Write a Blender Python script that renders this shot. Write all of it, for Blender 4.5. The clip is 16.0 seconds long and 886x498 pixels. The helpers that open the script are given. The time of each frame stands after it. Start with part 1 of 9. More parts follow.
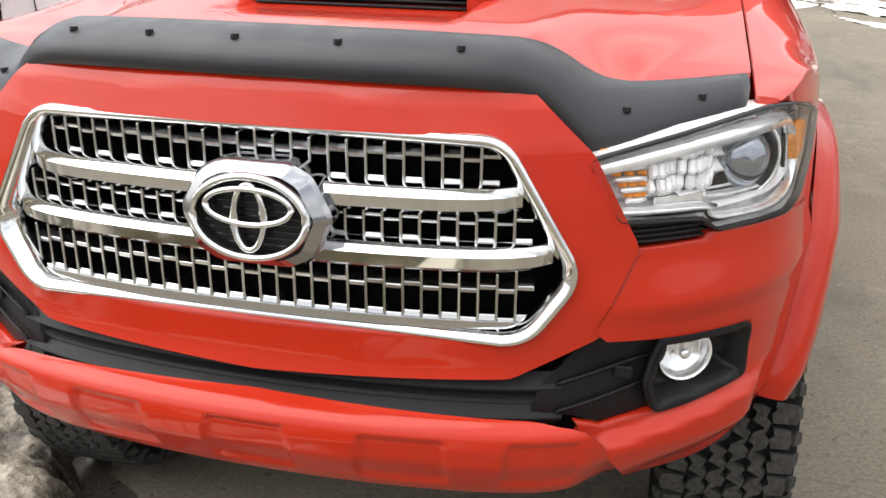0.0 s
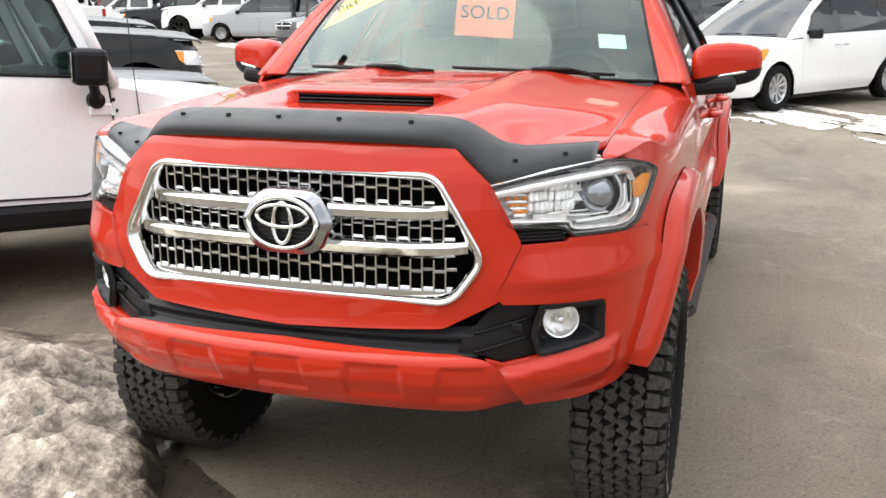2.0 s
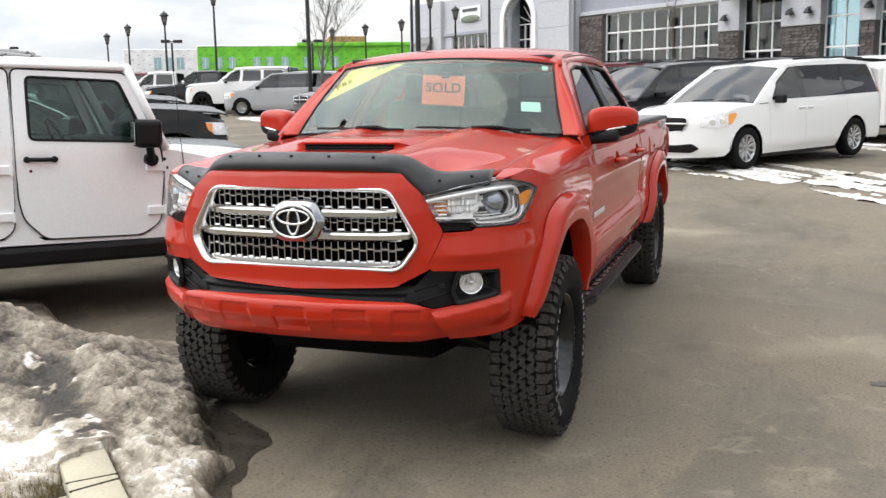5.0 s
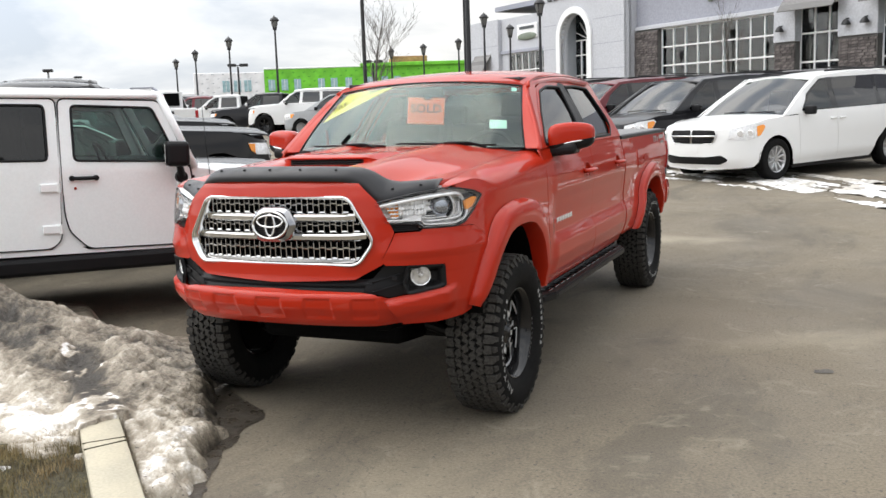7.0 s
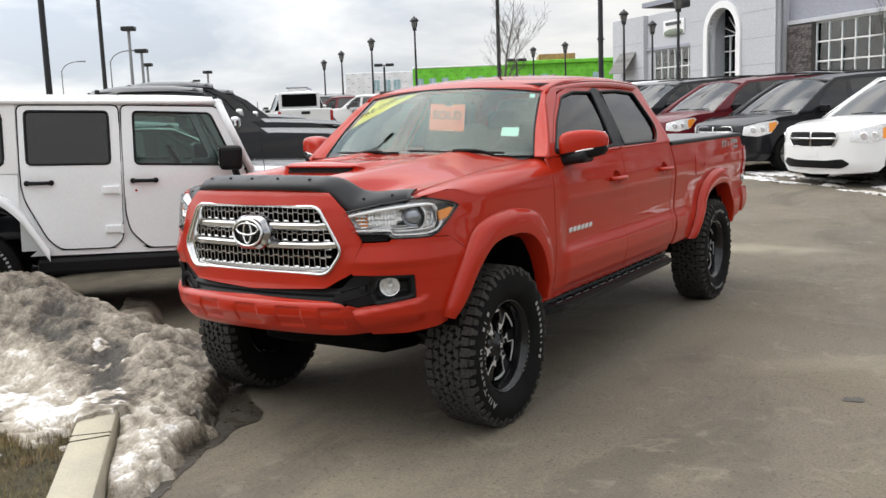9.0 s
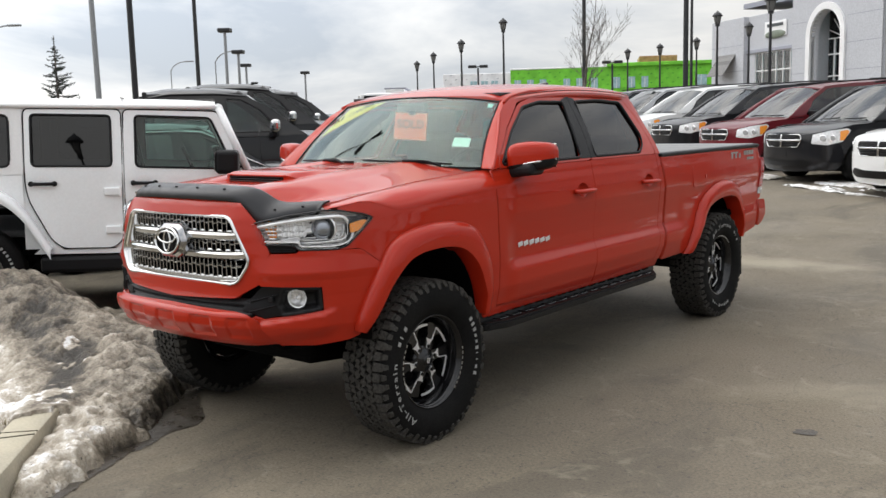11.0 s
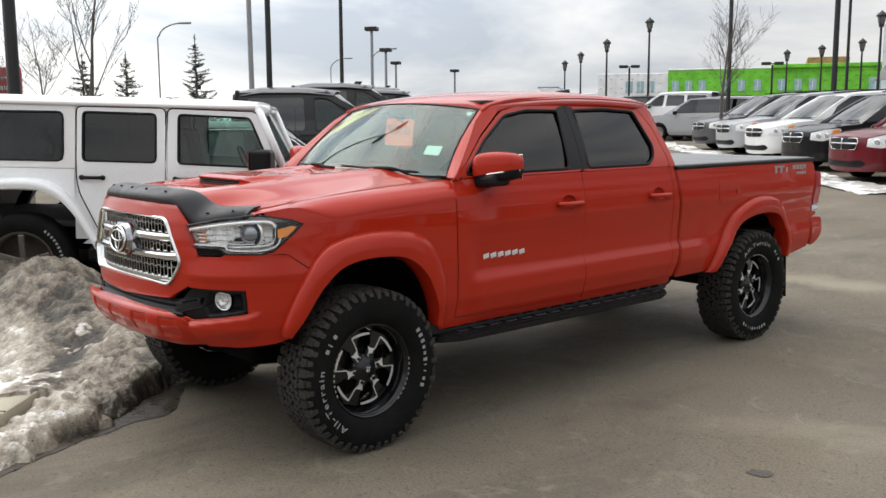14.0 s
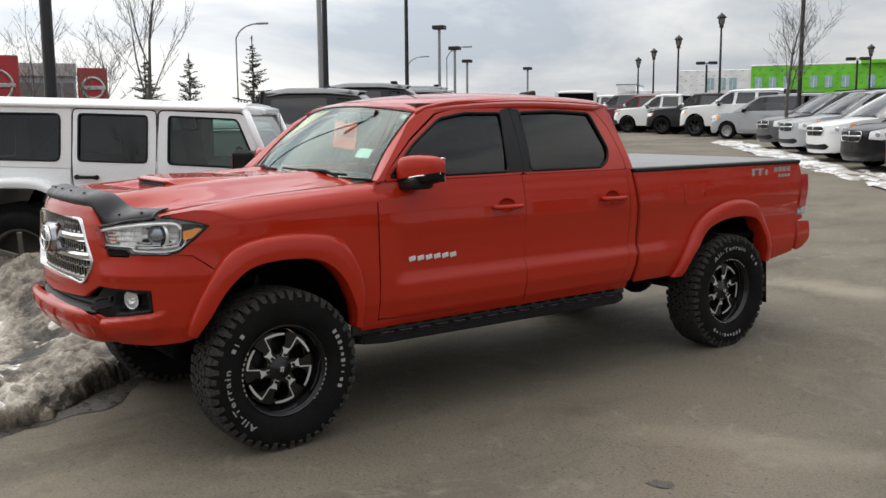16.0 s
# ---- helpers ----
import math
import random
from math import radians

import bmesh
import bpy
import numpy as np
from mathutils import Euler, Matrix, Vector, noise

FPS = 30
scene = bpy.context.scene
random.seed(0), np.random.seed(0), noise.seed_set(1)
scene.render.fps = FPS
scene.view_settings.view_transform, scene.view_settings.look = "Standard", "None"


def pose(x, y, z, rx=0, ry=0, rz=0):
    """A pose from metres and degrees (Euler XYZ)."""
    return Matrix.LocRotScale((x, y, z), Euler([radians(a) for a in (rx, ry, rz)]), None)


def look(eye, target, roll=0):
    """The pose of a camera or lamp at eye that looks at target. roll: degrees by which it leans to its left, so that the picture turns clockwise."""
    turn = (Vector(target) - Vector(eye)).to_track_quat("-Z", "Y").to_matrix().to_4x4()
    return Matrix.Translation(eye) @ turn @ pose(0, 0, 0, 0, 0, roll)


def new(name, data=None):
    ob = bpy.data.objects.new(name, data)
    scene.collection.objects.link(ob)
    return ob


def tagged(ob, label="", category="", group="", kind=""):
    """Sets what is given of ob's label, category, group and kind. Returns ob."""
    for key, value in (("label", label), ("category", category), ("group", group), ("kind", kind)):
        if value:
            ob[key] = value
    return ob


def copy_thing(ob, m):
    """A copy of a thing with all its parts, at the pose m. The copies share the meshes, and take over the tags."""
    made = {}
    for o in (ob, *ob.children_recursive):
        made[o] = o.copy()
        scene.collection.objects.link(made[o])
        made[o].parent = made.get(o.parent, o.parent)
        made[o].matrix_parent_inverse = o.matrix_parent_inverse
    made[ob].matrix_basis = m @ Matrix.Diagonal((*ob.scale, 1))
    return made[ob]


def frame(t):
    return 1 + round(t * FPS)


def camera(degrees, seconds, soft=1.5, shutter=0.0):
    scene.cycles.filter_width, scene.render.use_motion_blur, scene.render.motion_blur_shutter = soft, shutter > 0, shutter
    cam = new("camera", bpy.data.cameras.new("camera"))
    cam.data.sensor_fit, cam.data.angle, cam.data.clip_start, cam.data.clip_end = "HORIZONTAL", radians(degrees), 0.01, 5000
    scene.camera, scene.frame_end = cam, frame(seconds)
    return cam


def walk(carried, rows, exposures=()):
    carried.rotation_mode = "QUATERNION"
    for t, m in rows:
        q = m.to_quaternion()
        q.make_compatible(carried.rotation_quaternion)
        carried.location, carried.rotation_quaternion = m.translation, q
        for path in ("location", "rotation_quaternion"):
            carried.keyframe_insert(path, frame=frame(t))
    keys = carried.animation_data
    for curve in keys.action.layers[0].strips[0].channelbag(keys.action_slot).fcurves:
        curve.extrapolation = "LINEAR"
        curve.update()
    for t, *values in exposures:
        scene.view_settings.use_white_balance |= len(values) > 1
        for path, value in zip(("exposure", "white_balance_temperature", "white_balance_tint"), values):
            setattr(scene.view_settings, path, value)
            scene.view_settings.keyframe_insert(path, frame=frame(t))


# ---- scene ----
cam = camera(51.0, 16.0)
PATH = [
    (0, (0.62, -2.096, 1.538), (0.164, -0.29, 0.811), 0.6),
    (0.5, (0.735, -2.283, 1.515), (0.249, -0.445, 0.893), 1.1),
    (1, (0.884, -2.478, 1.539), (0.344, -0.641, 0.961), 1.2),
    (1.5, (1.0, -2.67, 1.56), (0.413, -0.831, 1.037), 0.8),
    (2, (1.095, -2.889, 1.555), (0.482, -1.045, 1.08), 0.1),
    (2.5, (1.197, -3.119, 1.572), (0.572, -1.27, 1.138), -0.6),
    (3, (1.327, -3.323, 1.566), (0.683, -1.471, 1.172), -1.1),
    (3.5, (1.487, -3.518, 1.564), (0.827, -1.666, 1.201), -0.9),
    (4, (1.605, -3.704, 1.579), (0.949, -1.847, 1.233), -1.0),
    (4.2, (1.629, -3.767, 1.568), (0.979, -1.907, 1.224), -1.0),
    (6.3, (2.223, -4.497, 1.558), (1.494, -2.658, 1.26), -1.5),
    (6.5, (2.318, -4.503, 1.565), (1.57, -2.672, 1.27), -1.8),
    (7, (2.459, -4.492, 1.565), (1.665, -2.679, 1.274), -2.0),
    (7.5, (2.599, -4.383, 1.56), (1.741, -2.6, 1.269), -2.1),
    (8, (2.743, -4.284, 1.582), (1.809, -2.539, 1.295), -2.0),
    (8.5, (2.943, -4.171, 1.579), (1.93, -2.47, 1.297), -2.0),
    (9, (3.165, -4.056, 1.59), (2.086, -2.396, 1.306), -2.1),
    (9.5, (3.324, -3.916, 1.588), (2.204, -2.284, 1.298), -1.7),
    (9.7, (3.389, -3.824, 1.59), (2.25, -2.206, 1.301), -1.8),
    (12, (4.056, -3.287, 1.623), (2.725, -1.819, 1.351), -0.7),
    (12.5, (4.112, -3.134, 1.619), (2.743, -1.702, 1.345), -0.5),
    (13, (4.203, -2.994, 1.628), (2.79, -1.606, 1.355), -0.4),
    (13.5, (4.357, -2.841, 1.629), (2.901, -1.499, 1.355), -0.4),
    (14, (4.541, -2.696, 1.65), (3.047, -1.396, 1.376), -0.3),
    (14.5, (4.663, -2.554, 1.649), (3.147, -1.278, 1.375), -0.3),
    (15, (4.771, -2.371, 1.645), (3.235, -1.119, 1.376), -0.4),
    (15.5, (4.898, -2.201, 1.666), (3.328, -0.991, 1.396), -0.3),
    (16, (5.088, -2.037, 1.675), (3.484, -0.876, 1.397), -0.4),
]
EXPOSURES = [(0, 0.84), (1, 1.04), (2.5, 0.84), (4.2, 0.50), (7, 0.42), (9.5, 0.18), (12, 0.08), (13, 0.03), (14, 0.07), (15, 0.04), (16, -0.11)]
walk(cam, [(t, look(eye, target, roll)) for t, eye, target, roll in PATH], EXPOSURES)

# ---- light ----
SUN_AZ, SUN_EL = -105.0, 56.0  # degrees from +y towards +x, and above the horizon
world = bpy.data.worlds.new("overcast_sky")
scene.world = world
world.use_nodes = True
wn, wl = world.node_tree.nodes, world.node_tree.links
wn.clear()
w_out = wn.new("ShaderNodeOutputWorld")
w_bg = wn.new("ShaderNodeBackground")
w_sky = wn.new("ShaderNodeTexSky")
w_sky.sky_type, w_sky.sun_disc = "NISHITA", False
w_sky.sun_elevation, w_sky.sun_rotation = radians(SUN_EL), radians(SUN_AZ)
w_co = wn.new("ShaderNodeTexCoord")
w_map = wn.new("ShaderNodeMapping")
w_map.inputs["Scale"].default_value = (1.0, 1.0, 3.6)
w_noise = wn.new("ShaderNodeTexNoise")
w_noise.inputs["Scale"].default_value, w_noise.inputs["Detail"].default_value, w_noise.inputs["Roughness"].default_value = 2.3, 7.0, 0.55
w_noise.inputs["Distortion"].default_value = 0.35
w_ramp = wn.new("ShaderNodeValToRGB")
w_ramp.color_ramp.elements[0].position, w_ramp.color_ramp.elements[0].color = 0.37, (0.48, 0.53, 0.61, 1)
w_ramp.color_ramp.elements[1].position, w_ramp.color_ramp.elements[1].color = 0.60, (1.0, 1.0, 1.0, 1)
w_mul = wn.new("ShaderNodeMix")
w_mul.data_type, w_mul.blend_type = "RGBA", "MULTIPLY"
w_mul.inputs["Factor"].default_value = 1.0
w_mul.inputs["B"].default_value = (0.99, 0.975, 0.95, 1)
w_gain = wn.new("ShaderNodeMix")
w_gain.data_type, w_gain.blend_type = "RGBA", "MIX"
w_gain.inputs["Factor"].default_value = 0.9
w_skys = wn.new("ShaderNodeMix")
w_skys.data_type, w_skys.blend_type = "RGBA", "MULTIPLY"
w_skys.inputs["Factor"].default_value = 1.0
w_skys.inputs["B"].default_value = (0.1, 0.1, 0.1, 1)
wl.new(w_co.outputs["Generated"], w_map.inputs["Vector"])
wl.new(w_map.outputs["Vector"], w_noise.inputs["Vector"])
wl.new(w_noise.outputs["Fac"], w_ramp.inputs["Fac"])
wl.new(w_ramp.outputs["Color"], w_mul.inputs["A"])
wl.new(w_sky.outputs["Color"], w_skys.inputs["A"])
wl.new(w_skys.outputs["Result"], w_gain.inputs["A"])
wl.new(w_mul.outputs["Result"], w_gain.inputs["B"])
# an overcast sky is about three times as bright overhead as at the horizon
w_sep = wn.new("ShaderNodeSeparateXYZ")
wl.new(w_co.outputs["Generated"], w_sep.inputs["Vector"])
w_lift = wn.new("ShaderNodeMapRange")
w_lift.inputs["From Min"].default_value, w_lift.inputs["From Max"].default_value = 0.0, 1.0
w_lift.inputs["To Min"].default_value, w_lift.inputs["To Max"].default_value = 0.95, 2.75
wl.new(w_sep.outputs["Z"], w_lift.inputs["Value"])
# and brighter on the side where the sun stands behind the cloud
w_dot = wn.new("ShaderNodeVectorMath")
w_dot.operation = "DOT_PRODUCT"
w_dot.inputs[1].default_value = (math.sin(radians(SUN_AZ)), math.cos(radians(SUN_AZ)), 0.0)
wl.new(w_co.outputs["Generated"], w_dot.inputs[0])
w_side = wn.new("ShaderNodeMapRange")
w_side.inputs["From Min"].default_value, w_side.inputs["From Max"].default_value = 0.05, 0.92
w_side.inputs["To Min"].default_value, w_side.inputs["To Max"].default_value = 0.72, 1.36
wl.new(w_dot.outputs["Value"], w_side.inputs["Value"])
w_prod = wn.new("ShaderNodeMath")
w_prod.operation = "MULTIPLY"
wl.new(w_lift.outputs["Result"], w_prod.inputs[0])
wl.new(w_side.outputs["Result"], w_prod.inputs[1])
wl.new(w_prod.outputs["Value"], w_bg.inputs["Strength"])
wl.new(w_gain.outputs["Result"], w_bg.inputs["Color"])
wl.new(w_bg.outputs["Background"], w_out.inputs["Surface"])

sun = new("sun", bpy.data.lights.new("sun", "SUN"))
sun.data.energy, sun.data.angle, sun.data.color = 1.0, radians(70), (1.0, 0.965, 0.91)
_az, _el = radians(SUN_AZ), radians(SUN_EL)
sun.matrix_world = look((0, 0, 30), (-30 * math.sin(_az) * math.cos(_el), -30 * math.cos(_az) * math.cos(_el), 30 - 30 * math.sin(_el)))
scene.view_settings.exposure = 0.0

# ---- materials ----
def material(name, color, rough=0.5, metal=0.0, grain=0.0, grain_size=40.0, stain=0.0, stain_size=2.0, bump=0.0, bump_size=60.0,
             coat=0.0, stain_color=None, rough_var=0.0, spec=0.5, per_object=0.0, object_color=False, coat_ior=1.5):
    """A principled material with two scales of colour variation, fine relief and a varying gloss."""
    m = bpy.data.materials.new(name)
    m.use_nodes = True
    nt = m.node_tree
    b = nt.nodes["Principled BSDF"]
    b.inputs["Roughness"].default_value, b.inputs["Metallic"].default_value = rough, metal
    b.inputs["Specular IOR Level"].default_value = spec
    b.inputs["Coat Weight"].default_value = coat
    b.inputs["Coat Roughness"].default_value = 0.03
    b.inputs["Coat IOR"].default_value = coat_ior
    co = nt.nodes.new("ShaderNodeTexCoord")
    col = nt.nodes.new("ShaderNodeRGB")
    col.outputs[0].default_value = (*color, 1)
    out = col.outputs[0]
    info = nt.nodes.new("ShaderNodeObjectInfo")
    if object_color:
        out = info.outputs["Color"]

    def mix(kind, fac, a, bb):
        x = nt.nodes.new("ShaderNodeMix")
        x.data_type, x.blend_type = "RGBA", kind
        if isinstance(fac, float):
            x.inputs["Factor"].default_value = fac
        else:
            nt.links.new(fac, x.inputs["Factor"])
        nt.links.new(a, x.inputs["A"])
        if isinstance(bb, tuple):
            x.inputs["B"].default_value = (*bb, 1)
        else:
            nt.links.new(bb, x.inputs["B"])
        return x.outputs["Result"]

    def noise_fac(size, detail, lo, hi):
        n = nt.nodes.new("ShaderNodeTexNoise")
        n.inputs["Scale"].default_value, n.inputs["Detail"].default_value = size, detail
        nt.links.new(co.outputs["Object"], n.inputs["Vector"])
        r = nt.nodes.new("ShaderNodeMapRange")
        r.inputs["From Min"].default_value, r.inputs["From Max"].default_value = 0.35, 0.65
        r.inputs["To Min"].default_value, r.inputs["To Max"].default_value = lo, hi
        nt.links.new(n.outputs["Fac"], r.inputs["Value"])
        return r.outputs["Result"]

    if stain:
        out = mix("MIX", noise_fac(stain_size, 6.0, 0.0, stain), out, stain_color or tuple(c * 0.5 for c in color))
    if grain:
        f = noise_fac(grain_size, 4.0, 1.0 - grain, 1.0 + grain)
        g = nt.nodes.new("ShaderNodeCombineColor")
        for k in ("Red", "Green", "Blue"):
            nt.links.new(f, g.inputs[k])
        out = mix("MULTIPLY", 1.0, out, g.outputs["Color"])
    if per_object:
        r = nt.nodes.new("ShaderNodeMapRange")
        r.inputs["To Min"].default_value, r.inputs["To Max"].default_value = 1 - per_object, 1 + per_object
        nt.links.new(info.outputs["Random"], r.inputs["Value"])
        g = nt.nodes.new("ShaderNodeCombineColor")
        for k in ("Red", "Green", "Blue"):
            nt.links.new(r.outputs["Result"], g.inputs[k])
        out = mix("MULTIPLY", 1.0, out, g.outputs["Color"])
    nt.links.new(out, b.inputs["Base Color"])
    if rough_var:
        nt.links.new(noise_fac(stain_size * 2.3, 5.0, max(0.02, rough - rough_var), min(1.0, rough + rough_var)), b.inputs["Roughness"])
    if bump:
        n = nt.nodes.new("ShaderNodeTexNoise")
        n.inputs["Scale"].default_value, n.inputs["Detail"].default_value = bump_size, 5.0
        nt.links.new(co.outputs["Object"], n.inputs["Vector"])
        bp = nt.nodes.new("ShaderNodeBump")
        bp.inputs["Strength"].default_value, bp.inputs["Distance"].default_value = 1.0, bump
        nt.links.new(n.outputs["Fac"], bp.inputs["Height"])
        nt.links.new(bp.outputs["Normal"], b.inputs["Normal"])
    return m


def glass(name, tint, gloss_rough=0.02, ior=1.45, sheen=(1, 1, 1)):
    """A thin pane: clear tinted glass with a mirror-like sheen."""
    m = bpy.data.materials.new(name)
    m.use_nodes = True
    nt = m.node_tree
    nt.nodes.clear()
    o = nt.nodes.new("ShaderNodeOutputMaterial")
    t = nt.nodes.new("ShaderNodeBsdfTransparent")
    t.inputs["Color"].default_value = (*tint, 1)
    g = nt.nodes.new("ShaderNodeBsdfGlossy")
    g.inputs["Roughness"].default_value = gloss_rough
    g.inputs["Color"].default_value = (*sheen, 1)
    f = nt.nodes.new("ShaderNodeFresnel")
    f.inputs["IOR"].default_value = ior
    x = nt.nodes.new("ShaderNodeMixShader")
    nt.links.new(f.outputs[0], x.inputs[0])
    nt.links.new(t.outputs[0], x.inputs[1])
    nt.links.new(g.outputs[0], x.inputs[2])
    nt.links.new(x.outputs[0], o.inputs["Surface"])
    return m


RED = material("red_paint", (0.41, 0.021, 0.0065), 0.42, 0.0, spec=0.05, coat=0.8, coat_ior=1.42, grain=0.05, grain_size=900, stain=0.10, stain_size=1.6, stain_color=(0.39, 0.027, 0.010))
CHROME = material("chrome", (0.66, 0.66, 0.65), 0.07, 1.0, stain=0.15, stain_size=9, stain_color=(0.6, 0.6, 0.58), rough_var=0.04)
# chrome with the dark reflections of the emblem's shield put into its colour
DIMMED_CHROME = material("dimmed_chrome", (0.36, 0.36, 0.37), 0.10, 1.0, stain=0.2, stain_size=9, stain_color=(0.28, 0.28, 0.29))
LAMP_MIRROR = material("lamp_mirror", (0.95, 0.95, 0.95), 0.22, 1.0, grain=0.06, grain_size=90)
SATIN_CHROME = material("silver_plastic", (0.50, 0.50, 0.495), 0.16, 1.0, grain=0.06, grain_size=300)
BLACK = material("black_plastic", (0.008, 0.008, 0.009), 0.40, spec=0.20, grain=0.15, grain_size=350, bump=0.0004, bump_size=700, stain=0.2, stain_size=5, stain_color=(0.018, 0.017, 0.016))
DEFLECTOR = material("smoked_acrylic", (0.020, 0.020, 0.022), 0.36, spec=0.35, stain=0.35, stain_size=6, stain_color=(0.030, 0.030, 0.031), rough_var=0.08)
# near-black: the shade of wheel wells, underside and openings is put into this colour
DARK = material("void_shade", (0.004, 0.004, 0.004), 0.9, spec=0.05, grain=0.2, grain_size=50)
GLOSS_BLACK = material("gloss_black", (0.006, 0.006, 0.007), 0.14, spec=0.35, coat=0.3, stain=0.25, stain_size=12, stain_color=(0.03, 0.029, 0.027))
RUBBER = material("tyre_rubber", (0.007, 0.007, 0.007), 0.75, spec=0.09, grain=0.25, grain_size=120, stain=0.4, stain_size=9, stain_color=(0.016, 0.015, 0.014), bump=0.0006, bump_size=260)
TREAD = material("tread_rubber", (0.044, 0.042, 0.039), 0.85, spec=0.15, grain=0.3, grain_size=90, stain=0.6, stain_size=14, stain_color=(0.046, 0.042, 0.036), bump=0.0012, bump_size=160)
LETTER = material("white_lettering", (0.34, 0.34, 0.33), 0.7, grain=0.15, grain_size=80, stain=0.3, stain_size=12)
MILLED = material("milled_aluminium", (0.80, 0.80, 0.81), 0.30, 0.55, grain=0.06, grain_size=200)
LAMP_GLASS = glass("lamp_lens", (0.98, 0.98, 0.98), 0.02, 1.25)
AMBER = material("amber_plastic", (0.95, 0.33, 0.04), 0.15, coat=0.5, grain=0.15, grain_size=200)
TAIL_RED = material("tail_lamp_red", (0.36, 0.010, 0.012), 0.2, spec=0.3, coat=0.5, grain=0.2, grain_size=120)
REFLECTOR = material("lamp_reflector", (0.95, 0.95, 0.95), 0.18, 0.7, coat=0.4, grain=0.1, grain_size=60)
PROJECTOR = material("projector_lens", (0.28, 0.30, 0.33), 0.04, 0.75, coat=1.0)
SMOKED_GLASS = glass("privacy_glass", (0.05, 0.055, 0.055), 0.015, 1.45)
CLEAR_GLASS = glass("windscreen_glass", (0.90, 0.985, 0.95), 0.012, 1.70, (0.88, 1.0, 0.95))
CABIN = material("cabin_trim", (0.035, 0.035, 0.036), 0.75, grain=0.2, grain_size=60)
SEAT_CLOTH = material("seat_cloth", (0.04, 0.04, 0.042), 0.9, grain=0.25, grain_size=140)
ORANGE_CARD = material("orange_card", (1.0, 0.24, 0.10), 0.7, grain=0.04, grain_size=30, stain=0.12, stain_size=6)
YELLOW_FILM = material("yellow_film", (0.86, 0.72, 0.03), 0.4, grain=0.05, grain_size=30)
GREEN_STICKER = material("pale_green_paper", (0.55, 0.78, 0.68), 0.6, grain=0.05, grain_size=100)
INK = material("black_ink", (0.02, 0.02, 0.02), 0.6, grain=0.1, grain_size=80)
WHITE_PAINT = material("white_paint", (0.90, 0.92, 0.92), 0.22, coat=0.7, stain=0.2, stain_size=1.5, stain_color=(0.84, 0.85, 0.84), grain=0.02, grain_size=60)
CAR_PAINT = material("car_paint", (0.5, 0.5, 0.5), 0.4, spec=0.10, coat=0.6, object_color=True, grain=0.04, grain_size=300)
ALLOY = material("alloy_wheel", (0.5, 0.5, 0.5), 0.3, 0.9, grain=0.1, grain_size=60)
LAMP_SILVER = material("lamp_silver", (0.95, 0.95, 0.95), 0.25, 0.15, coat=0.3, grain=0.08, grain_size=60)
LAMP_SMOKE = material("lamp_rim_plastic", (0.42, 0.42, 0.42), 0.2, coat=0.6, grain=0.1, grain_size=60)

# ---- mesh helpers ----
def link_mesh(name, verts, faces, mat, parent=None, label="", normals=None, smooth=True):
    me = bpy.data.meshes.new(name)
    me.from_pydata([tuple(map(float, v)) for v in verts], [], faces)
    me.materials.append(mat)
    if smooth:
        me.polygons.foreach_set("use_smooth", [True] * len(me.polygons))
    me.update()
    if normals is not None:
        me.normals_split_custom_set_from_vertices([tuple(map(float, n)) for n in normals])
    ob = new(name, me)
    ob.parent = parent
    if label:
        tagged(ob, label)
    return ob


def part(name, bm, mat, parent, label="", smooth=False):
    """One bmesh as one mesh object under a thing or a part."""
    me = bpy.data.meshes.new(name)
    bm.to_mesh(me)
    bm.free()
    me.materials.append(mat)
    if smooth:
        me.polygons.foreach_set("use_smooth", [True] * len(me.polygons))
    ob = new(name, me)
    ob.parent = parent
    if label:
        tagged(ob, label)
    return ob


def empty(name, m=None, label="", category="", group="", kind=""):
    ob = new(name)
    ob.empty_display_size = 0.1
    if m is not None:
        ob.matrix_world = m
    return tagged(ob, label, category, group, kind)


def rounded(points, r=0.02, n=4):
    """A closed outline with its corners rounded."""
    out, k = [], len(points)
    for i in range(k):
        p0, p1, p2 = (np.array(points[j % k], float) for j in (i - 1, i, i + 1))
        a, b = p0 - p1, p2 - p1
        la, lb = np.linalg.norm(a), np.linalg.norm(b)
        q = min(r, la * 0.45, lb * 0.45)
        s, e = p1 + a / la * q, p1 + b / lb * q
        for j in range(n + 1):
            t = j / n
            out.append(tuple((1 - t) ** 2 * s + 2 * t * (1 - t) * p1 + t * t * e))
    return out


def mirrored(points):
    return [(-a, b) for a, b in reversed(points)]


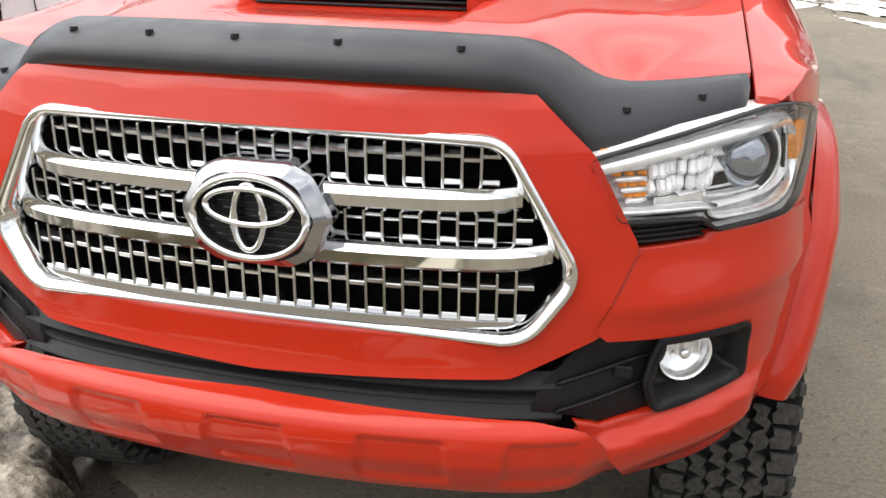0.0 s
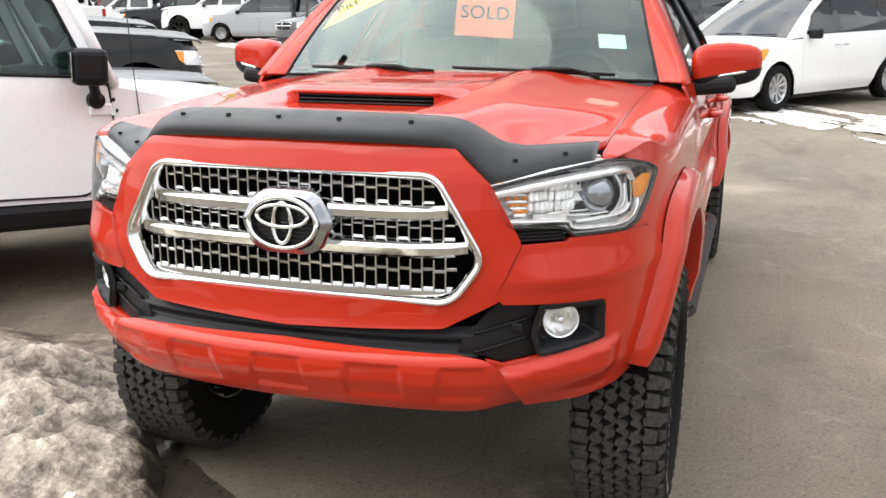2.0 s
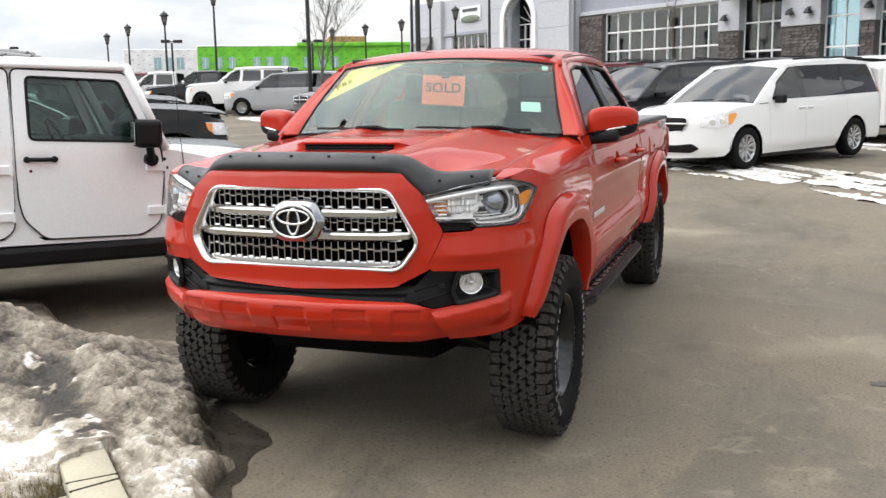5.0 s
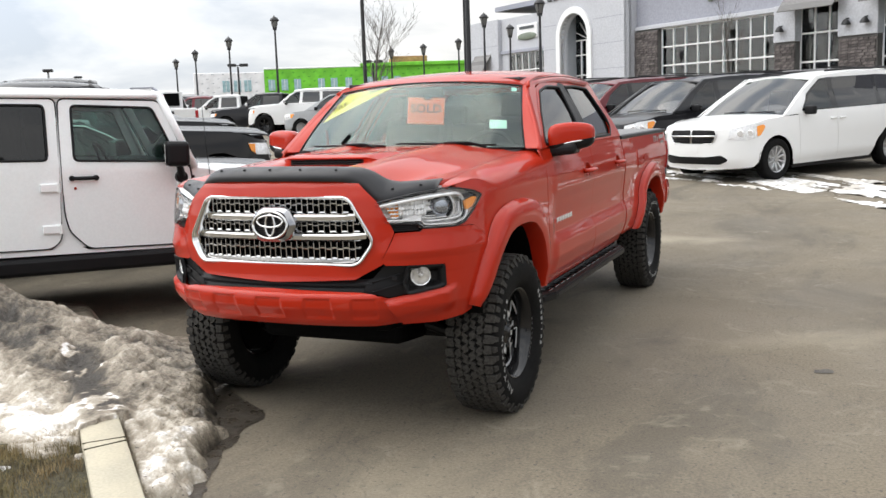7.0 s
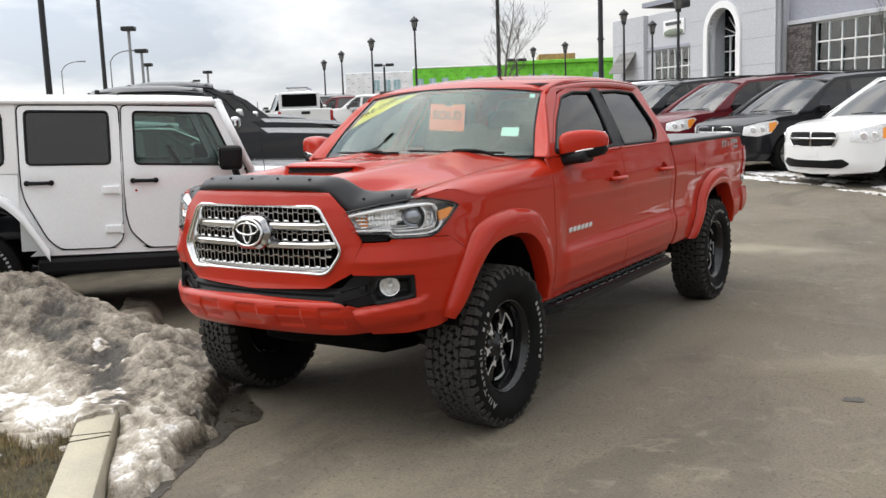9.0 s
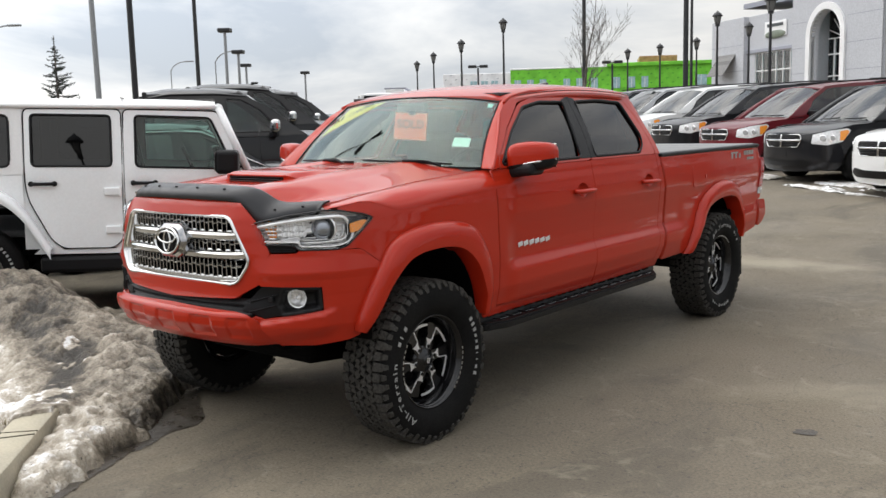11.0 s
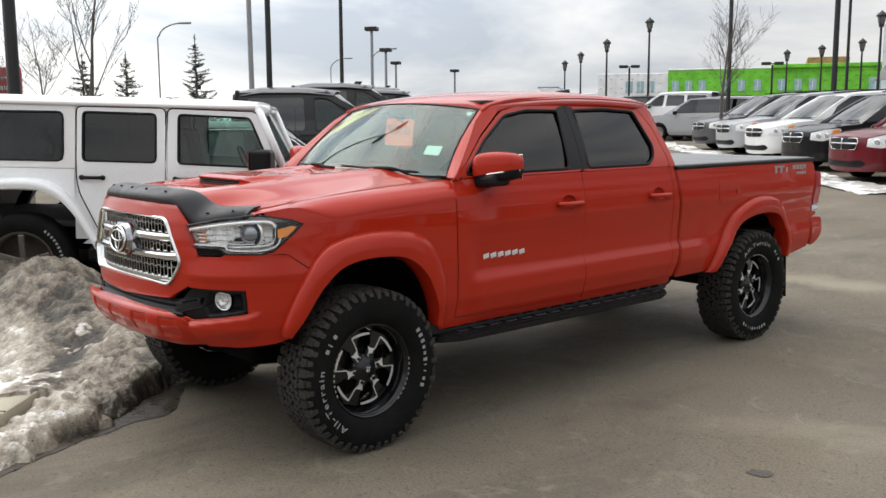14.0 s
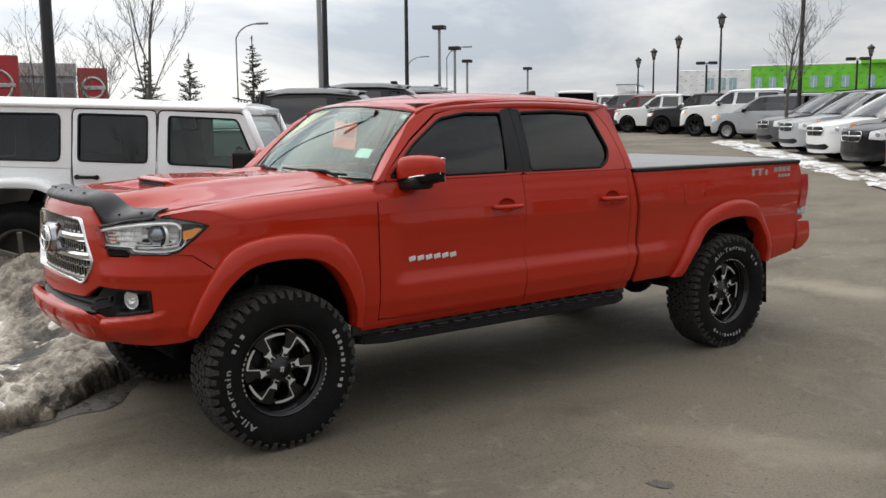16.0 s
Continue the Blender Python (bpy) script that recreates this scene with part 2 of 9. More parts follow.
def cut_outline(outline, holes, da, db):
    bm = bmesh.new()
    edges = []
    for loop in (outline, *holes):
        vs = [bm.verts.new((a, b, 0)) for a, b in loop]
        edges += [bm.edges.new((vs[i], vs[(i + 1) % len(vs)])) for i in range(len(vs))]
    bmesh.ops.triangle_fill(bm, use_beauty=True, use_dissolve=False, edges=edges, normal=(0, 0, 1))
    a0, a1 = min(p[0] for p in outline), max(p[0] for p in outline)
    b0, b1 = min(p[1] for p in outline), max(p[1] for p in outline)
    for lo, hi, step, no in ((a0, a1, da, (1, 0, 0)), (b0, b1, db, (0, 1, 0))):
        k = int((hi - lo) / step)
        for i in range(1, k + 1):
            c = lo + (hi - lo) * i / (k + 1)
            bmesh.ops.bisect_plane(bm, geom=bm.verts[:] + bm.edges[:] + bm.faces[:], dist=1e-6, plane_co=tuple(c * x for x in no), plane_no=no)
    bm.normal_update()
    for f in bm.faces:
        if f.normal.z < 0:
            f.normal_flip()
    bm.verts.index_update()
    co = np.array([v.co[:2] for v in bm.verts])
    faces = [[v.index for v in f.verts] for f in bm.faces]
    rim = []
    for e in bm.edges:
        if len(e.link_loops) == 1:
            lp = e.link_loops[0]
            rim.append((lp.vert.index, lp.link_loop_next.vert.index))
    bm.free()
    return co, faces, rim


def sheet_data(outline, fn, thick=0.02, cell=(0.05, 0.05), holes=()):
    """A curved panel: an outline in two parameters, laid on the surface fn, with turned-in edges."""
    co, faces, rim = cut_outline(outline, holes, *cell)
    a, b, h = co[:, 0], co[:, 1], 0.004
    top = fn(a, b)
    n = np.cross(fn(a + h, b) - fn(a - h, b), fn(a, b + h) - fn(a, b - h))
    n /= np.maximum(np.linalg.norm(n, axis=1, keepdims=True), 1e-9)
    verts, normals, idx = [*top], [*n], {}
    out = {}
    for i, j in rim:
        d = top[j] - top[i]
        o = np.cross(d, n[i])
        for k in (i, j):
            out[k] = out.get(k, 0) + o
    for k in out:
        o = out[k] / max(np.linalg.norm(out[k]), 1e-9)
        idx[k] = len(verts)
        verts.append(top[k] - n[k] * thick)
        normals.append(o)
    faces = faces + [[j, i, idx[i], idx[j]] for i, j in rim]
    return verts, normals, faces


def joined(*datas):
    verts, normals, faces = [], [], []
    for v, n, f in datas:
        k = len(verts)
        verts += list(v)
        normals += list(n)
        faces += [[i + k for i in q] for q in f]
    return verts, normals, faces


def sheet(name, outline, fn, mat, parent, thick=0.02, cell=(0.05, 0.05), holes=(), label=""):
    v, n, f = sheet_data(outline, fn, thick, cell, holes)
    return link_mesh(name, v, f, mat, parent, label, n)


def lathe(profile, n=48, axis="x"):
    """Verts and faces of a profile of (along, radius) turned round an axis."""
    verts, faces, k = [], [], len(profile)
    for i in range(n):
        c, s = math.cos(2 * math.pi * i / n), math.sin(2 * math.pi * i / n)
        for p, r in profile:
            verts.append((p, r * c, r * s) if axis == "x" else (r * c, r * s, p))
    for i in range(n):
        j = (i + 1) % n
        for q in range(k - 1):
            faces.append([i * k + q, i * k + q + 1, j * k + q + 1, j * k + q])
    return verts, faces


def box_bm(size, m=None, bevel=0.0, segs=2, bm=None):
    """A bevelled box, added to bm or new."""
    b = bmesh.new()
    bmesh.ops.create_cube(b, size=1.0)
    bmesh.ops.scale(b, vec=size, verts=b.verts)
    if bevel:
        bmesh.ops.bevel(b, geom=b.edges[:], offset=bevel, segments=segs, affect="EDGES", profile=0.5)
    if m is not None:
        bmesh.ops.transform(b, matrix=m, verts=b.verts)
    if bm is None:
        return b
    return add_bm(bm, b)


def add_bm(bm, b):
    me = bpy.data.meshes.new("tmp")
    b.to_mesh(me)
    b.free()
    bm.from_mesh(me)
    bpy.data.meshes.remove(me)
    return bm


def cyl_bm(r0, r1, p0, p1, n=16, bm=None, caps=True):
    """A tapered rod from p0 to p1."""
    b = bmesh.new() if bm is None else bm
    d = Vector(p1) - Vector(p0)
    m = Matrix.Translation((Vector(p0) + Vector(p1)) / 2) @ d.to_track_quat("Z", "Y").to_matrix().to_4x4()
    bmesh.ops.create_cone(b, cap_ends=caps, segments=n, radius1=r0, radius2=r1, depth=d.length, matrix=m)
    return b


def extrude_data(outline, depth, fn):
    """A prism from an outline (a, b) from c = 0 to depth, laid by fn(a, b, c)."""
    k = len(outline)
    verts = [fn(a, b, 0.0) for a, b in outline] + [fn(a, b, depth) for a, b in outline]
    faces = [list(range(k)), list(range(2 * k - 1, k - 1, -1))] + [[i, i + k, (i + 1) % k + k, (i + 1) % k] for i in range(k)]
    return verts, faces


def tube_data(path, r, n=8, closed=False, squash=(1.0, 1.0)):
    """A tube along a list of points."""
    P = [Vector(p) for p in path]
    verts, faces, k = [], [], len(P)
    for i, p in enumerate(P):
        a = P[(i - 1) % k] if closed or i else P[0]
        b = P[(i + 1) % k] if closed or i < k - 1 else P[-1]
        q = (b - a).to_track_quat("Z", "Y").to_matrix()
        for j in range(n):
            w = 2 * math.pi * j / n
            verts.append(p + q @ Vector((r * squash[0] * math.cos(w), r * squash[1] * math.sin(w), 0)))
    for i in range(k if closed else k - 1):
        for j in range(n):
            faces.append([i * n + j, i * n + (j + 1) % n, (i + 1) % k * n + (j + 1) % n, (i + 1) % k * n + j])
    if not closed:
        faces += [list(range(n))[::-1], [(k - 1) * n + j for j in range(n)]]
    return verts, faces


def spline(points, n=12, even_start=False):
    """A smooth curve through points of two coordinates."""
    P = np.array(points, float)
    first = np.array([-P[1][0], P[1][1]]) if even_start else 2 * P[0] - P[1]
    Q = np.vstack([first, P, 2 * P[-1] - P[-2]])
    out = []
    for i in range(1, len(Q) - 2):
        p0, p1, p2, p3 = Q[i - 1 : i + 3]
        for k in range(n):
            s = k / n
            out.append(0.5 * (2 * p1 + (p2 - p0) * s + (2 * p0 - 5 * p1 + 4 * p2 - p3) * s * s + (3 * p1 - p0 - 3 * p2 + p3) * s**3))
    out.append(P[-1])
    return np.array(out)


def curve_of(points, n=12):
    """A smooth function of one variable through points."""
    c = spline(points, n)
    return lambda x: np.interp(x, c[:, 0], c[:, 1])


def step(x, lo, hi):
    t = np.clip((x - lo) / (hi - lo), 0, 1)
    return t * t * (3 - 2 * t)

# ---- ground ----
def ground_z(x, y):
    """The car park rises gently behind the pickup."""
    s = np.asarray(y) - 0.5 * np.asarray(x)
    s = s - 0.5 * np.maximum(0, s - 28.0)
    return 0.0238 * s * step(s, 2.0, 11.0) + 0.10 * step(-np.asarray(x), 1.8, 4.4) * (1 - step(np.asarray(y), 2.0, 6.0))


ASPHALT = material("worn_asphalt", (0.140, 0.118, 0.086), 0.85, grain=0.20, grain_size=70, stain=0.75, stain_size=0.45, stain_color=(0.188, 0.158, 0.113), bump=0.0025, bump_size=130, rough_var=0.12)



def weather_asphalt(m):
    """Pale dusty drifts, darker oily areas, fine cracks and grit on the asphalt."""
    nt = m.node_tree
    b = nt.nodes["Principled BSDF"]
    src = b.inputs["Base Color"].links[0].from_socket
    co = nt.nodes.new("ShaderNodeTexCoord")

    def layer(prev, fac, color):
        x = nt.nodes.new("ShaderNodeMix")
        x.data_type = "RGBA"
        nt.links.new(fac, x.inputs["Factor"])
        nt.links.new(prev, x.inputs["A"])
        x.inputs["B"].default_value = (*color, 1)
        return x.outputs["Result"]

    def ramp(value, lo, hi, a, z):
        r = nt.nodes.new("ShaderNodeMapRange")
        r.inputs["From Min"].default_value, r.inputs["From Max"].default_value = lo, hi
        r.inputs["To Min"].default_value, r.inputs["To Max"].default_value = a, z
        nt.links.new(value, r.inputs["Value"])
        return r.outputs["Result"]

    def cloud(scale, detail, rough, dist=0.0, stretch=(1, 1, 1)):
        mp = nt.nodes.new("ShaderNodeMapping")
        mp.inputs["Scale"].default_value = stretch
        nt.links.new(co.outputs["Object"], mp.inputs["Vector"])
        n = nt.nodes.new("ShaderNodeTexNoise")
        for key, v in (("Scale", scale), ("Detail", detail), ("Roughness", rough), ("Distortion", dist)):
            n.inputs[key].default_value = v
        nt.links.new(mp.outputs["Vector"], n.inputs["Vector"])
        return n.outputs["Fac"]

    out = layer(src, ramp(cloud(.28, 8, .62, .6), .52, .68, 0.0, .55), (0.255, 0.222, 0.158))
    out = layer(out, ramp(cloud(.9, 9, .70, .8, (1, .5, 1)), .49, .62, 0.0, .55), (0.080, 0.069, 0.053))
    out = layer(out, ramp(cloud(3.2, 8, .7, 1.2), .56, .68, 0.0, .50), (0.26, 0.232, 0.175))
    out = layer(out, ramp(cloud(30, 4, .6), .60, .66, 0.0, .60), (0.055, 0.05, 0.043))
    # pale sand spilled behind the pickup
    for place, turn, size in (((.3, 6.05, .05), .12, (1.1, .34, 1.0)), ((2.4, 2.0, 0), .5, (.9, .25, 1.0))):
        mp = nt.nodes.new("ShaderNodeMapping")
        mp.vector_type = "TEXTURE"
        mp.inputs["Location"].default_value = place
        mp.inputs["Rotation"].default_value = (0, 0, turn)
        mp.inputs["Scale"].default_value = size
        nt.links.new(co.outputs["Object"], mp.inputs["Vector"])
        ln = nt.nodes.new("ShaderNodeVectorMath")
        ln.operation = "LENGTH"
        nt.links.new(mp.outputs["Vector"], ln.inputs[0])
        sm = nt.nodes.new("ShaderNodeMath")
        sm.operation = "MULTIPLY_ADD"
        sm.inputs[1].default_value = 1.6
        nt.links.new(cloud(2.2, 7, .65, .8), sm.inputs[0])
        nt.links.new(ln.outputs["Value"], sm.inputs[2])
        out = layer(out, ramp(sm.outputs[0], 1.1, 1.9, .6 if size[0] > 1 else .3, 0.0), (0.33, 0.295, 0.22))
    warp = nt.nodes.new("ShaderNodeTexNoise")
    warp.inputs["Scale"].default_value, warp.inputs["Detail"].default_value = 1.6, 6
    nt.links.new(co.outputs["Object"], warp.inputs["Vector"])
    add = nt.nodes.new("ShaderNodeVectorMath")
    add.operation = "MULTIPLY_ADD"
    add.inputs[1].default_value = (.9, .9, .9)
    nt.links.new(warp.outputs["Color"], add.inputs[0])
    nt.links.new(co.outputs["Object"], add.inputs[2])
    vo = nt.nodes.new("ShaderNodeTexVoronoi")
    vo.feature = "DISTANCE_TO_EDGE"
    vo.inputs["Scale"].default_value = .42
    nt.links.new(add.outputs["Vector"], vo.inputs["Vector"])
    out = layer(out, ramp(vo.outputs["Distance"], .0012, .0032, .22, 0.0), (0.05, 0.045, 0.04))
    nt.links.new(out, b.inputs["Base Color"])


weather_asphalt(ASPHALT)


def build_ground():
    xs = np.concatenate([np.linspace(-900, -60, 15)[:-1], np.linspace(-60, 30, 91), np.linspace(30, 900, 15)[1:]])
    ys = np.concatenate([np.linspace(-900, -15, 12)[:-1], np.linspace(-15, 75, 91), np.linspace(75, 900, 15)[1:]])
    verts, faces = [], []
    for y in ys:
        for x in xs:
            z = float(ground_z(min(max(x, -60), 30), min(max(y, -15), 75)))
            verts.append((x, y, z))
    k = len(xs)
    for j in range(len(ys) - 1):
        for i in range(k - 1):
            faces.append([j * k + i, j * k + i + 1, (j + 1) * k + i + 1, (j + 1) * k + i])
    ob = link_mesh("ground", verts, faces, ASPHALT)
    return tagged(ob, "dusty grey worn asphalt of a car park", "ground", kind="structure")


build_ground()

# ---- red pickup ----
PLAN = spline([(0, -.870), (.25, -.858), (.45, -.822), (.60, -.752), (.72, -.660), (.80, -.560), (.850, -.43), (.882, -.25), (.896, 0), (.902, .6), (.902, 1.2), (.898, 2.0), (.893, 2.8), (.893, 3.6), (.885, 4.3), (.868, 4.60)], 40, True)
PLAN_U = np.concatenate([[0], np.cumsum(np.linalg.norm(np.diff(PLAN, axis=0), axis=1))])
# how far the skin stands out from the plan line: rows by height, columns along it
OFF_Z = [0.5, 0.57, 0.62, 0.7, 0.78, 0.836, 0.843, 0.908, 0.94, 1.02, 1.1, 1.18, 1.24, 1.3, 1.36]
NOSE_OFF = [-.060, -.035, 0, .022, .012, 0, 0, 0, 0, 0, -.006, -.018, -.034, -.075, -.140]
GRILLE_OFF = [-.060, -.035, 0, .018, .012, 0, 0, .002, .002, 0, -.006, -.018, -.036, -.080, -.150]
CORNER_OFF = [-.100, -.060, -.030, .002, .008, .006, .008, .014, .024, .004, -.004, -.014, -.030, -.070, -.140]
LAMP_OFF = [-.095, -.058, -.034, -.004, .006, .008, .010, .013, .018, .006, 0, -.010, -.024, -.050, -.110]
WING_OFF = [-.050, -.030, -.020, 0, .004, .008, .008, .008, .006, .004, .002, 0, -.008, -.030, -.060]
DOOR_OFF = [-.066, -.028, -.006, .015, .016, -.009, -.011, -.011, -.009, -.001, .011, .007, -.003, -.016, -.028]
BED_OFF = [-.060, -.030, -.008, .008, .010, .001, -.001, -.003, -.003, .002, .012, .007, -.003, -.014, -.026]
OFF_U = [0.0, 0.45, 0.7, 0.95, 1.5, 2.1, 2.22, 4.0, 4.28, 4.42, 5.9]
OFF = np.array([NOSE_OFF, GRILLE_OFF, CORNER_OFF, LAMP_OFF, WING_OFF, WING_OFF, DOOR_OFF, DOOR_OFF, DOOR_OFF, BED_OFF, BED_OFF]).T


def skin(u, z, lift=0.0):
    """The pickup's side and front skin: u runs along the plan line from the nose's middle, z is the height."""
    u, z = np.asarray(u, float), np.asarray(z, float)
    a, s = np.abs(u), np.where(u < 0, -1.0, 1.0)

    def at(q):
        return np.interp(q, PLAN_U, PLAN[:, 0]), np.interp(q, PLAN_U, PLAN[:, 1])

    x, y = at(a)
    xa, ya = at(np.maximum(a - 0.03, 0))
    xb, yb = at(np.minimum(a + 0.03, PLAN_U[-1]))
    tx, ty = xb - xa, yb - ya
    ln = np.hypot(tx, ty)
    nx, ny = ty / ln, -tx / ln
    i = np.clip(np.searchsorted(OFF_U, a) - 1, 0, len(OFF_U) - 2)
    fu = np.clip((a - np.take(OFF_U, i)) / (np.take(OFF_U, i + 1) - np.take(OFF_U, i)), 0, 1)
    fu = fu * fu * (3 - 2 * fu)
    j = np.clip(np.searchsorted(OFF_Z, z) - 1, 0, len(OFF_Z) - 2)
    fz = np.clip((z - np.take(OFF_Z, j)) / (np.take(OFF_Z, j + 1) - np.take(OFF_Z, j)), 0, 1)
    fz = 0.7 * fz + 0.3 * fz * fz * (3 - 2 * fz)
    d = (1 - fz) * ((1 - fu) * OFF[j, i] + fu * OFF[j, i + 1]) + fz * ((1 - fu) * OFF[j + 1, i] + fu * OFF[j + 1, i + 1]) + lift
    return np.stack([s * (x + nx * d), y + ny * d, z + 0 * d], -1)


def lifted(lift):
    return lambda a, b: skin(a, b, lift)


def skin_point(u, z, lift=0.0):
    return Vector(skin(np.array([u]), np.array([z]), lift)[0])


hood_mid = curve_of([(-.87, 1.205), (-.83, 1.262), (-.78, 1.288), (-.66, 1.308), (-.45, 1.328), (0, 1.352), (.35, 1.370), (.62, 1.382)])
hood_side = curve_of([(-.87, 1.15), (-.70, 1.212), (-.55, 1.242), (-.35, 1.270), (0, 1.303), (.35, 1.325), (.65, 1.340)])


def hood_fn(x, y):
    a = np.abs(x)
    zm, zs = hood_mid(y), hood_side(y)
    back = step(y, -0.58, -0.05)
    side = step((a - (0.37 - 0.07 * back)) / (0.19 + 0.31 * back), 0.0, 1.0)
    z = zm - (zm - zs) * side * (1.0 + 0.12 * back)
    z = z - 0.018 * (1 - step(a, 0.218, 0.242)) * step(y, -0.56, -0.36) * (1 - step(y, -0.318, -0.300))
    z = z + 0.010 * step(a, 0.22, 0.30) * (1 - step(a, 0.36, 0.50)) * step(y, -0.5, 0.0)
    return np.stack([x, y, z], -1)


def cap_drop(y):
    return 0.012 + 0.088 * step(np.asarray(y, float), -0.42, -0.16)


def fender_cap(y, s):
    """The rounded top of the front wing, from the hood's seam (s=1) down to the side skin (s=0)."""
    base = skin(np.interp(y, PLAN[100:, 1], PLAN_U[100:]), hood_side(y) - cap_drop(y))
    x1 = np.minimum(0.742, base[:, 0] - 0.02)
    w = np.clip(s, -0.2, 1.2) * math.pi / 2
    return np.stack([x1 + (base[:, 0] - x1) * np.cos(w), y + 0 * s, base[:, 2] + (cap_drop(y) - 0.006) * np.sin(w)], -1)


def cab_side(y, z):
    d = z - 1.34
    return np.stack([0.874 - 0.40 * d - 0.40 * d * d - 0.02 * (y - 1.5) ** 2 * step(d, 0, 0.3), y, z], -1)


def flipped(fn):
    """The mirror image of a surface, for outlines given in mirrored()."""
    def g(a, b):
        p = fn(-a, b)
        p[:, 0] *= -1
        return p
    return g


roof_mid = curve_of([(.90, 1.752), (1.00, 1.780), (1.12, 1.803), (1.32, 1.824), (1.66, 1.842), (2.05, 1.842), (2.45, 1.822), (2.62, 1.790)])


def roof_fn(x, y):
    a = np.abs(x)
    return np.stack([x, y, roof_mid(y) - 0.030 * (a / 0.55) ** 2 - 0.045 * step(a, 0.53, 0.72) ** 1.5], -1)


def windscreen_fn(a, s, inset=0.0):
    """a from -1 to 1 across, s from 0 at the cowl to 1 at the roof."""
    q = a * a
    x = a * ((0.775 - 0.02 * q) * (1 - s) + 0.622 * s)
    y = (0.45 + 0.17 * q) * (1 - s) + (0.915 + 0.075 * q) * s - 0.03 * np.sin(np.clip(s, 0, 1) * math.pi)
    z = (1.360 - 0.014 * q) * (1 - s) + (1.752 - 0.042 * q) * s
    return np.stack([x, y + inset, z - inset * 0.3], -1)


def arch_band(name, inner, outer, truck, side):
    """A wheel-arch flare: a proud, rolled band between two lines on the skin."""
    a, b = spline(inner, 8), spline(outer, 8)
    verts, faces = [], []
    cross = [(-0.02, -0.07), (-0.01, 0.030), (0.04, 0.050), (0.35, 0.056), (0.75, 0.048), (0.93, 0.034), (1.0, 0.004)]
    k = len(cross)
    for p, q in zip(a, b):
        for f, lift in cross:
            u, z = p + (q - p) * f
            verts.append(skin(np.array([side * u]), np.array([z]), lift)[0])
    for i in range(len(a) - 1):
        for j in range(k - 1):
            quad = [i * k + j, i * k + j + 1, (i + 1) * k + j + 1, (i + 1) * k + j]
            faces.append(quad if side < 0 else quad[::-1])
    ends = [list(range(k)), [(len(a) - 1) * k + j for j in range(k)]]
    faces += ends
    ob = link_mesh(name, verts, faces, RED, truck)
    me = ob.data
    ob.modifiers.new("edge", "EDGE_SPLIT").split_angle = radians(50)
    return ob


FRONT_IN = [(1.035, .640), (1.103, .745), (1.185, .870), (1.300, .960), (1.480, .985), (1.665, .962), (1.790, .865), (1.870, .700), (1.885, .585)]
FRONT_OUT = [(.990, .655), (1.000, .720), (1.090, .905), (1.225, 1.062), (1.480, 1.112), (1.765, 1.082), (1.885, .970), (1.940, .800), (1.945, .575)]
REAR_IN = [(4.505, .585), (4.560, .690), (4.630, .775), (4.775, .905), (5.025, .955), (5.285, .930), (5.390, .800), (5.425, .680), (5.430, .600)]
REAR_OUT = [(4.420, .580), (4.475, .680), (4.545, .790), (4.715, .985), (5.020, 1.082), (5.300, 1.045), (5.435, .880), (5.490, .720), (5.505, .585)]


def tread_block(bm, th0, w0, pts, R, height, crown):
    """One tread block: an outline in (turn along the tyre, width) raised from the carcass."""
    top, low = [], []
    for a, w in pts:
        r = R - crown * (abs(w) / 0.14) ** 3
        th = th0 + a / R
        ww = w
        top.append(bm.verts.new((ww, (r) * math.cos(th), (r) * math.sin(th))))
        low.append(bm.verts.new((ww * 1.01, (r - height) * math.cos(th), (r - height) * math.sin(th))))
    k = len(pts)
    bm.faces.new(top)
    for i in range(k):
        bm.faces.new((top[i], low[i], low[(i + 1) % k], top[(i + 1) % k]))


